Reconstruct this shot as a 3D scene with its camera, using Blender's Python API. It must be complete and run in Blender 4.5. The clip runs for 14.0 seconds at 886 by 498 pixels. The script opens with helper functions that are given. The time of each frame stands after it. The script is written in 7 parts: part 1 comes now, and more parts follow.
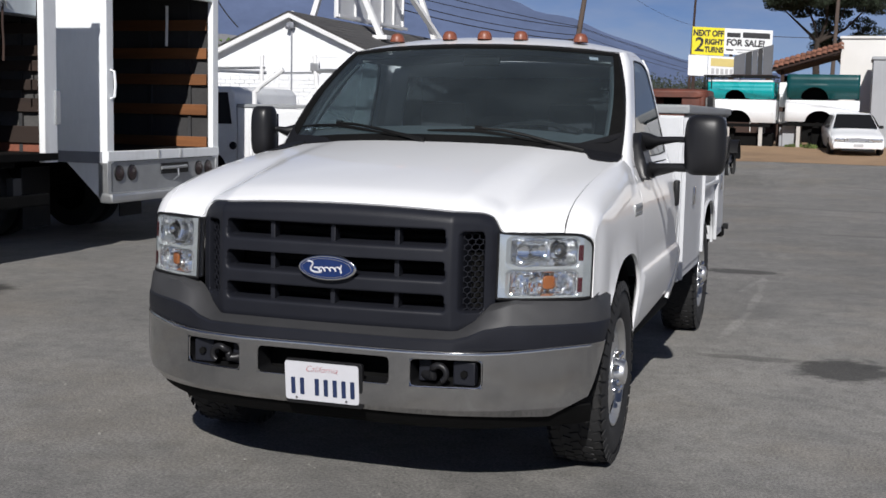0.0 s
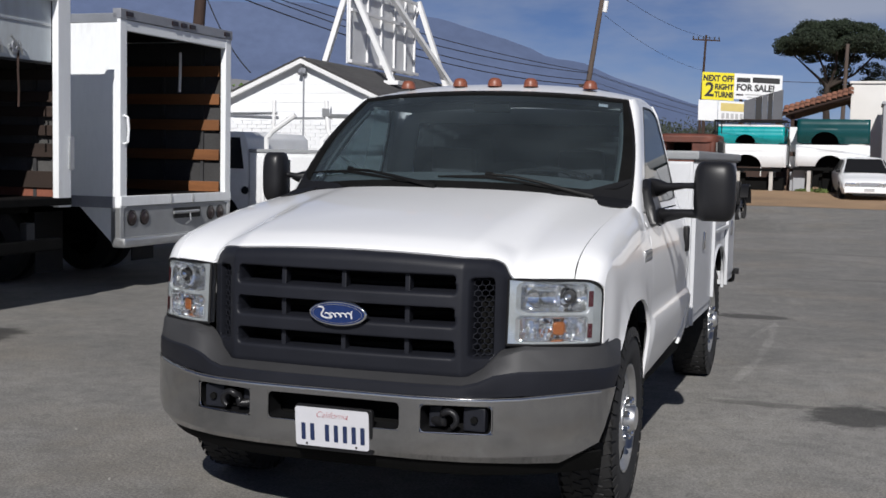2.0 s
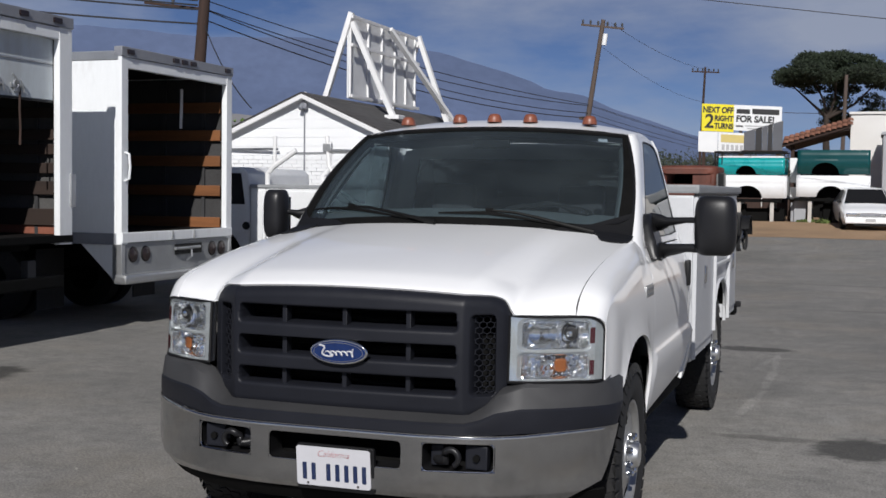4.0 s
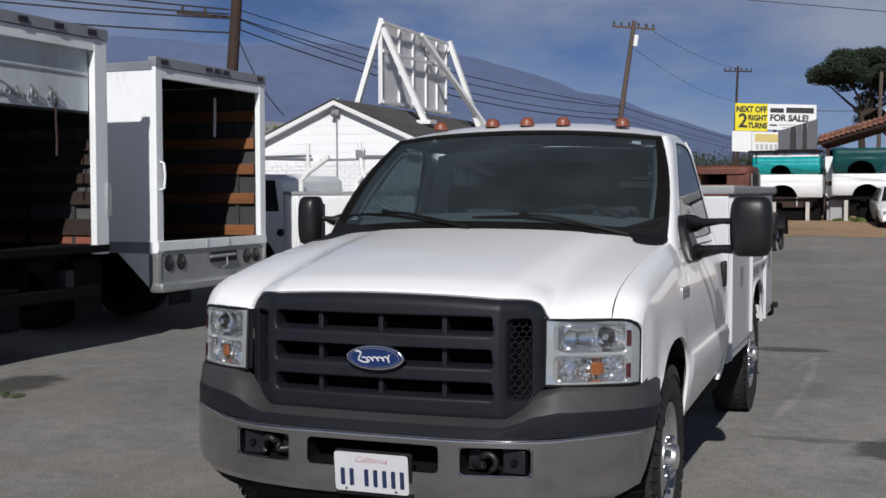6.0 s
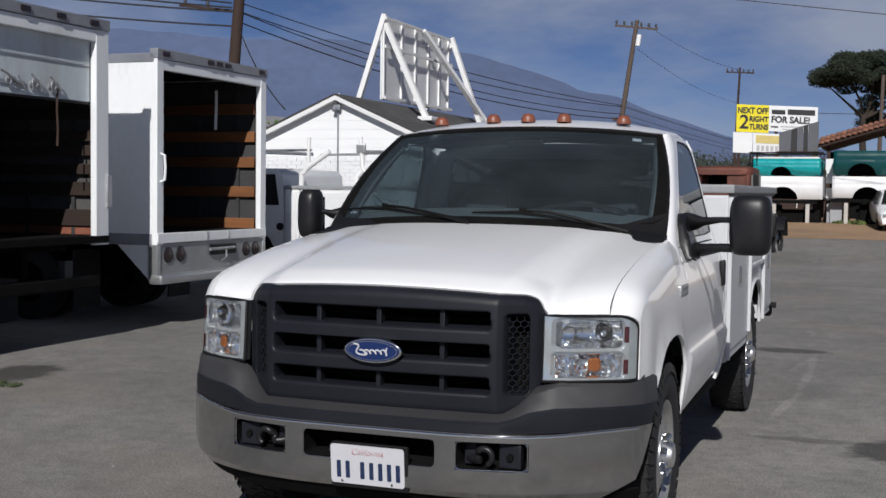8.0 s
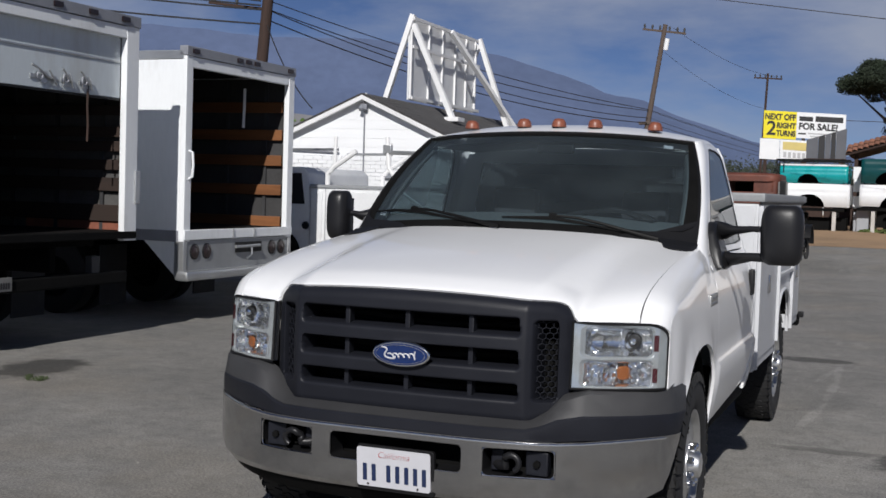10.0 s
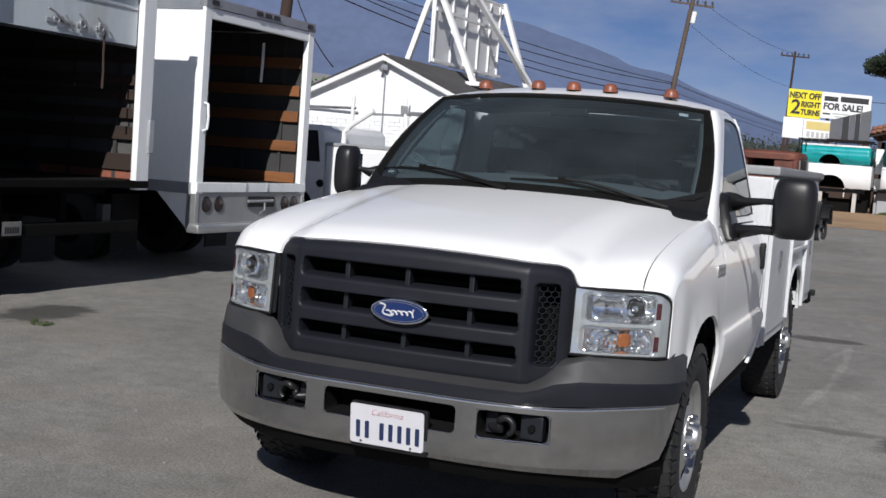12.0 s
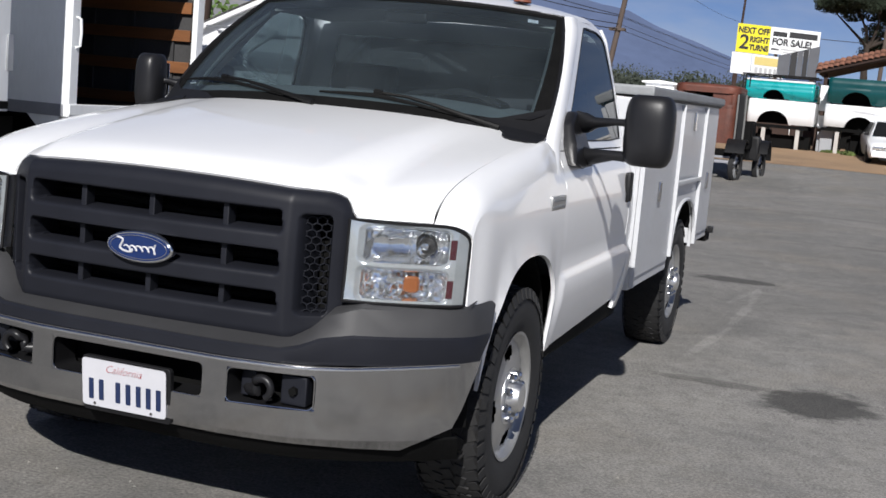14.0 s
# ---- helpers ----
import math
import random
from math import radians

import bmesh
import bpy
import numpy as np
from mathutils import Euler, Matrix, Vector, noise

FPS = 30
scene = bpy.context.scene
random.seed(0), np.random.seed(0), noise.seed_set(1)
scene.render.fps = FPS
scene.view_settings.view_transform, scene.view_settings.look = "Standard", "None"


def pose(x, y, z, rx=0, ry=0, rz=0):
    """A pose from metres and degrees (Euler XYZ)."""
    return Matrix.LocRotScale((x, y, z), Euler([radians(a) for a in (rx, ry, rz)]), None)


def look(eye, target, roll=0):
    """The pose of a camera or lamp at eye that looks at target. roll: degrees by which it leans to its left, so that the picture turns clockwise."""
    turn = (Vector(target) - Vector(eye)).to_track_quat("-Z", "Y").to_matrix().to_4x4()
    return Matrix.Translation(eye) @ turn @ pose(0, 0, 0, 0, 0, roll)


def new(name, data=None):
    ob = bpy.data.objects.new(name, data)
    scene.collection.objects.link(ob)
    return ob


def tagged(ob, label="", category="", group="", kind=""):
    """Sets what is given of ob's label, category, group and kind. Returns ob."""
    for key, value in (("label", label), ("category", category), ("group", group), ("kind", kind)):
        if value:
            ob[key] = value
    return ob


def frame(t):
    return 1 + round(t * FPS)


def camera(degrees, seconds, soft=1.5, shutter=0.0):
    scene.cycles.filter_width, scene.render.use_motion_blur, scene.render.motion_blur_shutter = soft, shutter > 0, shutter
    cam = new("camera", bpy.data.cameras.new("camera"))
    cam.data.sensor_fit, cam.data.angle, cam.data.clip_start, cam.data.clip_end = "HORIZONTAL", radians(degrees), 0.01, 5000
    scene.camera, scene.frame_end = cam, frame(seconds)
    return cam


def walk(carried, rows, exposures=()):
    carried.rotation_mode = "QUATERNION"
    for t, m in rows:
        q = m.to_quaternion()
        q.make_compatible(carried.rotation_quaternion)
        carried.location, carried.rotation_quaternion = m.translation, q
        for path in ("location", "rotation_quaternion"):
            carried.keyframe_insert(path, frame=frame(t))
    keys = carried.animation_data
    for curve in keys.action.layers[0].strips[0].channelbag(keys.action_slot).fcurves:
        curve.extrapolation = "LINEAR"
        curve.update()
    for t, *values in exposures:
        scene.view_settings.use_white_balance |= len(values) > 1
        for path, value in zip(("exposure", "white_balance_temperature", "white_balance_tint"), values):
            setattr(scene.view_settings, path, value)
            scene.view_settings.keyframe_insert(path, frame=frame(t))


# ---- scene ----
from functools import lru_cache

cam = camera(40.4, 14.0, soft=1.6)
PATH = [
    (0, (1.843, -4.095, 1.489), (1.215, -2.21, 1.264), 1.2),
    (0.5, (1.846, -4.104, 1.499), (1.202, -2.219, 1.324), 0.5),
    (1, (1.855, -4.112, 1.497), (1.222, -2.223, 1.324), 0.7),
    (1.5, (1.847, -4.112, 1.5), (1.189, -2.23, 1.342), 1.2),
    (2, (1.851, -4.112, 1.499), (1.202, -2.226, 1.346), 1.2),
    (2.5, (1.849, -4.11, 1.497), (1.186, -2.23, 1.332), 1.0),
    (3, (1.846, -4.107, 1.502), (1.177, -2.228, 1.349), 1.3),
    (3.2, (1.853, -4.103, 1.506), (1.200, -2.217, 1.371), 0.6),
    (5.5, (1.85, -4.103, 1.519), (1.194, -2.216, 1.44), 0.9),
    (6, (1.85, -4.11, 1.518), (1.144, -2.241, 1.426), -0.1),
    (6.5, (1.851, -4.127, 1.513), (1.111, -2.272, 1.412), 0.6),
    (7, (1.854, -4.114, 1.514), (1.126, -2.253, 1.426), 0.5),
    (7.5, (1.848, -4.111, 1.508), (1.135, -2.245, 1.402), 1.2),
    (7.7, (1.852, -4.112, 1.506), (1.146, -2.243, 1.405), 0.7),
    (9.8, (1.827, -4.112, 1.520), (1.110, -2.246, 1.440), 1.8),
    (10, (1.82, -4.113, 1.521), (1.08, -2.257, 1.424), 1.8),
    (10.5, (1.795, -4.132, 1.517), (0.979, -2.309, 1.413), 1.9),
    (11, (1.772, -4.142, 1.524), (0.906, -2.341, 1.434), 3.1),
    (11.5, (1.787, -4.137, 1.513), (0.942, -2.327, 1.405), 3.1),
    (11.7, (1.785, -4.066, 1.506), (0.977, -2.242, 1.367), 2.8),
    (12, (1.845, -4.025, 1.49), (1.083, -2.182, 1.335), 4.2),
    (12.2, (1.847, -3.937, 1.466), (1.094, -2.099, 1.231), 5.4),
    (12.5, (1.842, -3.828, 1.449), (1.107, -1.986, 1.195), 4.0),
    (12.7, (1.802, -3.754, 1.430), (1.074, -1.914, 1.140), 4.0),
    (13, (1.773, -3.591, 1.453), (1.106, -1.729, 1.154), 6.7),
    (13.2, (1.781, -3.500, 1.457), (1.167, -1.627, 1.115), 7.2),
    (13.5, (1.879, -3.346, 1.437), (1.192, -1.487, 1.17), 5.9),
    (13.7, (1.987, -3.210, 1.445), (1.247, -1.367, 1.204), 7.6),
    (14, (2.122, -3.045, 1.443), (1.439, -1.183, 1.186), 5.0),
]
walk(cam, [(t, look(eye, target, roll)) for t, eye, target, roll in PATH], exposures=[(0, -0.08), (1, -0.18), (1.5, -0.18), (3, -0.22), (5.5, -0.30), (7.5, -0.31), (11, -0.22), (12, -0.05), (12.5, 0.0), (13.5, 0.29), (14, 0.11)])


# ---- light ----
SUN = Vector((0.34, -1.40, 1.0)).normalized()          # towards the sun
world = bpy.data.worlds.new("sky")
scene.world = world
world.use_nodes = True
wn, wl = world.node_tree.nodes, world.node_tree.links
sky = wn.new("ShaderNodeTexSky")
sky.sky_type, sky.sun_disc = "NISHITA", False
sky.sun_elevation, sky.sun_rotation = math.asin(SUN.z), math.atan2(SUN.x, SUN.y)
sky.air_density, sky.dust_density, sky.ozone_density = 0.5, 0.1, 3.0
# broken grey-white cloud over the blue
coord, stretch, cloud, cover, blend = (wn.new(k) for k in ("ShaderNodeTexCoord", "ShaderNodeMapping", "ShaderNodeTexNoise", "ShaderNodeMapRange", "ShaderNodeMix"))
stretch.inputs["Scale"].default_value = (1.5, 1.5, 5.0)
cloud.inputs["Scale"].default_value, cloud.inputs["Detail"].default_value, cloud.inputs["Roughness"].default_value = 2.2, 8, 0.58
cover.inputs[1].default_value, cover.inputs[2].default_value, cover.inputs[4].default_value = 0.37, 0.66, 0.85
blend.data_type = "RGBA"
deep = wn.new("ShaderNodeMix")                           # clear, dry air: a deeper blue
deep.data_type, deep.blend_type = "RGBA", "MULTIPLY"
deep.inputs[0].default_value, deep.inputs[7].default_value = 1.0, (0.90, 0.92, 1.11, 1)
blend.inputs[7].default_value = (7.4, 8.25, 10.5, 1)
wl.new(coord.outputs["Generated"], stretch.inputs[0]), wl.new(stretch.outputs[0], cloud.inputs[0]), wl.new(cloud.outputs["Fac"], cover.inputs[0])
# the cloud thins out towards the zenith
part_z, thin, low_cloud = wn.new("ShaderNodeSeparateXYZ"), wn.new("ShaderNodeMapRange"), wn.new("ShaderNodeMath")
low_cloud.operation = "MULTIPLY"
thin.inputs[1].default_value, thin.inputs[2].default_value, thin.inputs[3].default_value, thin.inputs[4].default_value = 0.16, 0.50, 1.0, 0.12
wl.new(coord.outputs["Generated"], part_z.inputs[0]), wl.new(part_z.outputs[2], thin.inputs[0])
wl.new(thin.outputs[0], low_cloud.inputs[0]), wl.new(cover.outputs[0], low_cloud.inputs[1])
wl.new(low_cloud.outputs[0], blend.inputs[0]), wl.new(sky.outputs[0], deep.inputs[6]), wl.new(deep.outputs[2], blend.inputs[6])
wl.new(blend.outputs[2], wn["Background"].inputs[0])
wn["Background"].inputs[1].default_value = 0.050
sun = new("sun", bpy.data.lights.new("sun", "SUN"))
sun.data.energy, sun.data.angle, sun.data.color = 5.2, radians(0.55), (1.0, 0.975, 0.945)
sun.matrix_world = look(SUN * 50, (0, 0, 0))


# ---- materials ----
def nodes_of(name):
    m = bpy.data.materials.new(name)
    m.use_nodes = True
    return m, m.node_tree.nodes, m.node_tree.links, m.node_tree.nodes["Principled BSDF"]


def mixer(n, l, fac, a, b, mode="MIX"):
    k = n.new("ShaderNodeMix")
    k.data_type, k.blend_type = "RGBA", mode
    for sock, v in ((k.inputs[0], fac), (k.inputs[6], a), (k.inputs[7], b)):
        if hasattr(v, "links"):
            l.new(v, sock)
        elif isinstance(v, (int, float)):
            sock.default_value = v
        else:
            sock.default_value = (*v[:3], 1)
    return k.outputs[2]


def ramp(n, l, src, lo, hi):
    r = n.new("ShaderNodeMapRange")
    l.new(src, r.inputs[0])
    r.inputs[1].default_value, r.inputs[2].default_value = lo, hi
    return r.outputs[0]


def noise_of(n, l, scale, detail=4.0, rough=0.55, stretch=None):
    c = n.new("ShaderNodeTexCoord")
    t = n.new("ShaderNodeTexNoise")
    t.inputs["Scale"].default_value, t.inputs["Detail"].default_value, t.inputs["Roughness"].default_value = scale, detail, rough
    if stretch:
        m = n.new("ShaderNodeMapping")
        m.inputs["Scale"].default_value = stretch
        l.new(c.outputs["Object"], m.inputs[0])
        l.new(m.outputs[0], t.inputs[0])
    else:
        l.new(c.outputs["Object"], t.inputs[0])
    return t.outputs["Fac"]


def surf(name, base, rough=0.5, metal=0.0, var=0.15, scale=2.0, fine=60.0, bump=0.15, depth=0.004, coat=0.0, dirt=None, dirt_at=(0.56, 0.75), stretch=None, each=0.0, spec=0.5):
    """A surface with broad stains, fine grain and relief."""
    m, n, l, b = nodes_of(name)
    broad, grain = noise_of(n, l, scale, 5, 0.6, stretch), noise_of(n, l, fine, 3, 0.6, stretch)
    dark, light = [c * (1 - var) for c in base], [min(1, c * (1 + var)) for c in base]
    col = mixer(n, l, ramp(n, l, broad, 0.3, 0.7), dark, light)
    col = mixer(n, l, ramp(n, l, grain, 0.35, 0.65), mixer(n, l, 1.0, col, (1 - var * 0.7,) * 3, "MULTIPLY"), col)
    if each:
        info = n.new("ShaderNodeObjectInfo")
        col = mixer(n, l, ramp(n, l, info.outputs["Random"], 0, 1), mixer(n, l, 1.0, col, (1 - each,) * 3, "MULTIPLY"), col)
    if dirt:
        col = mixer(n, l, ramp(n, l, noise_of(n, l, scale * 1.7, 7, 0.7, stretch), *dirt_at), col, dirt)
    l.new(col, b.inputs["Base Color"])
    b.inputs["Metallic"].default_value, b.inputs["Coat Weight"].default_value, b.inputs["Specular IOR Level"].default_value = metal, coat, spec
    b.inputs["Coat Roughness"].default_value = 0.035
    r = n.new("ShaderNodeMapRange")
    l.new(broad, r.inputs[0])
    r.inputs[3].default_value, r.inputs[4].default_value = max(0.02, rough - 0.08), min(1, rough + 0.08)
    l.new(r.outputs[0], b.inputs["Roughness"])
    if bump:
        k = n.new("ShaderNodeBump")
        k.inputs["Strength"].default_value, k.inputs["Distance"].default_value = bump, depth
        l.new(grain, k.inputs["Height"])
        l.new(k.outputs[0], b.inputs["Normal"])
    return m


def clear(name, tint, ior=1.45, rough=0.0, dust=0.0, glare_film=(0.36, 0.47, 0.53)):
    """Thin glass: tinted see-through with a gloss that grows at grazing angles."""
    m, n, l, b = nodes_of(name)
    n.remove(b)
    t, g, f, k = n.new("ShaderNodeBsdfTransparent"), n.new("ShaderNodeBsdfGlossy"), n.new("ShaderNodeFresnel"), n.new("ShaderNodeMixShader")
    t.inputs[0].default_value, g.inputs["Roughness"].default_value, f.inputs[0].default_value = (*tint, 1), rough, ior
    l.new(f.outputs[0], k.inputs[0]), l.new(t.outputs[0], k.inputs[1]), l.new(g.outputs[0], k.inputs[2])
    out = k.outputs[0]
    if dust:                                                   # a thin layer of dust on the glass, its tint also carrying glare
        d, q = n.new("ShaderNodeBsdfDiffuse"), n.new("ShaderNodeMixShader")
        d.inputs[0].default_value = (*glare_film, 1)
        r = n.new("ShaderNodeMapRange")
        l.new(noise_of(n, l, 2.5, 5, 0.6), r.inputs[0])
        r.inputs[1].default_value, r.inputs[2].default_value, r.inputs[3].default_value, r.inputs[4].default_value = 0.30, 0.74, dust * 0.6, dust * 1.5
        l.new(r.outputs[0], q.inputs[0]), l.new(out, q.inputs[1]), l.new(d.outputs[0], q.inputs[2])
        out = q.outputs[0]
    l.new(out, n["Material Output"].inputs[0])
    return m


PAINT = surf("white_car_paint", (0.87, 0.875, 0.885), 0.34, 0, 0.015, 1.2, 30, 0.0, coat=0.75)
PAINT_OLD = surf("weathered_white_paint", (0.72, 0.73, 0.74), 0.42, 0, 0.06, 1.5, 25, 0.05, coat=0.2, dirt=(0.50, 0.48, 0.45), dirt_at=(0.6, 0.9))
PLASTIC = surf("dark_grained_plastic", (0.0125, 0.0135, 0.0185), 0.46, 0, 0.12, 5, 700, 0.25, 0.0008, spec=0.25)
PLASTIC_PAD = surf("faded_step_pad_plastic", (0.036, 0.036, 0.038), 0.6, 0, 0.12, 5, 500, 0.3, 0.001)
BLACK = surf("black_trim", (0.010, 0.010, 0.011), 0.5, 0, 0.15, 6, 200, 0.1, 0.001, spec=0.25)
# almost no albedo: shade below vehicles and in recesses is part of this colour
UNDER = surf("shade_black_underbody", (0.006, 0.006, 0.006), 0.85, 0, 0.3, 5, 60, 0.4, spec=0.1)
MIRROR_PLASTIC = surf("black_mirror_plastic", (0.012, 0.012, 0.0135), 0.38, 0, 0.1, 6, 500, 0.2, 0.0008, spec=0.35)
CHROME = surf("chrome", (0.80, 0.81, 0.82), 0.07, 1, 0.02, 3, 40, 0)
CHROME_DULL = surf("dulled_chrome", (0.52, 0.52, 0.525), 0.10, 1, 0.06, 4, 300, 0.03, 0.0006)
EDGE = surf("bright_chrome_edge", (0.86, 0.87, 0.88), 0.20, 1, 0.03, 6, 120, 0)
SATIN = surf("satin_chrome_edge", (0.80, 0.80, 0.80), 0.34, 1, 0.04, 8, 200, 0)
RUBBER = surf("tyre_rubber", (0.014, 0.014, 0.015), 0.8, 0, 0.2, 8, 150, 0.3, 0.001, dirt=(0.04, 0.037, 0.034), dirt_at=(0.55, 0.9))
STEEL_WHEEL = surf("silver_wheel_paint", (0.46, 0.46, 0.455), 0.34, 0.7, 0.1, 8, 120, 0.1, 0.001, dirt=(0.25, 0.23, 0.21), dirt_at=(0.6, 0.95))
REFLECTOR = surf("lamp_reflector", (0.95, 0.96, 0.97), 0.06, 0.97, 0.03, 20, 90, 0)
LAMP_FRAME = surf("pale_lamp_plastic", (0.54, 0.57, 0.59), 0.14, 0.62, 0.10, 14, 90, 0, coat=0.5)
LENS = clear("lamp_lens", (0.94, 0.96, 0.97), 1.40, dust=0.015, glare_film=(0.6, 0.6, 0.6))
AMBER = surf("amber_plastic", (0.22, 0.066, 0.014), 0.3, 0, 0.1, 30, 200, 0.2, 0.001)
AMBER_DARK = surf("faded_amber_lamp", (0.22, 0.072, 0.042), 0.4, 0, 0.2, 30, 90, 0.2, 0.001)
RED_LENS = surf("red_reflector", (0.055, 0.009, 0.013), 0.25, 0, 0.1, 30, 200, 0.2, 0.001)
# dust tint is bluish to add the veil of reflected sky
GLASS = clear("windscreen_glass", (0.62, 0.71, 0.75), 1.68, dust=0.055, glare_film=(0.30, 0.37, 0.40))
WIPER = surf("black_wiper", (0.005, 0.005, 0.005), 0.6, 0, 0.1, 6, 200, 0, spec=0.2)
# teal dust tint paints in part of the side glass's sky reflection
GLASS_SIDE = clear("tinted_side_glass", (0.11, 0.145, 0.155), 1.75, dust=0.03, glare_film=(0.16, 0.34, 0.40))
GLASS_REAR = clear("rear_window_glass", (0.025, 0.03, 0.032), 1.5)
DASH = surf("grey_dashboard", (0.115, 0.128, 0.132), 0.6, 0, 0.1, 5, 300, 0.2, 0.001)
SEAT = surf("dark_seat_cloth", (0.045, 0.045, 0.05), 0.9, 0, 0.15, 6, 300, 0.3, 0.001)
HEADLINER = surf("pale_headliner", (0.30, 0.30, 0.29), 0.9, 0, 0.08, 4, 300, 0.2, 0.001)
BLUE = surf("blue_emblem_enamel", (0.006, 0.022, 0.10), 0.25, 0, 0.1, 30, 200, 0, coat=0.6)
PLATE_WHITE = surf("plate_white", (0.54, 0.54, 0.57), 0.4, 0, 0.03, 20, 200, 0.05, 0.0005)
PLATE_BLUE = surf("plate_blue", (0.012, 0.024, 0.075), 0.5, 0, 0.1, 30, 200, 0)
PLATE_RED = surf("plate_red", (0.40, 0.055, 0.065), 0.5, 0, 0.1, 30, 200, 0)
LOCKER = surf("dull_white_locker_paint", (0.56, 0.57, 0.59), 0.45, 0, 0.06, 2, 40, 0.05, 0.001, coat=0.2, dirt=(0.40, 0.39, 0.38), dirt_at=(0.62, 0.95))
GREY_LID = surf("grey_lid_paint", (0.26, 0.27, 0.28), 0.55, 0, 0.12, 3, 80, 0.1, 0.001)


# ---- mesh tools ----
def world_of(ob):
    return (world_of(ob.parent) @ ob.matrix_parent_inverse if ob.parent else Matrix()) @ ob.matrix_basis


def thing(name, place, label, category, group="", kind=""):
    ob = new(name)
    ob.empty_display_size = 0.1
    ob.matrix_basis = Matrix.Translation(place)
    return tagged(ob, label, category, group, kind)


def mesh_of(name, bm, material, angle=32.0, smooth=True):
    bmesh.ops.remove_doubles(bm, verts=bm.verts, dist=0.00005)
    me = bpy.data.meshes.new(name)
    layer = bm.faces.layers.int.get("flat")
    soft = [f[layer] != 1 for f in bm.faces] if layer else [True] * len(bm.faces)
    if layer:
        bm.faces.layers.int.remove(layer)
    bm.to_mesh(me)
    bm.free()
    me.materials.append(material)
    if smooth:
        me.polygons.foreach_set("use_smooth", [True] * len(soft))
        me.set_sharp_from_angle(angle=radians(angle))
        me.polygons.foreach_set("use_smooth", soft)
    return me


def thicken(bm, depth):
    """Turns an open sheet into a shell, by depth along its normals, with closed rims."""
    bmesh.ops.remove_doubles(bm, verts=bm.verts, dist=0.00005)
    bm.normal_update()
    faces, rims = list(bm.faces), [(e.verts[0], e.verts[1], e.link_faces[0]) for e in bm.edges if e.is_boundary]
    twin = {v: bm.verts.new(v.co + v.normal * depth) for v in list(bm.verts)}
    loops = {(f, l.vert): l.link_loop_next.vert for f in faces for l in f.loops}
    for f in faces:
        bm.faces.new([twin[v] for v in reversed(f.verts)])
    for a, b, f in rims:
        if loops.get((f, a)) != b:
            a, b = b, a
        bm.faces.new((b, a, twin[a], twin[b]))
    if depth > 0:
        bmesh.ops.reverse_faces(bm, faces=bm.faces)


def part(name, bm, material, parent, label="", angle=32.0, solid=0.0, bevel=0.0, offset=-1.0, away=None):
    """One mesh object, built in world places, under a thing or a part. away: a point inside, from which the faces look away."""
    if away:
        bm.normal_update()
        if sum(f.normal.dot(f.calc_center_median() - Vector(away)) * f.calc_area() for f in bm.faces) < 0:
            bmesh.ops.reverse_faces(bm, faces=bm.faces)
    if solid:
        thicken(bm, solid * offset)
    ob = new(name, mesh_of(name, bm, material, angle))
    if parent:
        ob.parent = parent
        ob.matrix_parent_inverse = world_of(parent).inverted()
    if bevel:
        s = ob.modifiers.new("bevel", "BEVEL")
        s.width, s.segments, s.limit_method, s.angle_limit = bevel, 2, "ANGLE", radians(40)
    return tagged(ob, label) if label else ob


def lone(name, bm, material, label, category="", group="", kind="", **k):
    """A thing or a piece of the setting that is one mesh."""
    return tagged(part(name, bm, material, None, **k), label, category, group, kind)


def box(bm, lo, hi, bevel=0.0, turn=None):
    """A box between two corners, its edges rounded."""
    r = bmesh.ops.create_cube(bm, size=1.0)["verts"]
    c, s = (Vector(lo) + Vector(hi)) / 2, Vector(hi) - Vector(lo)
    m = Matrix.Translation(c) @ (turn.to_4x4() if turn else Matrix()) @ Matrix.Diagonal((abs(s.x), abs(s.y), abs(s.z), 1))
    bmesh.ops.transform(bm, matrix=m, verts=r)
    if bevel:
        flat = bm.faces.layers.int.get("flat") or bm.faces.layers.int.new("flat")
        es = list({e for v in r for e in v.link_edges})
        bmesh.ops.bevel(bm, geom=es, offset=bevel, segments=2, affect="EDGES", profile=0.6)
        axes = (turn or Matrix.Identity(3)).transposed().to_3x3()
        for f in bm.faces:                                     # 1: one of the six flat sides, 3: a rounded edge
            if not f[flat]:
                f.normal_update()
                f[flat] = 1 if max(abs(q) for q in axes @ f.normal) > .9999 else 3
    return bm


def boxes(*pairs, bevel=0.004):
    bm = bmesh.new()
    for lo, hi in pairs:
        box(bm, lo, hi, bevel)
    return bm


def tube(bm, pts, r, seg=8, caps=True, flat=1.0):
    """A round bar along points; r may be one radius or one for each point."""
    pts = [Vector(p) for p in pts]
    rs = [r] * len(pts) if isinstance(r, (int, float)) else list(r)
    rings, up = [], None
    for i, p in enumerate(pts):
        d = (pts[min(i + 1, len(pts) - 1)] - pts[max(i - 1, 0)]).normalized()
        if up is None:
            up = d.orthogonal().normalized()
        up = (up - d * up.dot(d)).normalized()
        side = d.cross(up)
        rings.append([bm.verts.new(p + rs[i] * (math.cos(a) * up + flat * math.sin(a) * side)) for a in (2 * math.pi * k / seg for k in range(seg))])
    for a, b in zip(rings, rings[1:]):
        for k in range(seg):
            bm.faces.new((a[k], a[(k + 1) % seg], b[(k + 1) % seg], b[k]))
    if caps:
        bm.faces.new(rings[0][::-1]), bm.faces.new(rings[-1])
    return bm


def bar(pts, r, seg=8, flat=1.0):
    return tube(bmesh.new(), pts, r, seg, True, flat)


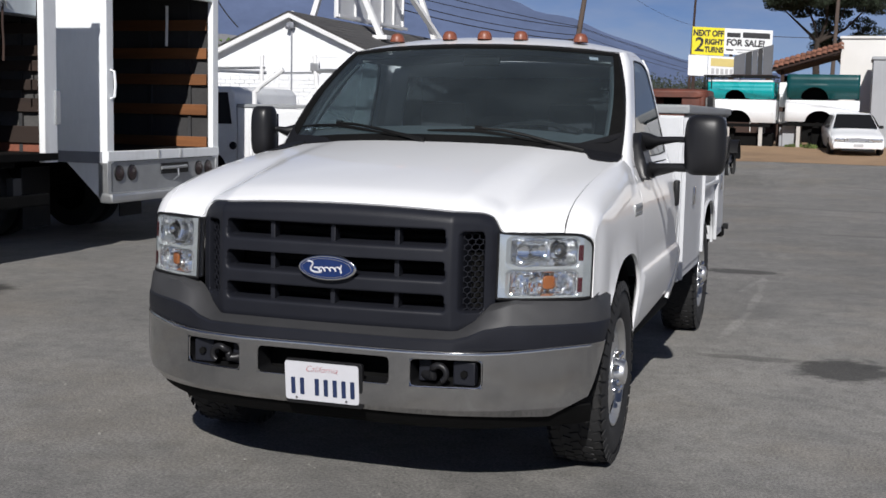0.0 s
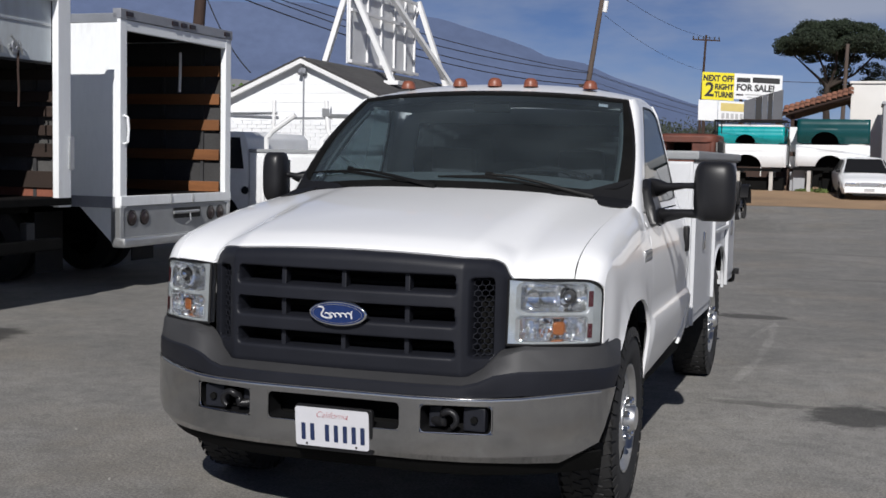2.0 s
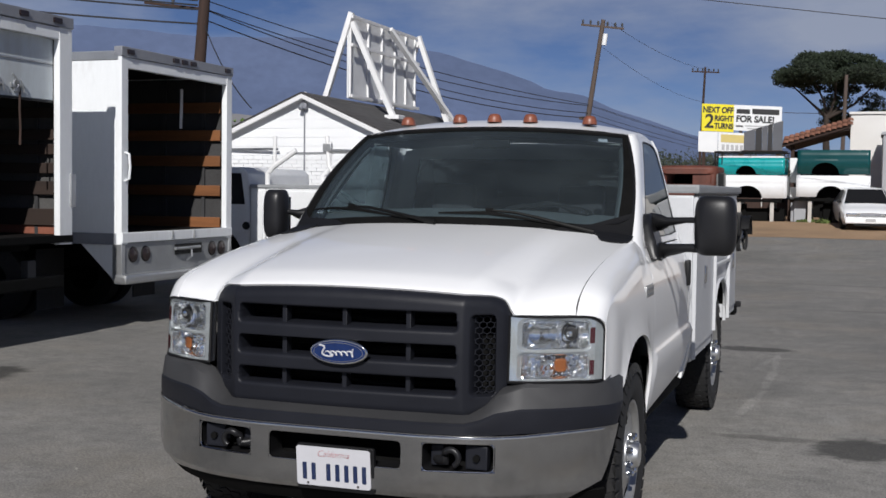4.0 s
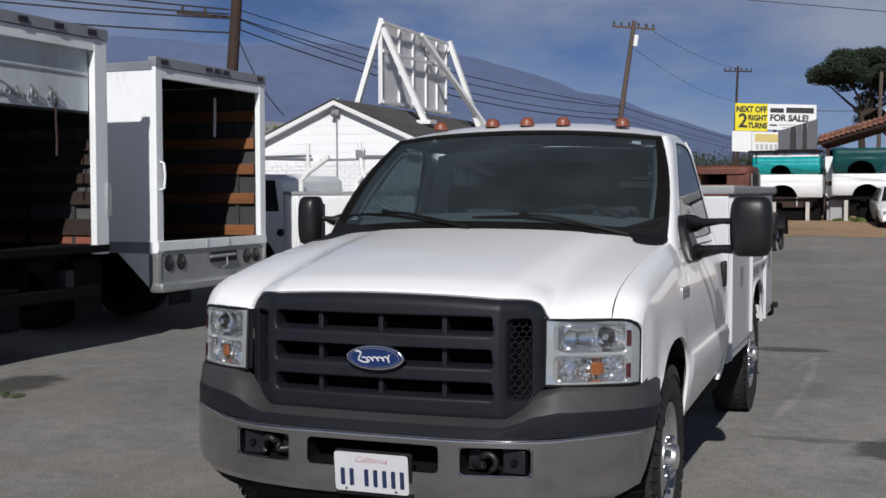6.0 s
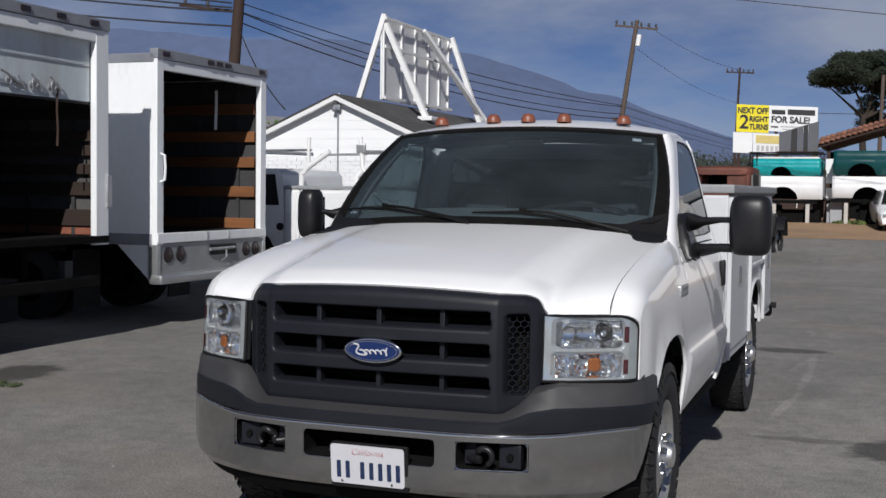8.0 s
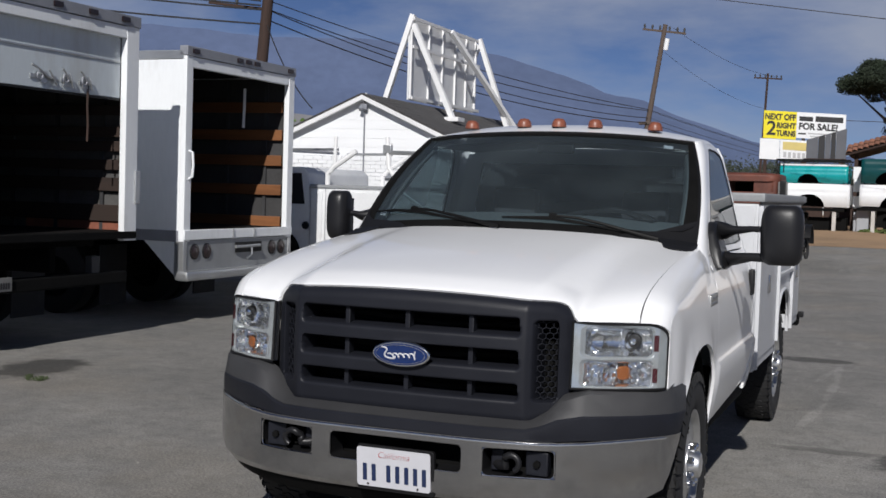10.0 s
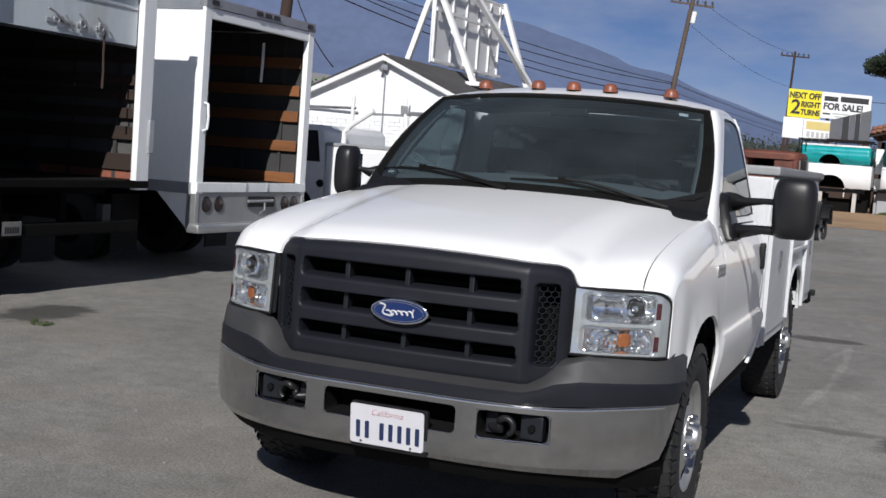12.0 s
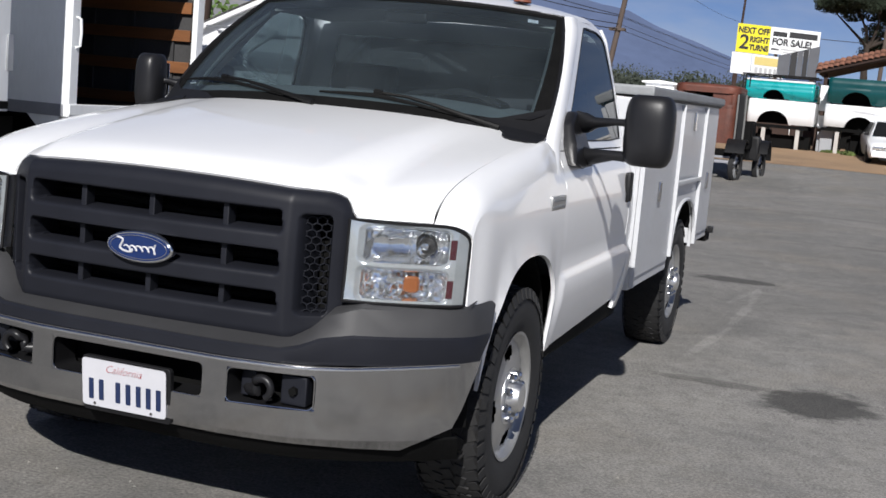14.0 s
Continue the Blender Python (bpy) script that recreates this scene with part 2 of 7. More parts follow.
def sheet(rows, skip=None, flip=False, close=False):
    """A surface through rows of points; skip(i, j) leaves cells open."""
    bm = bmesh.new()
    vs = [[bm.verts.new(p) for p in row] for row in rows]
    for i in range(len(vs) - 1):
        n = len(vs[i])
        for j in range(n if close else n - 1):
            if skip and skip(i, j):
                continue
            q = [vs[i][j], vs[i][(j + 1) % n], vs[i + 1][(j + 1) % n], vs[i + 1][j]]
            bm.faces.new(q[::-1] if flip else q)
    return bm


def lathe(bm, profile, centre, axis="x", seg=40):
    """Turns a profile of (along, radius) about an axis through centre."""
    c, rings = Vector(centre), []
    for a, r in profile:
        ring = []
        for k in range(seg):
            t = 2 * math.pi * k / seg
            u, v = r * math.cos(t), r * math.sin(t)
            ring.append(bm.verts.new(c + Vector({"x": (a, u, v), "y": (u, a, v), "z": (u, v, a)}[axis])))
        rings.append(ring)
    for a, b in zip(rings, rings[1:]):
        for k in range(seg):
            bm.faces.new((a[k], a[(k + 1) % seg], b[(k + 1) % seg], b[k]))
    return bm


def plateau(outline, thick, place, bevel=0.0):
    """A flat outline of (u, v) points, given thickness; place maps (u, v, w) to the world."""
    bm = bmesh.new()
    a = [bm.verts.new(place(u, v, 0)) for u, v in outline]
    b = [bm.verts.new(place(u, v, thick)) for u, v in outline]
    n = len(a)
    bm.faces.new(a), bm.faces.new(b[::-1])
    for k in range(n):
        bm.faces.new((a[k], b[k], b[(k + 1) % n], a[(k + 1) % n]))
    if bevel:
        flat = bm.faces.layers.int.new("flat")
        bmesh.ops.bevel(bm, geom=[e for e in bm.edges], offset=bevel, segments=2, affect="EDGES", profile=0.6)
        for f in bm.faces:
            f[flat] = 1 if len(f.verts) > 6 else 3
    bmesh.ops.recalc_face_normals(bm, faces=bm.faces)
    return bm


def rounded(w, h, r, seg=5):
    """A rectangle w by h with round corners, about the origin."""
    out = []
    for cx, cy, a0 in ((w / 2 - r, h / 2 - r, 0), (-w / 2 + r, h / 2 - r, 90), (-w / 2 + r, -h / 2 + r, 180), (w / 2 - r, -h / 2 + r, 270)):
        out += [(cx + r * math.cos(radians(a0 + 90 * k / seg)), cy + r * math.sin(radians(a0 + 90 * k / seg))) for k in range(seg + 1)]
    return out


def smooth(a, b, x):
    t = min(1, max(0, (x - a) / (b - a)))
    return t * t * (3 - 2 * t)


def words(text, size, material, parent, m, name="lettering", thick=0.002, stretch=1.0, shear=0.0, bold=0.0):
    """Raised lettering in the built-in font, as a mesh, centred on the pose m (x along the line, y up, z out)."""
    c = bpy.data.curves.new(name, "FONT")
    c.body, c.size, c.extrude, c.align_x, c.align_y, c.shear, c.offset = text, size, thick, "CENTER", "CENTER", shear, bold
    o = new(name, c)
    me = bpy.data.meshes.new_from_object(o.evaluated_get(bpy.context.evaluated_depsgraph_get()))
    bpy.data.objects.remove(o)
    bpy.data.curves.remove(c)
    me.transform(m @ Matrix.Diagonal((stretch, 1, 1, 1)))
    me.materials.clear()
    me.materials.append(material)
    ob = new(name, me)
    ob.parent = parent
    ob.matrix_parent_inverse = world_of(parent).inverted()
    return ob


# ---- ground ----
def ground_z(y):
    return float(np.interp(y, (-1e5, 23.5, 36, 60, 3000), (0, 0, 0.62, 0.62, 0.0)))


MARKS = ((1.90, 3.42, .42, .52, -25, .30), (1.36, 3.56, .55, .12, 0, .6), (.92, 7.95, .60, .28, 0, .35), (-4.72, 3.60, .48, .80, 10, .30), (-1.20, 1.64, .30, .16, 10, .6), (-4.9, 2.6, .35, .2, 20, .6), (1.17, 7.15, .06, .75, 2, 1.28), (1.185, 6.05, .06, 1.0, -1, 1.24), (1.14, 4.80, .06, .95, -5, 1.26), (1.08, 6.95, .05, .75, -7, 1.22), (2.6, 6.5, .5, .25, 0, .75), (3.2, 12.5, 3.0, .18, 4, .7), (2.2, 17, 4.0, .2, -3, .72), (-2.6, -1.2, .5, .4, 0, .8), (2.2, 2.8, 2.6, 5.0, 0, 1.2))


def asphalt_material():
    m, n, l, b = nodes_of("worn_asphalt")
    grain, mid, broad, pale = noise_of(n, l, 70, 5, 0.8), noise_of(n, l, 9, 7, 0.75), noise_of(n, l, 0.35, 5, 0.6), noise_of(n, l, 1.3, 6, 0.7, (1, 0.25, 1))
    col = mixer(n, l, ramp(n, l, broad, 0.3, 0.7), (0.158, 0.156, 0.150), (0.246, 0.240, 0.229))
    col = mixer(n, l, ramp(n, l, mid, 0.46, 0.66), col, mixer(n, l, 1.0, col, (0.76, 0.76, 0.755), "MULTIPLY"))
    col = mixer(n, l, ramp(n, l, noise_of(n, l, 0.55, 6, 0.65), 0.50, 0.72), col, (0.212, 0.196, 0.172))
    col = mixer(n, l, ramp(n, l, noise_of(n, l, 2.6, 8, 0.72), 0.36, 0.62), mixer(n, l, 1.0, col, (0.84, 0.84, 0.845), "MULTIPLY"), mixer(n, l, 1.0, col, (1.10, 1.09, 1.07), "MULTIPLY"))
    col = mixer(n, l, ramp(n, l, pale, 0.60, 0.80), col, (0.285, 0.280, 0.266))
    col = mixer(n, l, ramp(n, l, grain, 0.37, 0.63), mixer(n, l, 1.0, col, (0.54, 0.54, 0.55), "MULTIPLY"), mixer(n, l, 1.0, col, (1.40, 1.38, 1.355), "MULTIPLY"))
    # oil stains and a dust streak: place, half lengths, turn, depth of colour
    for cx, cy, rx, ry, turn, dark in MARKS:
        c, mp, g = n.new("ShaderNodeTexCoord"), n.new("ShaderNodeMapping"), n.new("ShaderNodeTexGradient")
        mp.vector_type, g.gradient_type = "TEXTURE", "SPHERICAL"
        mp.inputs["Location"].default_value, mp.inputs["Rotation"].default_value, mp.inputs["Scale"].default_value = (cx, cy, 0), (0, 0, radians(turn)), (rx, ry, 1)
        l.new(c.outputs["Object"], mp.inputs[0]), l.new(mp.outputs[0], g.inputs[0])
        add = n.new("ShaderNodeMath")
        add.operation = "MULTIPLY_ADD"
        l.new(noise_of(n, l, 3.5 / max(rx, ry), 7, 0.68), add.inputs[0])
        add.inputs[1].default_value = 1.1
        l.new(g.outputs["Fac"], add.inputs[2])
        col = mixer(n, l, ramp(n, l, add.outputs[0], 0.78, 1.05), col, mixer(n, l, 1.0, col, (dark,) * 3, "MULTIPLY"))
    l.new(col, b.inputs["Base Color"])
    b.inputs["Roughness"].default_value = 0.9
    k = n.new("ShaderNodeBump")
    k.inputs["Strength"].default_value, k.inputs["Distance"].default_value = 0.6, 0.006
    l.new(grain, k.inputs["Height"]), l.new(k.outputs[0], b.inputs["Normal"])
    return m


ASPHALT = asphalt_material()
DIRT = surf("tan_dirt", (0.33, 0.215, 0.125), 0.95, 0, 0.2, 0.6, 30, 0.5, 0.02, dirt=(0.22, 0.15, 0.09))
ys = [-400, -60, -20, -8, 0, 8, 16, 20, 23.5, 26, 29, 31, 33, 36, 42, 50, 60, 120, 400, 1200, 3000]
lone("ground", sheet([[Vector((x, y, ground_z(y))) for x in (-3000, -600, -120, -40, -12, 0, 12, 40, 120, 600, 3000)] for y in ys]), ASPHALT, "worn grey asphalt yard", "ground", kind="structure")


# ---- the white work truck: centre line x = 0, nose towards -y ----
def flank(z):
    """Half the body's width at a height."""
    return float(np.interp(z, (0.48, 0.55, 0.68, 0.755, 0.80, 0.95, 1.05, 1.13, 1.20, 1.27, 1.50, 1.75, 1.83),
                           (0.935, 0.955, 0.980, 0.985, 0.966, 0.972, 0.966, 0.952, 0.930, 0.897, 0.843, 0.778, 0.735)))


PLAN = ((0, .028), (.10, .028), (.20, .028), (.272, .03), (.31, .031), (.35, .034), (.43, .046), (.50, .058), (.555, .075), (.61, .098), (.70, .145), (.79, .205), (.86, .262), (.915, .315), (.955, .365), (.982, .425), (.995, .50), (.998, .58))
PLAN_X = [(-x, y) for x, y in PLAN[:0:-1]] + list(PLAN)


def wrapped(x, y, z):
    """The bumper's plan, its ends cut forward towards the bottom."""
    end = 0.445 + (0.80 if z > 0.62 else 0.45) * (z - 0.62) - 0.10 * smooth(0.45, 0.375, z) ** 2
    if y <= end:
        return x, y
    return math.copysign(float(np.interp(end, [p[1] for p in PLAN[4:]], [p[0] for p in PLAN[4:]])), x), end


def grille_y(x):
    w = abs(x) - 0.475                                         # nearly flat, then turned back along the side vents
    return 0.088 + 0.11 * x * x + 0.32 * (w + math.sqrt(w * w + 0.00003))


GRILLE_HALF = 0.628


def grille_top(x):
    x = min(abs(x), GRILLE_HALF)
    corner = 0.065 * (1 - math.sqrt(max(0, 1 - ((x - 0.55) / 0.078) ** 2))) if x > 0.55 else 0
    return 1.137 - 0.024 * (x / 0.6) ** 2 - corner


def grille_low(x):
    x = min(abs(x), GRILLE_HALF)
    if x < 0.49:
        return 0.671 - 0.004 * (x / 0.49) ** 2
    corner = 0.05 * (1 - math.sqrt(max(0, 1 - ((x - 0.585) / 0.043) ** 2))) if x > 0.585 else 0
    return 0.667 + 0.045 * (x - 0.49) / 0.117 + corner


def lip_soft(x):
    """Height of the bonnet's leading edge without the tight corner beside the grille."""
    x = min(abs(x), 0.66)
    return 1.137 - 0.024 * (x / 0.6) ** 2 - 0.055 * smooth(0.48, 0.66, x)


def hood_front(x):
    a = abs(x)
    if a <= 0.60:
        return Vector((x, grille_y(x) + 0.036, grille_top(x) + 0.006))
    k = (a - 0.60) / 0.253
    return Vector((x, 0.243 - 0.045 * math.sin(math.pi * min(1, k * 2.2) / 2) * (1 - k) + 0.069 * k, max(grille_top(x) + 0.006, 1.053 - 0.004 * k)))


LAMP_END = 1.01


def lamp_plan(u):
    """The headlamp lens seen from above: x and y along its front, from the grille outwards."""
    return (float(np.interp(u, (0, .25, .5, .75, .92, 1, 1.12), (.630, .725, .80, .872, .922, .944, .956))),
            float(np.interp(u, (0, .25, .5, .75, .92, 1, 1.12), (.180, .207, .250, .300, .338, .375, .46))))


def lamp_top(u):
    return 1.047 - .004 * u - (.050 * (1 - math.sqrt(max(0, 1 - ((u - .80) / (LAMP_END - .80)) ** 2))) if u > .80 else 0)


def hood_rear(x):
    a = abs(x) / 0.845
    return Vector((x, 1.20 + 0.19 * a * a, 1.352 - 0.052 * a ** 2.6))


def hood_point(x, v):
    a = abs(x) / 0.853
    f, r = hood_front(x), hood_rear(x)
    p = f.lerp(r, v)
    fz = f.z + (max(1.053, lip_soft(x) + 0.006) - f.z) * smooth(0.0, 0.16, v)
    p.z = fz + (r.z - fz) * v ** (0.72 - 0.26 * smooth(0.62, 1.0, a))
    crease = 0.60 - 0.09 * v
    p.z += 0.009 * (1 - smooth(crease - 0.03, crease + 0.05, abs(x))) * smooth(0.0, 0.12, v) * (1 - 0.7 * v)
    return p


def arch_low(y, cy, half, base, high, power=2.5):
    d = abs(y - cy) / half
    return base + high * (1 - d ** power) ** (1 / power) if d < 1 else base


def wheel(name, parent, cx, cy, cz, r, wide, out, steer=0.0):
    """Tyre with tread blocks, pressed steel rim with oval holes, chrome hub cap with lugs. out: +1 or -1, the outer side."""
    hub = thing(name, (cx, cy, cz), "", "")
    hub.parent = parent
    hub.matrix_parent_inverse = world_of(parent).inverted()
    w = wide / 2
    bm = lathe(bmesh.new(), [(-w * .80, r * .56), (-w * .97, r * .66), (-w, r * .80), (-w * .93, r * .92), (-w * .80, r * .975), (-w * .4, r * .988), (0, r * .99), (w * .4, r * .988), (w * .80, r * .975), (w * .93, r * .92), (w, r * .80), (w * .97, r * .66), (w * .80, r * .56)], (cx, cy, cz), "x", 56)
    bmesh.ops.recalc_face_normals(bm, faces=bm.faces)
    part("tyre", bm, RUBBER, hub, "worn black all-terrain tyre")
    bm = bmesh.new()
    for band in range(5):
        for k in range(44):
            a = 2 * math.pi * (k + 0.5 * (band % 2)) / 44
            x0 = -w * .84 + band * w * .345
            turn = Matrix.Rotation(a, 3, "X")
            skew = Matrix.Rotation(0.35 * (-1) ** band, 3, "Z")
            blk = [turn @ (skew @ Vector((sx * w * .15, sy * r * .052, 0)) + Vector((x0 + w * .16, 0, z))) for z in (r * .975, r * (1.0 if band in (1, 2, 3) else .985)) for sx, sy in ((-1, -1), (1, -1), (1, 1), (-1, 1))]
            vs = [bm.verts.new(Vector((cx, cy, cz)) + p) for p in blk]
            for q in ((4, 5, 6, 7), (0, 1, 5, 4), (1, 2, 6, 5), (2, 3, 7, 6), (3, 0, 4, 7)):
                bm.faces.new([vs[i] for i in q])
    for k in range(44):
        a = 2 * math.pi * k / 44
        for s in (-1, 1):
            turn = Matrix.Rotation(a, 3, "X")
            vs = [bm.verts.new(Vector((cx, cy, cz)) + turn @ Vector((s * x, y * r * .045, z * r))) for x, z in ((w * .96, .90), (w * .90, .985)) for y in (-1, 1)]
            ws = [bm.verts.new(Vector((cx, cy, cz)) + turn @ Vector((s * x, y * r * .045, z * r))) for x, z in ((w * 1.015, .89), (w * .93, .992)) for y in (-1, 1)]
            for q in ((ws[0], ws[1], ws[3], ws[2]), (vs[0], vs[1], ws[1], ws[0]), (vs[2], vs[3], ws[3], ws[2]), (vs[0], vs[2], ws[2], ws[0]), (vs[1], vs[3], ws[3], ws[1])):
                bm.faces.new(q)
    bmesh.ops.recalc_face_normals(bm, faces=bm.faces)
    tagged(part("tread", bm, RUBBER, hub), kind="stuff")
    o = out
    prof = [(o * w * .80, r * .575), (o * w * .90, r * .59), (o * w * .88, r * .565), (o * w * .78, r * .548), (o * w * .70, r * .53), (o * w * .66, r * .50)]
    bm = lathe(bmesh.new(), prof, (cx, cy, cz), "x", 48)
    seg = 72                                                   # the disc, with four oval openings
    radii = [(.50, .66), (.485, .685), (.465, .70), (.445, .715), (.42, .73), (.395, .745), (.37, .755), (.345, .77), (.30, .79), (.26, .82), (.17, .86)]
    rings = [[bm.verts.new((cx + o * w * a, cy + r * q * math.cos(2 * math.pi * k / seg), cz + r * q * math.sin(2 * math.pi * k / seg))) for k in range(seg)] for q, a in radii]
    for i in range(len(radii) - 1):
        for k in range(seg):
            turn_, mid_ = (360 * (k + .5) / seg - 100 + 45) % 90 - 45, (radii[i][0] + radii[i + 1][0]) / 2
            if (turn_ / 17) ** 2 + ((mid_ - .415) / .062) ** 2 < 1:
                continue
            bm.faces.new((rings[i][k], rings[i][(k + 1) % seg], rings[i + 1][(k + 1) % seg], rings[i + 1][k]))
    bmesh.ops.recalc_face_normals(bm, faces=bm.faces)
    part("rim", bm, STEEL_WHEEL, hub, "silver pressed steel rim with oval holes", angle=45)
    bm = lathe(bmesh.new(), [(-o * w * .2, r * .48), (-o * w * .2, 0.001)], (cx, cy, cz), "x", 24)
    lathe(bm, [(-o * w * .8, r * .55), (o * w * .12, r * .47)], (cx, cy, cz), "x", 40)
    part("brake_disc", bm, UNDER, hub)
    bm = lathe(bmesh.new(), [(o * w * .78, r * .262), (o * w * .84, r * .258), (o * w * .86, r * .15), (o * w * 1.10, r * .14), (o * w * 1.20, r * .125), (o * w * 1.23, r * .09), (o * w * 1.24, 0.001)], (cx, cy, cz), "x", 28)
    bmesh.ops.recalc_face_normals(bm, faces=bm.faces)
    cap = part("hub_cap", bm, SATIN, hub, "chrome hub cap", angle=40)
    for k in range(8):
        a = 2 * math.pi * (k + .5) / 8
        c = Vector((cx, cy + r * .20 * math.cos(a), cz + r * .20 * math.sin(a)))
        bm = lathe(bmesh.new(), [(o * w * .76, .0155), (o * w * 1.02, .0150), (o * w * 1.08, .009), (o * w * 1.09, .0005)], c, "x", 8)
        part("lug_nut", bm, CHROME, hub)
    if steer:
        hub.matrix_basis = hub.matrix_basis @ Matrix.Rotation(radians(steer), 4, "Z")
    return hub


def build_truck():
    truck = thing("utility_truck", (0, 2.5, 0), "white work truck with dark grille and steel service body on asphalt", "truck")

    # bonnet
    xs = [-.853 + 1.706 * i / 128 for i in range(129)]
    vs = [0, .006, .015, .03, .045, .06, .08, .1, .125, .15, .18, .22, .3, .4, .5, .6, .7, .8, .9, 1]
    part("hood", sheet([[hood_point(x, v) for x in xs] for v in vs]), PAINT, truck, "clean white bonnet with raised centre", solid=0.02, away=(0, .8, .5))

    # wings
    for s in (1, -1):
        rows = []
        zrows = (1.13, 1.09, 1.05, 1.0, .95, .87, .80, .78, .755, .72, .68, .62, .55, .49)
        for j in range(20):
            row = []
            ue = 0.68 + 0.33 * math.sin(radians(18 * min(j, 5)))      # the lamp's outer edge
            ze = lamp_top(ue) + 0.006
            xe0, ye0 = lamp_plan(ue)
            y0 = ye0 + 0.018 * (ze - 0.80) / 0.24 + 0.006
            for y in [y0 + (0.60 - y0) * i / 9 for i in range(10)] + [0.61 + 0.75 * i / 35 for i in range(36)] + [1.363, 1.3655, 1.3675, 1.3690, 1.3705, 1.376, 1.395, 1.415, 1.44, 1.455, 1.467]:
                v = min(1, max(0, (y - y0) / (1.385 - y0)))
                g = hood_point(0.853, v)
                gx, gz = 0.858 - 0.006 * v, g.z - 0.60 * max(0, y - 1.385)
                low = 0.80 if y < 0.60 else arch_low(y, 0.985, 0.385, 0.49, 0.415, 2.5)
                low = max(low, 0.80 - max(0, (y - 0.56)) * 8) if y < 0.66 else low
                if j <= 5:
                    a = radians(90 * j / 5)
                    k = 0.036 + 0.11 * smooth(0, .4, v)
                    zs = gz - k * (1 - math.cos(a))
                    xe = flank(gz - k)
                    x = gx + (xe - gx) * math.sin(a)
                    z = zs
                    if j:
                        x += (min(x, flank(z)) - x) * smooth(.80, .97, v)
                else:
                    k = 0.036 + 0.11 * smooth(0, .4, v)
                    z = max(low, min(gz - k - .0005 * (j - 5), zrows[j - 6]))
                    soft_x = float(np.interp(z, (.48, .60, .75, .90, 1.0, 1.05, 1.13, 1.2), (.945, .960, .970, .9725, .970, .966, .952, .930)))
                    x = soft_x + (flank(z) - soft_x) * smooth(1.385, 1.460, y) + 0.0015 * smooth(1.42, 1.455, y) + 0.014 * math.exp(-((z - low) / 0.05) ** 2) * smooth(.6, .68, y) * (1 - smooth(1.33, 1.385, y))
                near = (1 - smooth(y0 - 0.02, y0 + 0.20, y)) ** 2
                x += (xe0 + 0.006 - x) * near
                z += (ze - z) * near ** 6 if j <= 5 else 0
                row.append(Vector((s * x, y, z)))
            rows.append(row)
        fender = part("fender", sheet(rows), PAINT, truck, solid=0.015, away=(0, .9, .7))
        # dark wheel housing
        ring = [(0.985 + 0.43 * math.cos(a), 0.42 + 0.50 * math.sin(a)) for a in (math.pi * k / 20 for k in range(21))]
        b2 = sheet([[Vector((s * x, y, z)) for y, z in ring] for x in (0.93, 0.52)])
        part("wheel_housing", b2, UNDER, truck, solid=0.01)
        # badge on the wing
        badge = part("fender_badge", boxes(((s * .952, 1.225, 1.045), (s * .968, 1.420, 1.098)), bevel=0.006), STEEL_WHEEL, fender, "small silver badge")
        for z0 in (1.054, 1.078):
            part("badge_inlay", boxes(((s * .966, 1.24, z0), (s * .9695, 1.405, z0 + .010)), bevel=0.002), GREY_LID, badge)

    # doors, cab sides
    for s in (1, -1):
        zs = [0.49, .55, .62, .68, .755, .78, .80, .87, .95, 1.05, 1.13, 1.20, 1.255]
        rows = [[Vector((s * flank(z), y, z + 0.055 * max(0, (y - 1.35) / 1.3) * max(0, (0.9 - z) / 0.42))) for y in [1.464 + 1.116 * i / 12 for i in range(13)]] for z in zs]
        door = part("door", sheet(rows), PAINT, truck, "white door with black handle", solid=0.03, away=(0, 2, .9))
        outer = [(1.50, 1.258), (1.62, 1.262), (1.80, 1.262), (2.10, 1.262), (2.40, 1.262), (2.635, 1.262), (2.64, 1.40), (2.615, 1.60), (2.58, 1.735), (2.53, 1.792), (2.44, 1.808), (2.25, 1.812), (2.16, 1.808), (2.11, 1.792), (1.97, 1.68), (1.74, 1.475)]
        inner = [(1.58, 1.295), (1.66, 1.288), (1.80, 1.290), (2.10, 1.290), (2.40, 1.290), (2.595, 1.30), (2.607, 1.40), (2.582, 1.60), (2.55, 1.72), (2.51, 1.76), (2.43, 1.778), (2.25, 1.782), (2.19, 1.775), (2.13, 1.745), (2.0, 1.630), (1.78, 1.435)]
        bm = sheet([[Vector((s * flank(z), y, z)) for y, z in o] for o in (outer, inner)], close=True, flip=s > 0)
        part("window_frame", bm, PAINT, door, solid=0.035, away=(0, 2.1, 1.2))
        mid = [(y + (2.1 - y) * .015, z + (1.5 - z) * .03) for y, z in inner]
        bm = sheet([[Vector((s * (flank(z) + .0015), y, z)) for y, z in o] for o in (inner, mid)], close=True, flip=s > 0)
        part("window_seal", bm, BLACK, door, solid=0.012, away=(0, 2.1, 1.2))
        rows = []
        for k in range(13):
            z = 1.291 + .489 * k / 12
            ya = np.interp(z, (1.29, 1.295, 1.435, 1.63, 1.745, 1.775, 1.782), (1.59, 1.58, 1.78, 2.0, 2.13, 2.19, 2.28))
            yb = np.interp(z, (1.29, 1.30, 1.40, 1.60, 1.72, 1.76, 1.778, 1.782), (2.55, 2.595, 2.607, 2.582, 2.55, 2.51, 2.43, 2.30))
            rows.append([Vector((s * (flank(z) - .002), ya + (yb - ya) * i / 8, z)) for i in range(9)])
        part("side_window", sheet(rows), GLASS_SIDE, door, "tinted side window")
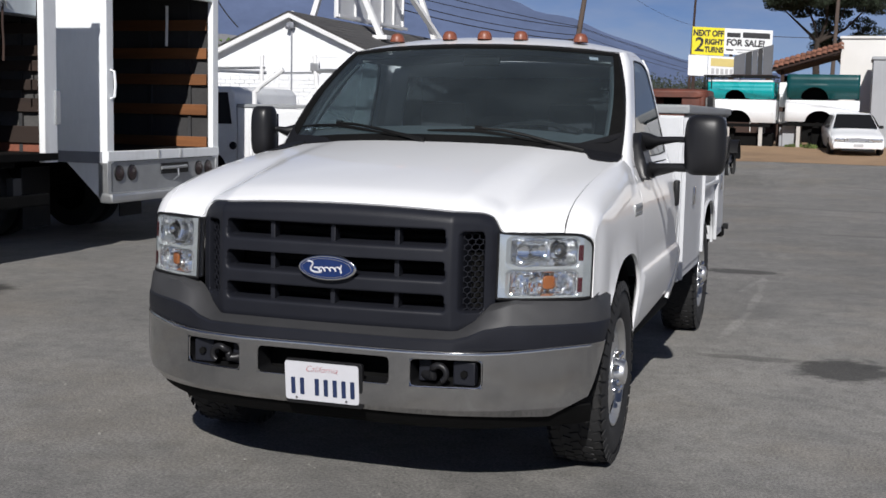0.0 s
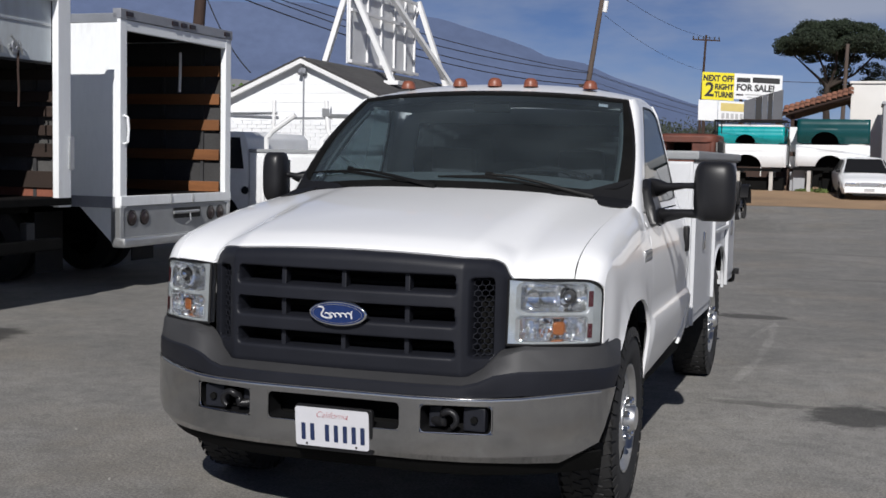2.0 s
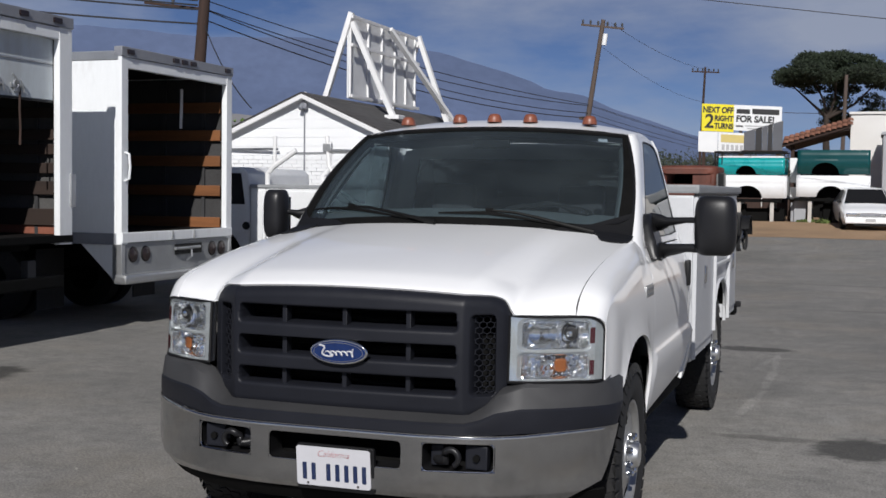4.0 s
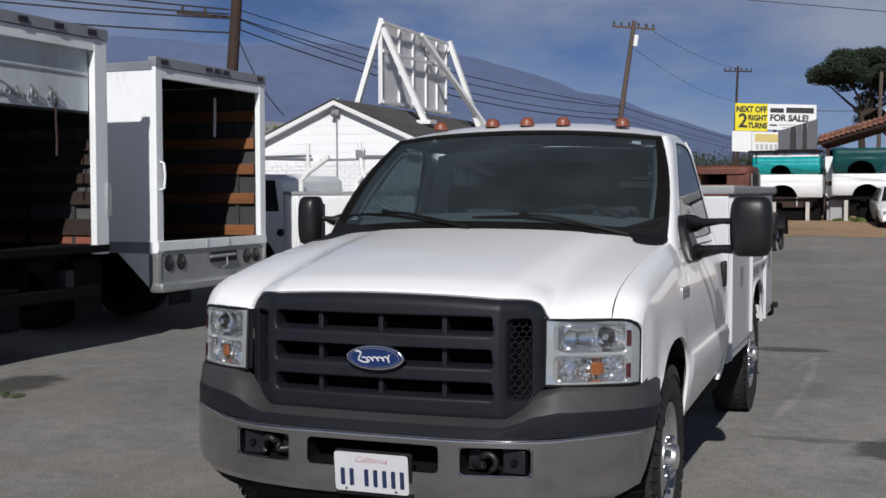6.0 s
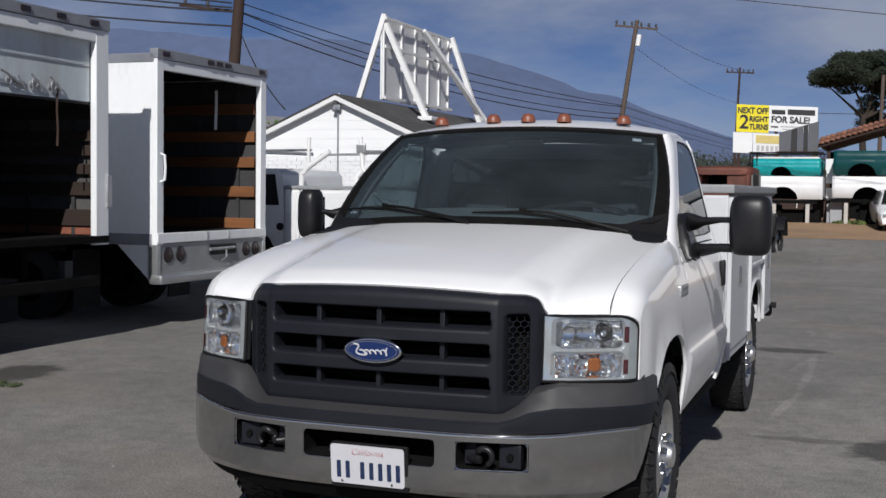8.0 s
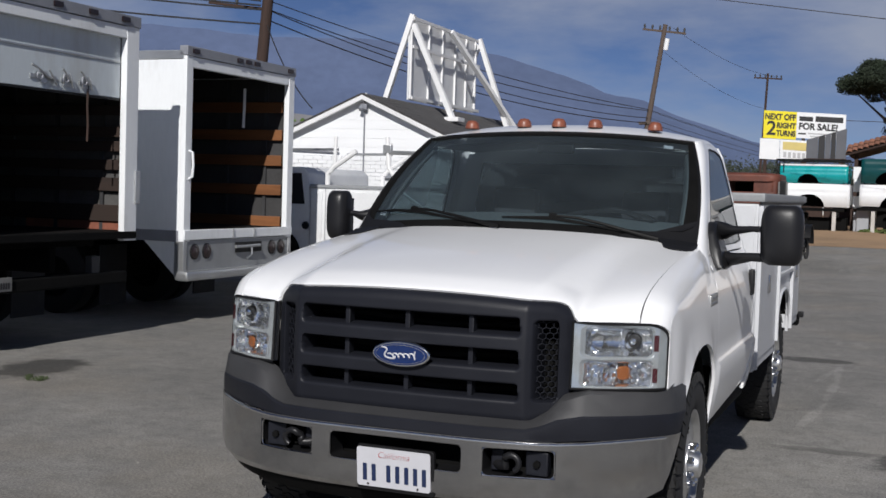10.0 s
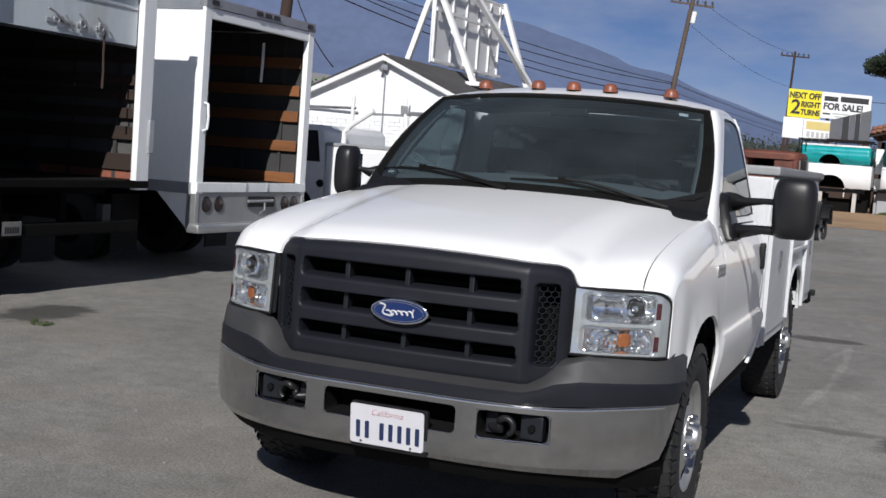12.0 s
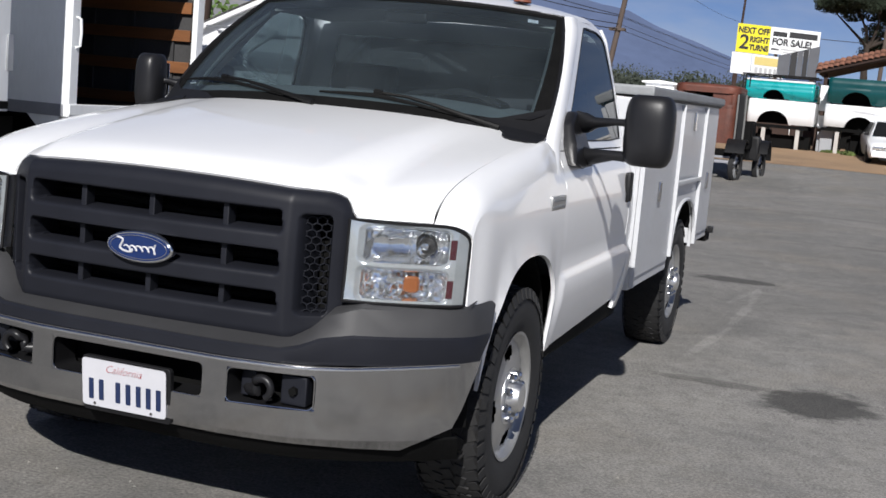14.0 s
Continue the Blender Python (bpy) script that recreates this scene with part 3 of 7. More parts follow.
        part("door_handle", boxes(((s * .955, 2.50, 1.01), (s * .984, 2.576, 1.15)), bevel=0.012), BLACK, door, "black door handle")
        # cab corner behind the door
        rows = [[Vector((s * (flank(z) - 0.08 * smooth(2.68, 2.79, y)), y, z)) for y in (2.587, 2.63, 2.68, 2.72, 2.76, 2.79)] for z in zs + [1.30]]
        part("cab_corner", sheet(rows), PAINT, truck, solid=0.02, away=(0, 2.3, .9))
        rows = [[Vector((s * (flank(z) - k), y - 0.10 * (z - 1.3), z)) for k, y in ((0, 2.642), (.0, 2.66), (.02, 2.71), (.08, 2.755))] for z in (1.26, 1.35, 1.45, 1.55, 1.65, 1.75, 1.80)]
        part("rear_pillar", sheet(rows), PAINT, truck, solid=0.02, away=(0, 2.3, 1.4))
        # pillar beside the windscreen
        lo, hi = Vector((s * .855, 1.432, 1.304)), Vector((s * .718, 2.030, 1.800))
        rows = []
        for k in range(-3, 13):
            t = k / 12
            a = lo.lerp(hi, t) + Vector((s * .026 * math.sin(math.pi * max(0, t)), -.006, .012 * math.sin(math.pi * max(0, t))))
            y = 1.490 + 0.64 * t
            z = 1.262 + 0.55 * t
            tuck = -.012 if k == -3 else 0
            b = Vector((s * (flank(z) + .0015 + tuck), y + .010, z))
            m1 = a.lerp(b, .5) + Vector((s * .010, -.014, .006))
            rows.append([a, a.lerp(m1, .6) + Vector((0, -.006, .004)), m1, m1.lerp(b, .55) + Vector((s * .006, -.004, 0)), b])
        part("windscreen_pillar", sheet(rows), PAINT, truck, solid=0.03, away=(0, 2.3, 1.3))
        # rocker
        part("rocker", boxes(((s * .80, 1.36, .43), (s * .915, 2.78, .545)), bevel=.02), UNDER, truck)
        # black trim over the rear corner of the bonnet, its front edge a rounded lobe
        rows = []
        for k in range(15):
            x = .70 + .168 * k / 14
            v0 = float(np.interp(x, (.70, .722, .742, .765, .80, .845, .868), (1.0, .975, .90, .865, .85, .86, .90)))
            rows.append([hood_point(s * min(x, .852), v0 + (1.0 - v0) * i / 5) + Vector((s * max(0, x - .852), .02 * (i == 5), .006 + .012 * (i == 5) - .30 * max(0, x - .852))) for i in range(6)])
        part("cowl_trim", sheet(rows), BLACK, truck, "black cowl trim", solid=.006, away=(0, 1.3, .9))
        # corner trim between wing, bonnet and glass
        part("cowl_corner", sheet([[Vector((s * x, y, z)) for x, y, z in r] for r in (((.70, 1.345, 1.306), (.78, 1.378, 1.294), (.842, 1.402, 1.278), (.875, 1.41, 1.262)), ((.70, 1.40, 1.340), (.78, 1.43, 1.330), (.835, 1.45, 1.312), (.87, 1.46, 1.285)))], flip=s < 0), BLACK, truck, solid=0.01)

    # roof
    rows = []
    for i in range(-2, 17):
        u = max(-1, min(1, -1 + 2 * i / 14))
        out, drop = (((.006, .004), (.016, .022))[max(-i, i - 14) - 1]) if not 0 <= i <= 14 else (0, 0)
        row = []
        for k in range(11):
            t = k / 10
            half = .735
            yf, yr = 1.945 + .085 * abs(u) ** 2.2, 2.60 - .03 * u * u
            y = yf + (yr - yf) * t
            crown = .054 * (1 - (1 - min(1, t / .55)) ** 2) - .042 * max(0, t - .55) / .45
            z = 1.842 - .040 * abs(u) ** 2.4 + crown * (1 - .62 * abs(u) ** 3)
            z -= .03 * smooth(.85, 1.0, t)
            row.append(Vector(((half + out) * u, y, z + .004 - drop)))
        rows.append(row)
    part("roof", sheet(rows), PAINT, truck, solid=0.02, away=(0, 2.3, 1.2))
    # cab back with window
    def back(x, z):
        return Vector((x, 2.785 - .10 * max(0, z - 1.25) / .5 - .02 * (x / .8) ** 2 * 2, z))
    bx, bz = [-.83, -.72, -.45, -.2, 0, .2, .45, .72, .83], [.55, .9, 1.25, 1.34, 1.55, 1.70, 1.80]
    part("cab_back", sheet([[back(x * min(1, (flank(z) - .05) / .83), z) for x in bx] for z in bz], skip=lambda i, j: i in (3, 4) and 1 <= j <= 6, flip=True), PAINT, truck, solid=0.02)
    part("rear_window", sheet([[back(x, z) + Vector((0, .004, 0)) for x in (-.70, -.35, 0, .35, .70)] for z in (1.33, 1.5, 1.71)]), GLASS_REAR, truck)

    # windscreen
    def screen(u, t):
        lo = Vector((.852 * u, 1.20 + .235 * abs(u) ** 2.2, 1.352 - .046 * abs(u) ** 2.2))
        hi = Vector((.716 * u, 1.94 + .092 * abs(u) ** 2.2, 1.838 - .036 * abs(u) ** 2.2))
        return lo.lerp(hi, t) + Vector((.026 * u ** 3, -.012, .020)) * math.sin(math.pi * min(1, max(0, t)))
    us, ts = [-1, -.95, -.8, -.6, -.4, -.2, 0, .2, .4, .6, .8, .95, 1], [0, .062, .2, .35, .5, .65, .8, .958, 1]
    def across(t):                                             # the clear glass narrows a little towards the bottom
        return [math.copysign(.925 + .037 * t, u) if abs(u) == .95 else u for u in us]
    glass = part("windscreen", sheet([[screen(u, t) for u in across(t)] for t in ts]), GLASS, truck, "laminated windscreen with black border")
    edge = sheet([[screen(u, t) + Vector((0, -.002, .0025)) for u in across(t)] for t in ts], skip=lambda i, j: 1 <= i <= 6 and 1 <= j <= 10)
    part("windscreen_border", edge, UNDER, glass)
    part("windscreen_seal", bar([screen(-1, 0)] + [screen(-1, t / 8) for t in range(1, 8)] + [screen(u / 6, 1) for u in range(-6, 7)] + [screen(1, t / 8) for t in range(7, -1, -1)], .009, 6), BLACK, glass)
    for s in (1, -1):
        wedge = [(.58, -.02), (.66, -.03), (.80, -.05), (.92, -.06), (1.0, -.06), (1.0, .0), (1.0, .10), (1.0, .19), (.978, .13), (.93, .085), (.80, .065), (.68, .04)]
        bm = bmesh.new()
        bm.faces.new([bm.verts.new(screen(s * u, t) + Vector((s * .002, -.006, .005))) for u, t in wedge])
        bmesh.ops.triangulate(bm, faces=bm.faces)
        part("corner_trim", bm, BLACK, glass, solid=.004, away=(0, 2.3, 1.2))
    for s in (1, -1):
        part("pillar_trim", bar([screen(s * (.90 + .045 * t), t) + Vector((0, .045, -.035)) for t in (.16, .3, .45, .6, .75, .90)], .020, 8, .5), DASH, glass, "grey pillar lining")
    part("inspection_sticker", sheet([[screen(u, t) + Vector((0, .003, -.002)) for u in (.80, .86)] for t in (.895, .93)]), PLATE_WHITE, glass, "small pale sticker")
    part("inspection_sticker", sheet([[screen(u, t) + Vector((0, .003, -.002)) for u in (-.90, -.85)] for t in (.13, .165)]), PLATE_WHITE, glass, "small pale sticker")
    # cowl grille under the glass, wipers
    part("cowl", sheet([[hood_rear(u * .84) + Vector((0, .004, -.030)) for u in us], [hood_rear(u * .84) + Vector((0, .05, -.012)) for u in us], [screen(u, .03) + Vector((0, .02, 0)) for u in us]]), BLACK, truck, solid=.01)
    for blade, arm in ((((-.93, .150), (-.78, .147), (-.60, .128), (-.40, .082), (-.20, .036)), ((-.02, -.004), (-.18, .038), (-.33, .082), (-.48, .122), (-.64, .148))),
                       (((-.03, .084), (.10, .088), (.25, .094), (.45, .066), (.66, .028)), ((.82, -.012), (.66, .030), (.53, .068), (.40, .098), (.24, .108)))):
        lift = Vector((0, -.010, .008))
        w = thing("wiper", screen(*arm[0]), "", "")
        w.parent, w.matrix_parent_inverse = truck, world_of(truck).inverted()
        part("wiper_arm", bar([screen(u, t) + lift * 1.7 for u, t in arm], (.012, .009, .0075, .0065, .006), 8), WIPER, w)
        part("wiper_blade", bar([screen(u, t) + lift for u, t in blade], (.004, .007, .010, .007, .004), 6), WIPER, w)
        part("blade_yoke", bar([screen(u, t) + lift * 1.8 for u, t in (arm[4], (arm[4][0] * .75 + arm[3][0] * .25, arm[4][1] * .75 + arm[3][1] * .25))], .011, 6), WIPER, w)
    # cab lamps
    for x in (-.505, -.195, 0, .195, .505):
        y, z = 2.055 + .04 * (abs(x) / .505) ** 2, 1.876 - .012 * (abs(x) / .505) ** 2
        rows = []
        for k in range(6):
            a = radians(90 * k / 5)
            rows.append([Vector((x + .038 * math.cos(a) ** .6 * math.cos(b), y + (.062 if math.sin(b) > 0 else .040) * math.cos(a) ** .6 * math.sin(b), z + .046 * math.sin(a))) for b in (2 * math.pi * i / 18 for i in range(18))])
        part("roof_lamp", sheet(rows, close=True), AMBER_DARK, truck, "faded amber roof marker lamp", angle=60)

    # cab inside
    part("cabin_floor", boxes(((-.85, 1.0, .50), (.85, 2.76, .56)), bevel=.01), SEAT, truck)
    part("dashboard", sheet([[Vector((x, y + .20 * (x / .8) ** 2, z - .035 * (x / .8) ** 2)) for x in (-.78, -.5, -.2, .1, .3, .5, .78)] for y, z in ((1.27, 1.345), (1.42, 1.415), (1.58, 1.425), (1.67, 1.35), (1.64, 1.10), (1.57, .85))]), DASH, truck, solid=.02)
    part("instrument_hood", sheet([[Vector((.40 + .21 * math.cos(a), y, z0 + .040 * math.sin(a))) for a in (math.pi * k / 10 for k in range(11))] for y, z0 in ((1.58, 1.400), (1.70, 1.395))]), BLACK, truck, solid=.015)
    part("headliner", sheet([[Vector((x, y, 1.800 - .04 * (x / .7) ** 2)) for x in (-.68, -.35, 0, .35, .68)] for y in (2.03, 2.3, 2.64)]), HEADLINER, truck, solid=.01)
    part("bench_seat", boxes(((-.70, 2.02, .78), (.70, 2.50, .98)), ((-.70, 2.42, .90), (-.02, 2.60, 1.36)), ((.06, 2.42, .90), (.70, 2.60, 1.36)), bevel=.05), SEAT, truck, "dark cloth bench seat")
    for x in (-.37, .38):
        part("headrest", boxes(((x - .13, 2.46, 1.37), (x + .13, 2.56, 1.55)), bevel=.04), SEAT, truck)
    wheel_tilt = Matrix.Rotation(radians(-62), 3, "X")
    ringp = [Vector((.39, 1.82, 1.29)) + wheel_tilt @ Vector((.185 * math.cos(a), .185 * math.sin(a), 0)) for a in (2 * math.pi * k / 28 for k in range(29))]
    sw = part("steering_wheel", bar(ringp, .014, 8), BLACK, truck, "black steering wheel")
    part("steering_hub", bar([Vector((.39, 1.82, 1.29)) + wheel_tilt @ Vector((0, 0, -.05)), Vector((.39, 1.82, 1.29)) + wheel_tilt @ Vector((0, 0, .02))], .07, 14), BLACK, sw)
    part("steering_spoke", bar([Vector((.39, 1.82, 1.29)) + wheel_tilt @ Vector((d, .03, 0)) for d in (-.17, .17)], .018, 6), BLACK, sw)
    part("rear_view_mirror", boxes(((-.09, 1.97, 1.735), (.11, 1.99, 1.785)), bevel=.012), BLACK, truck)
    part("firewall", boxes(((-.78, 1.20, .50), (.78, 1.24, 1.20)), bevel=.01), UNDER, truck)

    # front bumper: chrome face with three openings
    def bump_row(i):
        row = []
        for x, y in PLAN_X:
            lo = .377 + (.012 * smooth(.5, .9, abs(x)) * -1)
            hi = .615 + .016 * smooth(.6, .95, abs(x))
            z = (lo, .400, .430, .480, .530, .586, .598, hi)[i]
            z = max(z, lo + (hi - lo) * (0, .1, .22, .44, .66, .89, .95, 1)[i]) if abs(x) > .88 else z
            bulge = .005 * math.sin(math.pi * min(1, max(0, (z - .37) / .30)))
            inn = .030 * (1 if i == 0 else .0)
            x, y = wrapped(x, y, z)
            row.append(Vector((x, y - bulge + inn, z)))
        return row
    def hole(i, j):
        x = (PLAN_X[j][0] + PLAN_X[j + 1][0]) / 2
        return i in (3, 4) and (abs(x) < .272 or .35 < abs(x) < .61)
    bumper = part("bumper", sheet([bump_row(i) for i in range(8)], skip=hole), CHROME_DULL, truck, "dulled chrome front bumper", solid=.012, offset=1.0)
    for cx, w, tilt in ((0, .544, 0), (.48, .26, 1), (-.48, .26, -1)):
        pts = [(cx + u, .533 + v) for u, v in rounded(w, .106, .020, 5)]
        yy = lambda x: float(np.interp(abs(x), [p[0] for p in PLAN[:13]], [p[1] for p in PLAN[:13]]))
        loop = [Vector((x, yy(x) - .012, z)) for x, z in pts]
        for q in range(4):                                     # rounds off the four corners
            bm = bmesh.new()
            arc = loop[q * 6:q * 6 + 6]
            sx, sz = (1, -1, -1, 1)[q], (1, 1, -1, -1)[q]
            tip = Vector((cx + sx * (w / 2 + .004), 0, .533 + sz * .057))
            tip.y = yy(tip.x) - .0065
            fan = [bm.verts.new(p + Vector((0, .0055, 0))) for p in arc]
            end = bm.verts.new(tip)
            for a, b in zip(fan, fan[1:]):
                bm.faces.new((a, b, end))
            bmesh.ops.recalc_face_normals(bm, faces=bm.faces)
            part("opening_corner", bm, CHROME_DULL, bumper, solid=.008)
        part("opening_rim", bar(loop + loop[:1], .0030, 6), CHROME_DULL, bumper, "bright chrome rim")
        part("opening_liner", sheet([[p + Vector((0, d, 0)) for p in loop] for d in (0.005, .11)], close=True), BLACK, bumper)
    # dark sheet added to give the shade behind the bumper openings
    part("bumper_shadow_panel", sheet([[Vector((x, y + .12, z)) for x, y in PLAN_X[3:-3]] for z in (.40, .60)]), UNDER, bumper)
    brow = [p + Vector((0, -.0155, -.008)) for p in bump_row(7)]
    brow = [p for k, p in enumerate(brow) if k == 0 or (p - brow[k - 1]).length > .002]
    part("chrome_edge", bar(brow, .0055, 10), EDGE, bumper, "bright rounded chrome edge")
    for s in (1, -1):                                          # tow hooks in the side openings
        ring = [(s * (.455 + .030 * math.cos(radians(q))), .050 + .02 * (q > 150), .530 + .030 * math.sin(radians(q))) for q in range(215, -80, -20)]
        part("tow_hook", bar([(s * .385, .10, .515), (s * .405, .085, .512)] + ring, [.020, .019] + [.015 - .0003 * k for k in range(len(ring))], 12), MIRROR_PLASTIC, bumper, "black steel tow hook", angle=60)
        part("hook_bracket", boxes(((s * .365, .085, .490), (s * .415, .13, .570)), bevel=.006), PLASTIC, bumper)
        part("hook_plate", boxes(((s * .50, .085, .485), (s * .585, .13, .575)), bevel=.006), PLASTIC, bumper)
        part("hook_bolt", bar([(s * .545, .085, .53), (s * .545, .070, .53)], .014, 6), UNDER, bumper)
    # valance
    part("valance", sheet([[Vector((x * k, y + d, z)) for x, y in PLAN_X[3:-3]] for k, d, z in ((1, .035, .390), (.995, .06, .35), (.985, .10, .310), (.97, .20, .298))]), UNDER, truck, "black lower valance", solid=.01)

    # upper bumper cover and step pad
    def cover(i):
        row = []
        for x, y in PLAN_X:
            t = smooth(.50, .67, abs(x))
            a = ((.004, .611), (-.004, .622), (-.003, .645), (.004, .651), (.055, .668), (.11, .674))[i]
            b = ((.004, .625), (-.004, .650), (-.002, .702), (.005, .708), (.024, .782), (.10, .806))[i]
            off, z = a[0] + (b[0] - a[0]) * t, a[1] + (b[1] - a[1]) * t
            x, y = wrapped(x, y, z)
            wrap = smooth(.955, .995, abs(x))
            row.append(Vector((x - math.copysign(off * wrap * .7, x), y + off * (1 - wrap * .7), z)))
        return row
    part("bumper_cover", sheet([cover(i) for i in range(4)]), PLASTIC, truck, "dark grey grained plastic bumper cover", solid=.01, offset=1.0, angle=28)
    part("step_pad", sheet([cover(i) for i in range(3, 6)]), PLASTIC_PAD, truck, "faded grey plastic step pad", solid=.01, offset=1.0, angle=55)

    # grille
    SLOTS = ((.752, .813), (.870, .937), (.992, 1.059))
    def inside(x, z, cx, cz, hx, hz, r):
        qx, qz = abs(x - cx) - hx + r, abs(z - cz) - hz + r
        return math.hypot(max(qx, 0), max(qz, 0)) + min(max(qx, qz), 0) - r
    def edges_of(x, z):
        """Nearest opening: distance to its edge (negative inside), and the round of that edge."""
        found = []
        for za, zb in SLOTS:
            found.append((inside(x, z, 0, (za + zb) / 2, .449, (zb - za) / 2, .012), .015 if z < (za + zb) / 2 else .006))
        found.append((inside(abs(x), z, .5385, .899, .0385, .152, .018), .006))
        return min(found)
    def gpoint(x, z):
        lo, hi = grille_low(x), grille_top(x)
        z = min(hi, max(lo, z))
        dish = -.010 * math.sin(math.pi * (z - lo) / max(.01, hi - lo)) * (1 - smooth(.42, .6, abs(x)))
        e = math.sqrt(max(0, .042 - (hi - z)) ** 2 + max(0, .030 - (z - lo)) ** 2 + max(0, .030 - (GRILLE_HALF - abs(x))) ** 2)
        roll = .040 * (1 - math.sqrt(max(0, 1 - min(1, e / .042) ** 2)))
        d, r = edges_of(x, z)
        sink = 0
        if d < r:
            sink = r - math.sqrt(max(0, r * r - (r - max(d, 0)) ** 2))
            if d < 0:
                sink += min(1, -d / .005) * .045
        return Vector((x, grille_y(x) + dish + .020 * max(0, z - .9) + roll + sink, z))
    gx = [-GRILLE_HALF + 2 * GRILLE_HALF * k / 320 for k in range(321)]
    gz = [.664 + .476 * k / 124 for k in range(125)]
    def gap(i, j):
        return edges_of((gx[j] + gx[j + 1]) / 2, (gz[i] + gz[i + 1]) / 2)[0] < -.006
    bm = sheet([[gpoint(x, z) for x in gx] for z in gz], skip=gap)
    bmesh.ops.remove_doubles(bm, verts=bm.verts, dist=0.00005)
    turned = bmesh.ops.extrude_edge_only(bm, edges=[e for e in bm.edges if e.is_boundary])["geom"]
    for v in turned:
        if isinstance(v, bmesh.types.BMVert):
            v.co.y += .08
    grille = part("grille", bm, PLASTIC, truck, "dark grey plastic grille with three wide slots", angle=50)
    for x in (-.258, 0, .258):
        part("grille_post", boxes(((x - .010, grille_y(x) + .020, .74), (x + .010, grille_y(x) + .065, 1.075)), bevel=.004), PLASTIC, grille)
    for s in (1, -1):
        bm = bmesh.new()                                       # honeycomb in the side vents, flat behind the curved face
        for r in range(16):
            for c in range(5):
                cx, cz = .495 + .0235 * c + .01175 * (r % 2), .748 + .0202 * r
                if not (.494 < cx < .585 and cz < 1.056):
                    continue
                ringv = [Vector((s * (cx + dx), grille_y(cx + dx) + .034, cz + dz)) for dx, dz in ((.0118, .0066), (0, .0134), (-.0118, .0066), (-.0118, -.0066), (0, -.0134), (.0118, -.0066), (.0118, .0066))]
                tube(bm, ringv, .0021, 4, caps=False)
        part("honeycomb_vent", bm, PLASTIC, grille, "dark honeycomb vent")
    part("grille_back", sheet([[Vector((x, grille_y(x) + .16, z)) for x in (-.62, -.5, -.3, 0, .3, .5, .62)] for z in (.58, .9, 1.045)]), UNDER, grille)
    for z, r in ((.775, .012), (.905, .016), (1.02, .012)):
        part("radiator_brace", bar([(-.46, .27, z), (-.2, .21, z + .01), (.1, .20, z - .012), (.46, .26, z)], r, 6), UNDER, grille)
    for x in (-.37, -.12, .16, .38):
        part("hood_latch_bracket", boxes(((x - .03, .185, .80), (x + .04, .21, .865)), bevel=.004), UNDER, grille)
    # the oval emblem
    def oval(rx, rz, y0, n=40):
        return [(rx * math.cos(2 * math.pi * k / n), rz * math.sin(2 * math.pi * k / n)) for k in range(n)]
    ctr = Vector((0, .052, .896))
    emblem = part("emblem", plateau(oval(.119, .0485, 0), .025, lambda u, v, w: ctr + Vector((u, w, v))), CHROME, truck, "oval blue emblem with chrome rim", bevel=.004)
    part("emblem_field", plateau(oval(.110, .041, 0), .01, lambda u, v, w: ctr + Vector((u, w - .0035, v))), BLUE, emblem)
    ring_ = [ctr + Vector((.101 * math.cos(a), -.004, .0355 * math.sin(a))) for a in (2 * math.pi * k / 40 for k in range(41))]
    part("emblem_line", bar(ring_, .0013, 4), CHROME, emblem)
    squig = [ctr + Vector((-.045 + .112 * t - .006 * math.cos(32 * t), -.0045, (.0075 + .010 * max(0, t - .8) * 5) * math.sin(32 * t + .6) - .006 + .004 * t)) for t in (k / 80 for k in range(81))]
    part("emblem_stroke", bar(squig, .0028, 6), PLATE_WHITE, emblem, "plain pale wavy stroke")
    part("emblem_stroke", bar([ctr + Vector((-.078 + .050 * t + .012 * math.sin(9 * t), -.0045, .021 * math.cos(4.2 * t) + .003)) for t in (k / 24 for k in range(25))], .0034, 6), PLATE_WHITE, emblem)

    # headlamps
    for s in (1, -1):
        def lens(u, z, d=0.0):
            px, py = lamp_plan(u)
            return Vector((s * px, py + d + .018 * (z - .80) / .24, z))
        END = LAMP_END
        uu = (0, .12, .25, .38, .5, .62, .75, .82, .87, .91, .94, .97, .99, 1, END)
        zz = lambda u, k: .803 + (lamp_top(u) - .803) * k
        chance = random.Random(5)
        tilt = {(i, j): (chance.uniform(-1, 1), chance.uniform(-1, 1)) for i in range(40) for j in range(24)}
        def depth(u, k):                                       # a bright frame round two bowls, the lower one faceted
            low_, high_ = inside(u, k, .475, .235, .365, .185, .05), inside(u, k, .475, .72, .365, .215, .07)
            d = min(low_, high_)
            if d > 0:
                return .005 + .010 * smooth(.04, 0, d) + .003 * math.sin(9 * u + 5 * k)
            wall = smooth(0, .05, -d)
            upper = high_ < low_
            na, nb = (26, 7) if upper else (22, 13)
            i, j = int(u * na), int(k * nb)
            du, dk = u * na - i - .5, k * nb - j - .5
            ta, tb = tilt[(i, j)]
            if upper:
                r2 = ((u - .56) / .42) ** 2 + ((k - .72) / .26) ** 2
                ring = math.hypot((u - .56) * .9, (k - .72) * .45)
                flute = .0060 * math.sin(2 * math.pi * 24 * ring) * smooth(.40, .50, u)
                return .016 + wall * (.062 - .042 * min(1, r2) + flute + .004 * ta * du * smooth(.36, .46, u) + .0015 * tb * dk)
            r2 = ((u - .50) / .44) ** 2 + ((k - .235) / .24) ** 2
            return .016 + wall * (.062 - .040 * min(1, r2) + .026 * ta * du + .017 * (tb + .35) * dk)
        fine = [END * i / 180 for i in range(181)]
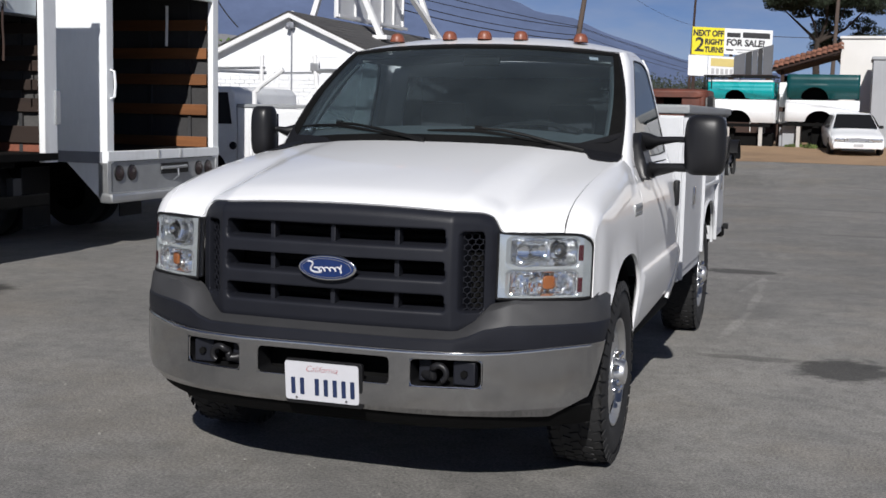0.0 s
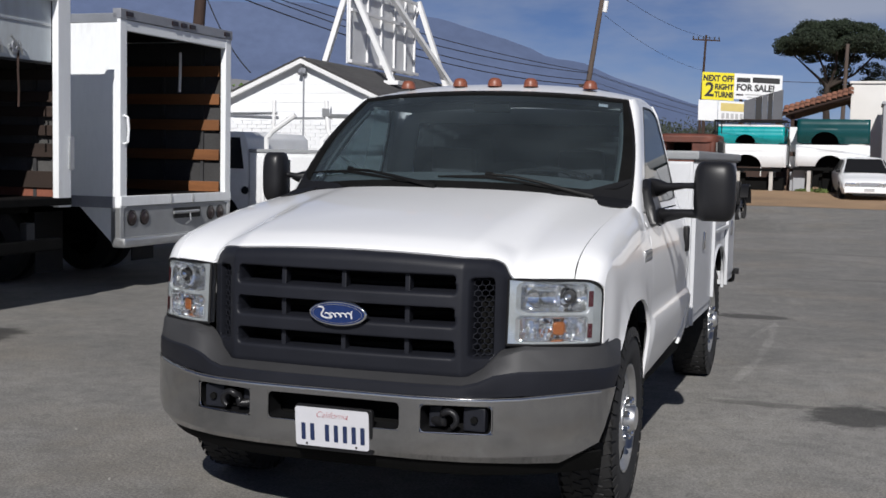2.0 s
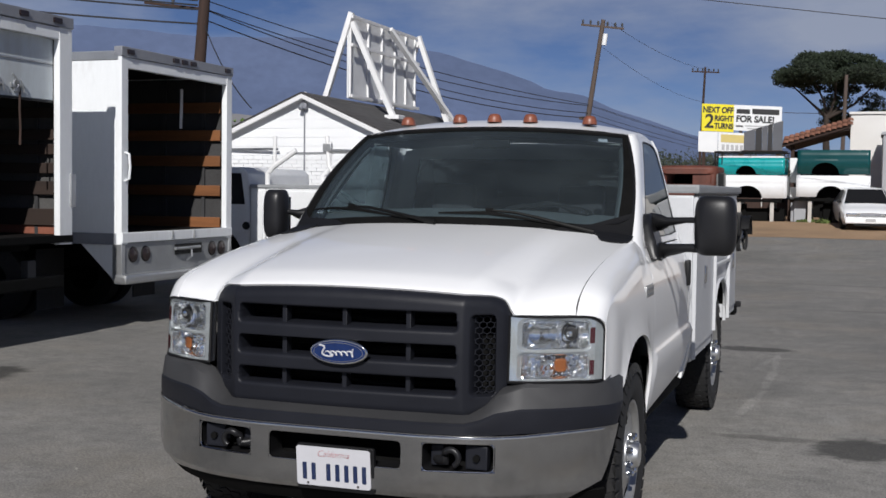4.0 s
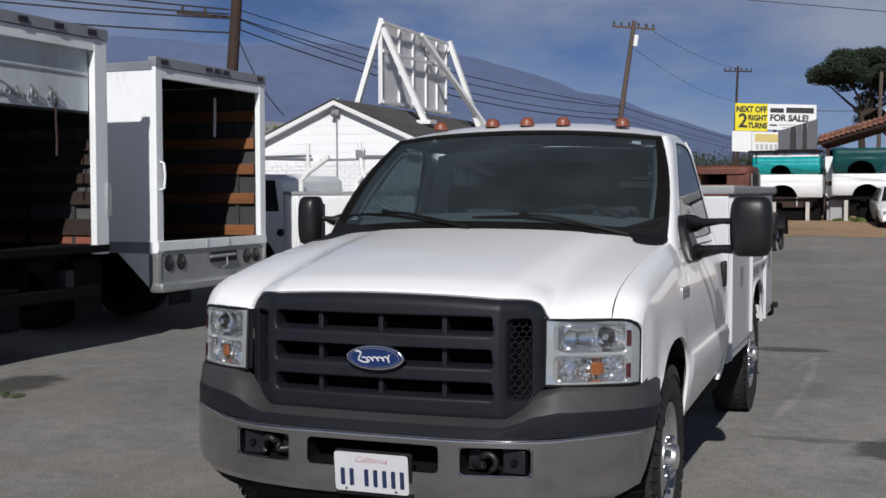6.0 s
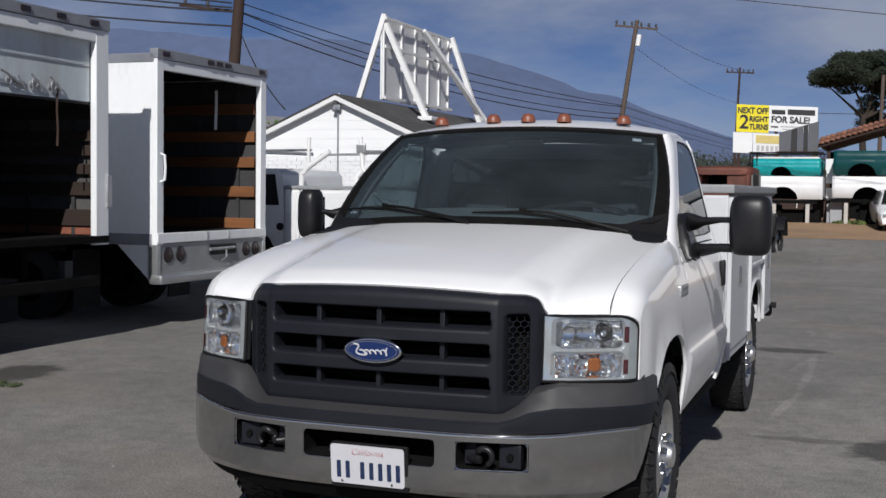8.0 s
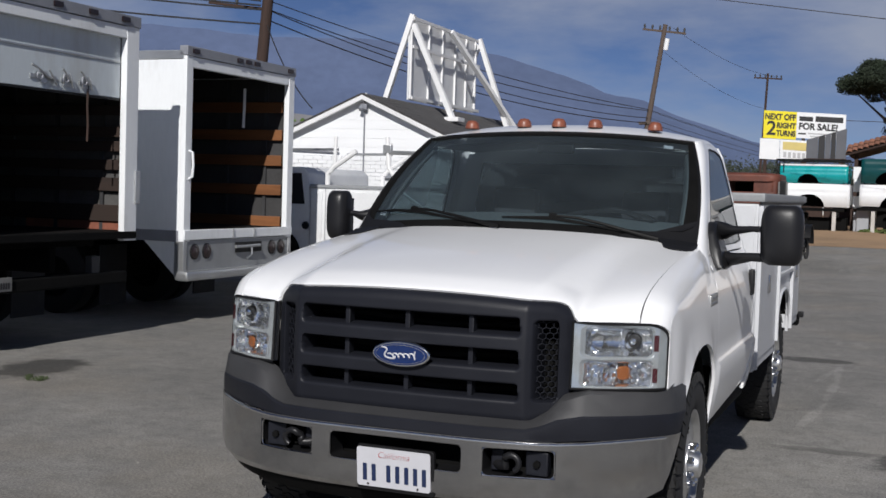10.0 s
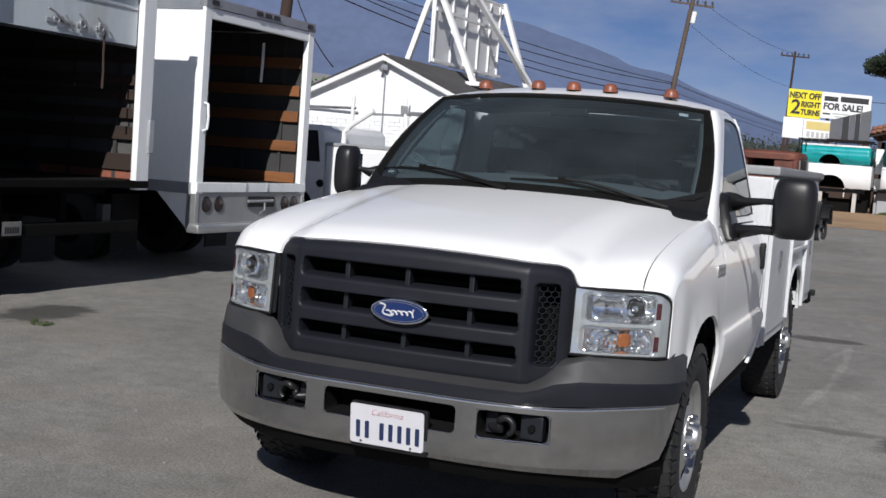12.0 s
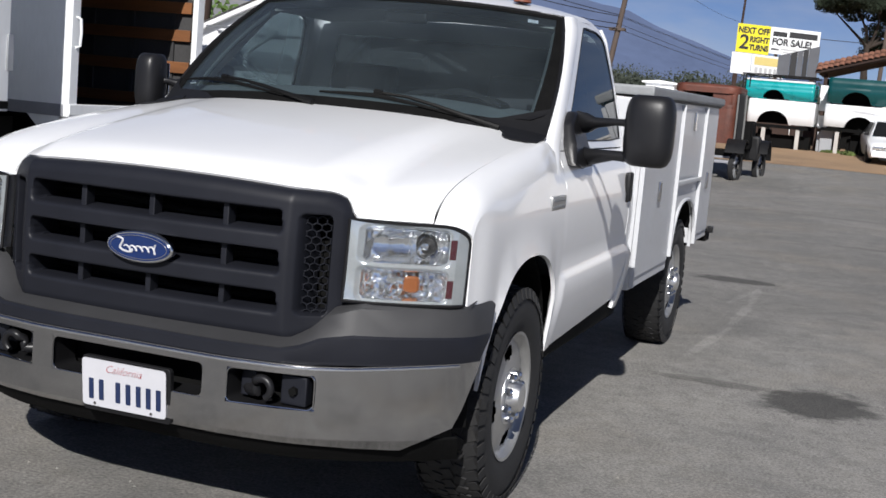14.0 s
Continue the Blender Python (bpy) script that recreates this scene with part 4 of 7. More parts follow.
        def rim_cell(i, j):
            u, k = (fine[j] + fine[j + 1]) / 2, (i + .5) / 64
            return min(inside(u, k, .475, .235, .365, .185, .05), inside(u, k, .475, .72, .365, .215, .07)) > 0
        face = [[lens(u, zz(u, k / 64), depth(u, k / 64)) for u in fine] for k in range(65)]
        lamp = part("headlamp", sheet(face, skip=rim_cell, flip=s < 0), REFLECTOR, truck, "clear headlamp with chrome reflector and amber lower lamp", angle=24)
        part("lamp_frame", sheet(face, skip=lambda i, j: not rim_cell(i, j), flip=s < 0), LAMP_FRAME, lamp, "pale grey inner frame", angle=40)
        part("lens", sheet([[lens(u, zz(u, k)) for u in uu] for k in (0, .06, .5, .94, 1)], flip=s < 0), LENS, lamp, "clear plastic lens").visible_shadow = False
        rim_pts = [lens(u, zz(u, 0)) for u in uu] + [lens(END, zz(END, k)) for k in (.3, .6, .9)] + [lens(u, zz(u, 1)) for u in uu[::-1]] + [lens(0, zz(0, k)) for k in (.6, .3, 0)]
        part("lamp_bezel", bar([p + Vector((0, .004, 0)) for p in rim_pts], .0055, 6), BLACK, lamp)
        part("lamp_side", sheet([[lens(u, zz(u, k), d) for d in (.004, .05)] for u, k in [(u, 0) for u in uu] + [(END, .5)] + [(u, 1) for u in uu[::-1]] + [(0, .5), (0, 0)]]), REFLECTOR, lamp)
        c = lens(.60, .978, .055)                              # upper reflector bowl and bulb
        part("bulb_socket", lathe(bmesh.new(), [(.012, .029), (.003, .026), (.0, .018), (.0, .0005)], c, "y", 24), BLACK, lamp, "dark bulb socket")
        part("bulb_cap", lathe(bmesh.new(), [(-.02, .0005), (-.018, .012), (.02, .014)], c, "y", 14), CHROME, lamp)
        c = lens(.50, .860, .050)
        part("indicator_bulb", plateau(rounded(.042, .052, .014), .016, lambda u, v, w: c + Vector((s * u, .012 + u * .55 - w, v))), AMBER, lamp, "amber indicator cap", bevel=.006)
        for z0, z1 in ((.828, .882), (.945, 1.005)):
            part("side_reflector", sheet([[lens(u, z, .0012) for u in (.862, .89, .918)] for z in (z0, z1)]), RED_LENS, lamp, "dark red reflector")

    # number plate with bars in place of its characters
    def pl(u, v, w):
        return Vector((.004 + u, .006 - w - .10 * v, .464 + v))
    part("plate_holder", plateau(rounded(.318, .176, .012), .02, lambda u, v, w: pl(u + .006, v - .004, -w - .004)), BLACK, truck, "black plate bracket", bevel=.002)
    plate = part("number_plate", plateau(rounded(.303, .152, .012), .003, lambda u, v, w: pl(u, v, w - .002)), PLATE_WHITE, truck, "white number plate with dark blue bars")
    for k, x in enumerate((-.118, -.081, -.020, .017, .054, .090, .126)):
        part("plate_bar", plateau(rounded(.017, .066, .003), .002, lambda u, v, w, x=x: pl(u + x, v - .020, w + .001)), PLATE_BLUE, plate)
    turn = Matrix.Translation(pl(0, .050, .0025)) @ Matrix.Rotation(radians(90), 4, "X")
    words("California", .034, PLATE_RED, plate, turn, "state_name", .0006, 1.0, .35, -.0009)
    for x in (-.105, .100):
        part("plate_bolt", bar([pl(x, -.066, 0), pl(x, -.066, .004)], .005, 8), CHROME_DULL, plate)

    # towing mirrors
    for s in (1, -1):
        x0, slim = (1.212, 1.0) if s > 0 else (1.075, 0.62)
        mirror = thing("door_mirror", (s * 1.0, 1.63, 1.25), "", "")
        mirror.parent, mirror.matrix_parent_inverse = truck, world_of(truck).inverted()
        bm = bmesh.new()
        rows = []
        for k in range(23):
            t = math.sin(math.pi * (k / 22 - .5))
            sc = max(.02, (1 - abs(t) ** 3.4)) ** (1 / 3.4)
            ring = []
            for i in range(24):
                a = 2 * math.pi * i / 24
                cu, cd = math.copysign(abs(math.cos(a)) ** .62, math.cos(a)), math.copysign(abs(math.sin(a)) ** .75, math.sin(a))
                ring.append(Vector((s * (x0 + .098 * slim * cu * (.42 + .58 * sc)), 1.655 + (.055 if cd > 0 else .085) * cd * (.25 + .75 * sc), (1.362 if s > 0 else 1.376) + (.139 if s > 0 else .128) * t)))
            rows.append(ring)
        shell = sheet(rows, close=True, flip=s > 0)
        bmesh.ops.holes_fill(shell, edges=[e for e in shell.edges if e.is_boundary], sides=30)
        bmesh.ops.recalc_face_normals(shell, faces=shell.faces)
        part("mirror_shell", shell, MIRROR_PLASTIC, mirror, "large black towing mirror", angle=50)
        part("mirror_glass", boxes(((s * (x0 - .082 * slim), 1.707, 1.26), (s * (x0 + .080 * slim), 1.713, 1.465)), bevel=.002), CHROME, mirror)
        sail = [(1.53, 1.200), (1.62, 1.192), (1.80, 1.194), (1.87, 1.225), (1.84, 1.262), (1.79, 1.290), (1.785, 1.322), (1.83, 1.352), (1.84, 1.388), (1.78, 1.412), (1.69, 1.412), (1.61, 1.370), (1.565, 1.285)]
        bm = plateau(sail, .05, lambda u, v, w: Vector((s * (flank(v) - .012 + w), u, v)), bevel=.018)
        part("mirror_base", bm, MIRROR_PLASTIC, mirror, angle=50)
        for z, z2, r in ((1.372, 1.386, .0125), (1.236, 1.254, .018)):
            part("mirror_arm", bar([(s * .895, 1.77, z), (s * .940, 1.735, z), (s * .985, 1.70, z + .004), (s * (.5 * x0 + .465), 1.672, z2), (s * (x0 - .07 * slim), 1.660, z2)], (.040, .036, r * 1.5, r, r * 1.1), 12, 1.2), MIRROR_PLASTIC, mirror, angle=60)

    # wheels
    for x in (.842, -.842):
        wheel("front_wheel", truck, x, .985, .395, .395, .245, 1 if x > 0 else -1, 1.0)
        wheel("rear_wheel", truck, x * .94, 4.50, .395, .395, .245, 1 if x > 0 else -1)
    part("front_axle", bar([(-.75, .985, .36), (-.3, .985, .30), (.3, .985, .30), (.75, .985, .36)], .05, 8), UNDER, truck)
    part("rear_axle", bar([(-.75, 4.5, .395), (-.15, 4.5, .395), (0, 4.5, .395), (.15, 4.5, .395), (.75, 4.5, .395)], (.05, .05, .16, .05, .05), 10), UNDER, truck)
    for s in (1, -1):
        part("chassis_rail", boxes(((s * .38, .25, .48), (s * .46, 5.2, .64)), bevel=.01), UNDER, truck)
    part("engine_block", boxes(((-.35, .45, .42), (.35, 1.15, .90)), bevel=.03), UNDER, truck)
    part("fuel_tank", boxes(((.47, 2.2, .42), (.75, 3.4, .58)), bevel=.03), UNDER, truck)
    part("exhaust", bar([(-.3, 1.2, .40), (-.42, 2.4, .40), (-.45, 4.2, .46), (-.5, 5.2, .48)], .045, 8), UNDER, truck)

    # steel service body
    y0, y1, y2, y3 = 2.850, 3.88, 4.74, 5.36
    body = thing("service_body", (0, 4.0, .55), "white steel service body with side lockers and grey lids", "")
    body.parent, body.matrix_parent_inverse = truck, world_of(truck).inverted()
    for s in (1, -1):
        X = s * .952
        Xi = s * .58
        part("locker_front", boxes(((Xi, y0, .545), (X, y1, 1.50)), bevel=.006), LOCKER, body)
        part("locker_upper", boxes(((Xi, y1 + .002, 1.03), (X, y2, 1.50)), bevel=.006), LOCKER, body)
        part("locker_rear", boxes(((Xi, y2 + .002, .62), (X, y3, 1.50)), bevel=.006), LOCKER, body)
        arch = [(4.36 - .40 + .80 * k / 20, arch_low(4.36 - .40 + .80 * k / 20, 4.36, .401, .60, .325, 2.4)) for k in range(21)]
        part("wheel_arch_panel", plateau([(y1 + .002, 1.028), (y1 + .002, .60)] + arch + [(y2, .60), (y2, 1.028)], .02, lambda u, v, w: Vector((X - s * w, u, v))), LOCKER, body)
        part("arch_lip", bar([(X + s * .004, y, z) for y, z in arch], .010, 6), LOCKER, body)
        part("rear_wheel_housing", sheet([[Vector((s * x, 4.36 + .41 * math.cos(q), .60 + .34 * math.sin(q))) for q in (math.pi * k / 14 for k in range(15))] for x in (.935, .60)]), UNDER, body, solid=.01)
        for (a, b, za, zb, hz) in ((y0 + .035, y1 - .03, .60, 1.465, 1.02), (y1 + .03, y2 - .03, 1.07, 1.465, 1.40), (y2 + .03, y3 - .05, .67, 1.465, 1.02)):
            d = part("locker_door", plateau(rounded(b - a, zb - za, .018, 3), .009, lambda u, v, w, a=a, b=b, za=za, zb=zb: Vector((X + s * w, (a + b) / 2 + u, (za + zb) / 2 + v)), bevel=.003), LOCKER, body, "white steel locker door")
            part("paddle_latch", boxes(((X + s * .009, (a + b) / 2 - .03, hz - .055), (X + s * .022, (a + b) / 2 + .03, hz + .055)), bevel=.005), CHROME_DULL, body, "steel paddle latch")
            part("door_hinge", bar([(X + s * .008, a - .006, za + .02), (X + s * .008, a - .006, zb - .02)], .006, 6), LOCKER, body)
        for y in (y0 + .014, y1 + .001, y2 + .001):
            part("edge_strip", boxes(((X + s * .001, y - .013, .56 if y < 3.5 else .62), (X + s * .026, y + .013, 1.49)), bevel=.004), LOCKER, body)
        part("edge_strip", boxes(((X + s * .001, y1 + .016, 1.030), (X + s * .026, y2 - .014, 1.054)), bevel=.004), LOCKER, body)
        part("locker_lid", boxes(((Xi - s * .01, y0 - .01, 1.512), (X + s * .034, y3 + .005, 1.562)), bevel=.012), GREY_LID, body, "scuffed grey locker lid")
        part("lid_edge", boxes(((X + s * .002, y0, 1.498), (X + s * .016, y3, 1.514)), bevel=.003), BLACK, body)
        part("locker_front_face", boxes(((Xi, y0 - .012, .56), (X - s * .02, y0 - .002, 1.49)), bevel=.003), LOCKER, body)
        part("step_bumper_end", boxes(((s * .55, y3, .58), (s * .96, y3 + .16, .66)), bevel=.01), UNDER, body)
        part("side_marker", boxes(((X + s * .01, y3 - .02, .645), (X + s * .05, y3 + .03, .69)), bevel=.008), BLACK, body, "small dark side lamp")
        part("bed_floor", boxes(((-.575, y0, .86), (.575, y3, .92)), bevel=.006), GREY_LID, body)
    part("headboard", boxes(((-.575, y0 - .005, .90), (.575, y0 + .03, 1.50)), bevel=.006), LOCKER, body)
    part("tailgate", boxes(((-.575, y3 - .05, .90), (.575, y3 - .01, 1.40)), bevel=.006), LOCKER, body)
    return truck


build_truck()


# ---- materials of the yard ----
BOX_WHITE = surf("white_fibreglass_panel", (0.80, 0.82, 0.835), 0.45, 0, 0.05, 0.9, 30, 0.03, 0.001, dirt=(0.44, 0.43, 0.41), dirt_at=(0.55, 0.88), stretch=(1, 1, 0.25))
ALU = surf("brushed_aluminium", (0.52, 0.53, 0.54), 0.38, 0.8, 0.1, 3, 120, 0.15, 0.001, dirt=(0.30, 0.29, 0.28), dirt_at=(0.62, 0.95))
ALU_GREY = surf("grey_painted_steel", (0.27, 0.28, 0.31), 0.5, 0.2, 0.12, 3, 90, 0.1, 0.001)
MARKER = surf("dark_marker_lens", (0.014, 0.006, 0.007), 0.3, 0, 0.1, 30, 200, 0.1, 0.001)
SKIRT = surf("dull_skirt_metal", (0.30, 0.31, 0.32), 0.5, 0.3, 0.12, 3, 90, 0.1, 0.001, dirt=(0.20, 0.20, 0.20), dirt_at=(0.6, 0.95))
DOOR_PALE = surf("pale_grey_door_panel", (0.56, 0.61, 0.64), 0.5, 0, 0.06, 0.9, 30, 0.03, 0.001, dirt=(0.38, 0.38, 0.37), dirt_at=(0.52, 0.85), stretch=(1, 1, 0.3))
DOOR_GREY = surf("dull_grey_door_panel", (0.40, 0.45, 0.48), 0.5, 0, 0.06, 0.9, 30, 0.03, 0.001, dirt=(0.30, 0.31, 0.31), dirt_at=(0.52, 0.85), stretch=(1, 1, 0.3))
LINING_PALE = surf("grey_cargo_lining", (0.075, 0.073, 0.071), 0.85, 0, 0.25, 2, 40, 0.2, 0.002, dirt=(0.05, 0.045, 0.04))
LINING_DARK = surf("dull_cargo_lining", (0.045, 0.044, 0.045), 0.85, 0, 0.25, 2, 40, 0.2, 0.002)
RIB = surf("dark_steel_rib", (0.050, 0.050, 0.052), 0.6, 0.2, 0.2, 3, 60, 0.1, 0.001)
# near-black base: the shade inside the cargo boxes is put into this colour
INSIDE_SHADE = surf("shaded_cargo_lining", (0.009, 0.008, 0.008), 0.9, 0, 0.25, 2, 40, 0.2, 0.002, spec=0.1)
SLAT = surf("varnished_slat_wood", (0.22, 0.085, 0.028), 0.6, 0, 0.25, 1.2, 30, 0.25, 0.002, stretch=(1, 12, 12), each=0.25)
# dark copy of the slat wood, with the left truck's inner shade in its colour
SLAT_SHADE = surf("shaded_slat_wood", (0.030, 0.017, 0.012), 0.8, 0, 0.25, 1.2, 30, 0.25, 0.002, stretch=(1, 12, 12), each=0.3)
RED_BROWN = surf("red_brown_board", (0.22, 0.075, 0.045), 0.7, 0, 0.25, 2, 40, 0.2, 0.002)
SIDING = surf("white_painted_siding", (0.82, 0.83, 0.84), 0.6, 0, 0.05, 0.8, 40, 0.15, 0.003, dirt=(0.55, 0.54, 0.52), dirt_at=(0.64, 0.95), stretch=(0.4, 1, 4), each=0.06)
SHINGLE = surf("dark_roof_shingle", (0.075, 0.072, 0.072), 0.95, 0, 0.2, 2, 60, 0.5, 0.004, each=0.1)
WOOD_POLE = surf("weathered_pole_wood", (0.045, 0.026, 0.020), 0.9, 0, 0.25, 3, 30, 0.4, 0.004, stretch=(6, 6, 0.5))
WOOD_POLE_PALE = surf("pale_pole_wood", (0.10, 0.075, 0.062), 0.9, 0, 0.2, 3, 30, 0.3, 0.004, stretch=(6, 6, 0.5))
CABLE = surf("black_cable", (0.02, 0.02, 0.022), 0.6, 0, 0.1, 2, 30, 0)
LEG = surf("weathered_pale_timber", (0.48, 0.46, 0.43), 0.85, 0, 0.15, 3, 40, 0.3, 0.002, dirt=(0.25, 0.22, 0.19))
WHITE_POST = surf("white_painted_wood", (0.78, 0.78, 0.78), 0.55, 0, 0.05, 2, 60, 0.1, 0.001)
BOARD_BACK = surf("grey_board_back", (0.74, 0.75, 0.76), 0.6, 0, 0.08, 1, 40, 0.1, 0.001)
SIGN_YELLOW = surf("yellow_sign_paint", (0.80, 0.68, 0.02), 0.5, 0, 0.05, 2, 60, 0)
SIGN_WHITE = surf("white_sign_paint", (0.78, 0.79, 0.80), 0.5, 0, 0.04, 2, 60, 0)
SIGN_TAN = surf("faded_yellow_board", (0.62, 0.50, 0.18), 0.6, 0, 0.06, 2, 60, 0)
INK = surf("black_sign_ink", (0.02, 0.02, 0.022), 0.6, 0, 0.1, 3, 60, 0)
INK_PALE = surf("faded_grey_ink", (0.45, 0.45, 0.46), 0.6, 0, 0.1, 3, 60, 0)
TEAL = surf("teal_car_paint", (0.0, 0.30, 0.315), 0.28, 0, 0.08, 2, 30, 0, coat=0.7)
GREEN_DARK = surf("dark_green_car_paint", (0.002, 0.050, 0.053), 0.25, 0, 0.1, 2, 30, 0, coat=0.5, spec=0.3)
RUST = surf("rusty_steel", (0.125, 0.036, 0.021), 0.6, 0, 0.35, 3, 40, 0.4, 0.004, dirt=(0.10, 0.04, 0.03), dirt_at=(0.5, 0.8))
STUCCO = surf("cream_stucco", (0.68, 0.665, 0.64), 0.9, 0, 0.05, 0.7, 60, 0.3, 0.004)
ROOF_TILE = surf("terracotta_tile", (0.30, 0.135, 0.085), 0.85, 0, 0.2, 2, 40, 0.3, 0.004, each=0.3)
STONE_GREY = surf("grey_container_paint", (0.33, 0.34, 0.36), 0.7, 0, 0.08, 1, 40, 0.1, 0.002)
PINE = surf("pine_needles", (0.018, 0.030, 0.014), 0.8, 0, 0.4, 1.5, 6, 0.3, 0.02)
BARK = surf("pine_bark", (0.040, 0.030, 0.024), 0.95, 0, 0.3, 3, 20, 0.5, 0.02)
FAR_LEAF = surf("distant_tree_leaves", (0.050, 0.062, 0.045), 0.95, 0, 0.3, 0.3, 3, 0.2, 0.02)
BUSH = surf("dry_green_brush", (0.055, 0.075, 0.03), 0.9, 0, 0.35, 0.4, 4, 0.3, 0.02)
WEED = surf("dull_small_weeds", (0.055, 0.075, 0.03), 0.9, 0, 0.3, 8, 60, 0.2, 0.002)
# grey for worn radiator edges and for a plate darkened as if shaded
DIM_GREY = surf("shaded_plate_worn_edge", (0.17, 0.17, 0.165), 0.7, 0, 0.15, 9, 90, 0.1, 0.001)
GRASS = surf("roadside_weeds", (0.11, 0.15, 0.04), 0.9, 0, 0.35, 2, 20, 0.3, 0.01)
TAIL_DARK = surf("dark_lamp_glass", (0.035, 0.022, 0.022), 0.3, 0, 0.2, 20, 90, 0.1, 0.001)


# ---- ground marks ----
dirt_rows = []
for k in range(25):
    x = -60 + 5 * k
    edge = 29.8 + 0.35 * math.sin(k * 1.7) + 0.02 * x
    dirt_rows.append([Vector((x, y, ground_z(y) + 0.006)) for y in (edge, 31, 33, 36, 45, 60, 90)])
lone("dirt_strip", sheet(dirt_rows, flip=True), DIRT, "tan bare dirt beyond the asphalt", "ground", kind="structure")

# ---- box trucks in a row, rears towards the yard (+x) ----
def plain_wheel(parent, c, r, w, axis="x", name="wheel"):
    prof = [(-w / 2, r * .55), (-w / 2, r * .85), (-w * .35, r), (w * .35, r), (w / 2, r * .85), (w / 2, r * .55), (w * .35, r * .5), (w * .32, r * .2), (w * .45, r * .18), (w * .45, .001)]
    bm = lathe(bmesh.new(), prof, c, axis, 28)
    bmesh.ops.recalc_face_normals(bm, faces=bm.faces)
    t = part(name, bm, RUBBER, parent)
    d = Vector((1, 0, 0)) if axis == "x" else Vector((0, 1, 0))
    for s in (1, -1):
        # the larger box truck wheels get black rims to deepen the shade below
        part("rim", lathe(bmesh.new(), [(s * w * .36, r * .54), (s * w * .30, r * .45), (s * w * .34, r * .2), (s * w * .42, .001)], c, axis, 20), STEEL_WHEEL if r < .41 else UNDER, t)
    return t


def box_truck(label, X, ya, yb, z0, z1, deck, post, length=5.2, door=None, slats=(), slat_mat=None, skirt=True, group="box trucks in a row", lining=None, lamps=(.06, .44, .52, .60, .94)):
    t = thing("box_truck", (X - length / 2, (ya + yb) / 2, 0), label, "box truck", group)
    th = .05
    # body shell: sides, roof, front wall, floor
    for y, n in ((ya, "near"), (yb - th, "far")):
        part("side_panel", boxes(((X - length, y, z0 + .02), (X - .06, y + th, z1 - .10)), bevel=.004), BOX_WHITE, t, "white flat side panel")
        # near wall takes the shade-darkened lining, the sunlit far wall a paler one
        part("side_lining", boxes(((X - length + .06, y + (th if y == ya else -.012), deck), (X - .07, y + (th + .012 if y == ya else 0), z1 - .14)), bevel=.002), (lining or INSIDE_SHADE) if n == "far" else INSIDE_SHADE, t)
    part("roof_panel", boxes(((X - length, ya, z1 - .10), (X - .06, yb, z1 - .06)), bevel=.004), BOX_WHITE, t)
    part("roof_lining", boxes(((X - length + .06, ya + .07, z1 - .125), (X - .07, yb - .07, z1 - .104)), bevel=.002), INSIDE_SHADE, t)
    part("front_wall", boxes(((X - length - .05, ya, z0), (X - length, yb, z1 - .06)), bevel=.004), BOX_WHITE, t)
    part("front_lining", boxes(((X - length + .002, ya + .07, deck), (X - length + .02, yb - .07, z1 - .14)), bevel=.002), INSIDE_SHADE, t)
    part("cargo_floor", boxes(((X - length, ya + .02, deck - .06), (X - .02, yb - .02, deck)), bevel=.004), INSIDE_SHADE, t, "cargo floor in a shade-darkened colour")
    for y in (ya, yb):
        part("roof_edge", boxes(((X - length, y - .012, z1 - .14), (X - .04, y + .012, z1 - .05)), bevel=.004), ALU, t)
        part("lower_rail", boxes(((X - length, y - .010, z0 - .02), (X - .07, y + .010, z0 + .10)), bevel=.004), ALU_GREY, t)
    # rear frame
    for y, w in ((ya, post[0]), (yb - post[1], post[1])):
        part("rear_post", boxes(((X - .07, y - .004, z0 - .02), (X, y + w + .004, z1 - .10)), bevel=.01), BOX_WHITE, t, "white rear corner post")
    part("rear_header", boxes(((X - .07, ya + post[0], z1 - .22), (X - .004, yb - post[1], z1 - .11)), bevel=.006), BOX_WHITE, t)
    cap = part("rear_cap", boxes(((X - .09, ya - .012, z1 - .105), (X + .012, yb + .012, z1)), bevel=.008), ALU_GREY, t, "grey metal roof cap")
    for k in lamps:
        y = ya + (yb - ya) * k
        part("marker_lamp", boxes(((X + .012, y - .06, z1 - .075), (X + .03, y + .06, z1 - .025)), bevel=.006), MARKER, cap, "dark red marker lamp")
    part("rear_sill", boxes(((X - .07, ya, z0), (X + .01, yb, deck)), bevel=.008), BOX_WHITE if skirt else UNDER, t)
    if skirt:
        part("rear_skirt", boxes(((X - .05, ya + .03, z0 - .36), (X - .012, yb - .03, z0 - .004)), bevel=.006), SKIRT, t, "grey metal rear skirt with round lamps")
        for y in (ya + .015, yb - .05):
            part("skirt_corner", boxes(((X - .12, y - .015, z0 - .40), (X, y + .05, z0 - .002)), bevel=.008), ALU, t)
        part("step_bumper", boxes(((X - .10, ya - .02, z0 - .44), (X + .07, yb + .02, z0 - .335)), bevel=.03), ALU, t, "aluminium step bumper")
        for y in (ya + .22, ya + .46, yb - .46, yb - .24):
            c = Vector((X - .012, y, z0 - .13))
            lamp = part("tail_lamp", lathe(bmesh.new(), [(0, .078), (.014, .074), (.018, .06), (.012, .055), (.020, .03), (.022, .001)], c, "x", 24), TAIL_DARK, t, "round dark tail lamp")
            part("lamp_ring", lathe(bmesh.new(), [(.0, .086), (.012, .084), (.014, .074)], c, "x", 24), BLACK, lamp)
        latch = part("latch_plate", boxes(((X - .010, ya + 1.05, z0 - .17), (X + .008, yb - .72, z0 - .05)), bevel=.006), BLACK, t, "black recessed latch")
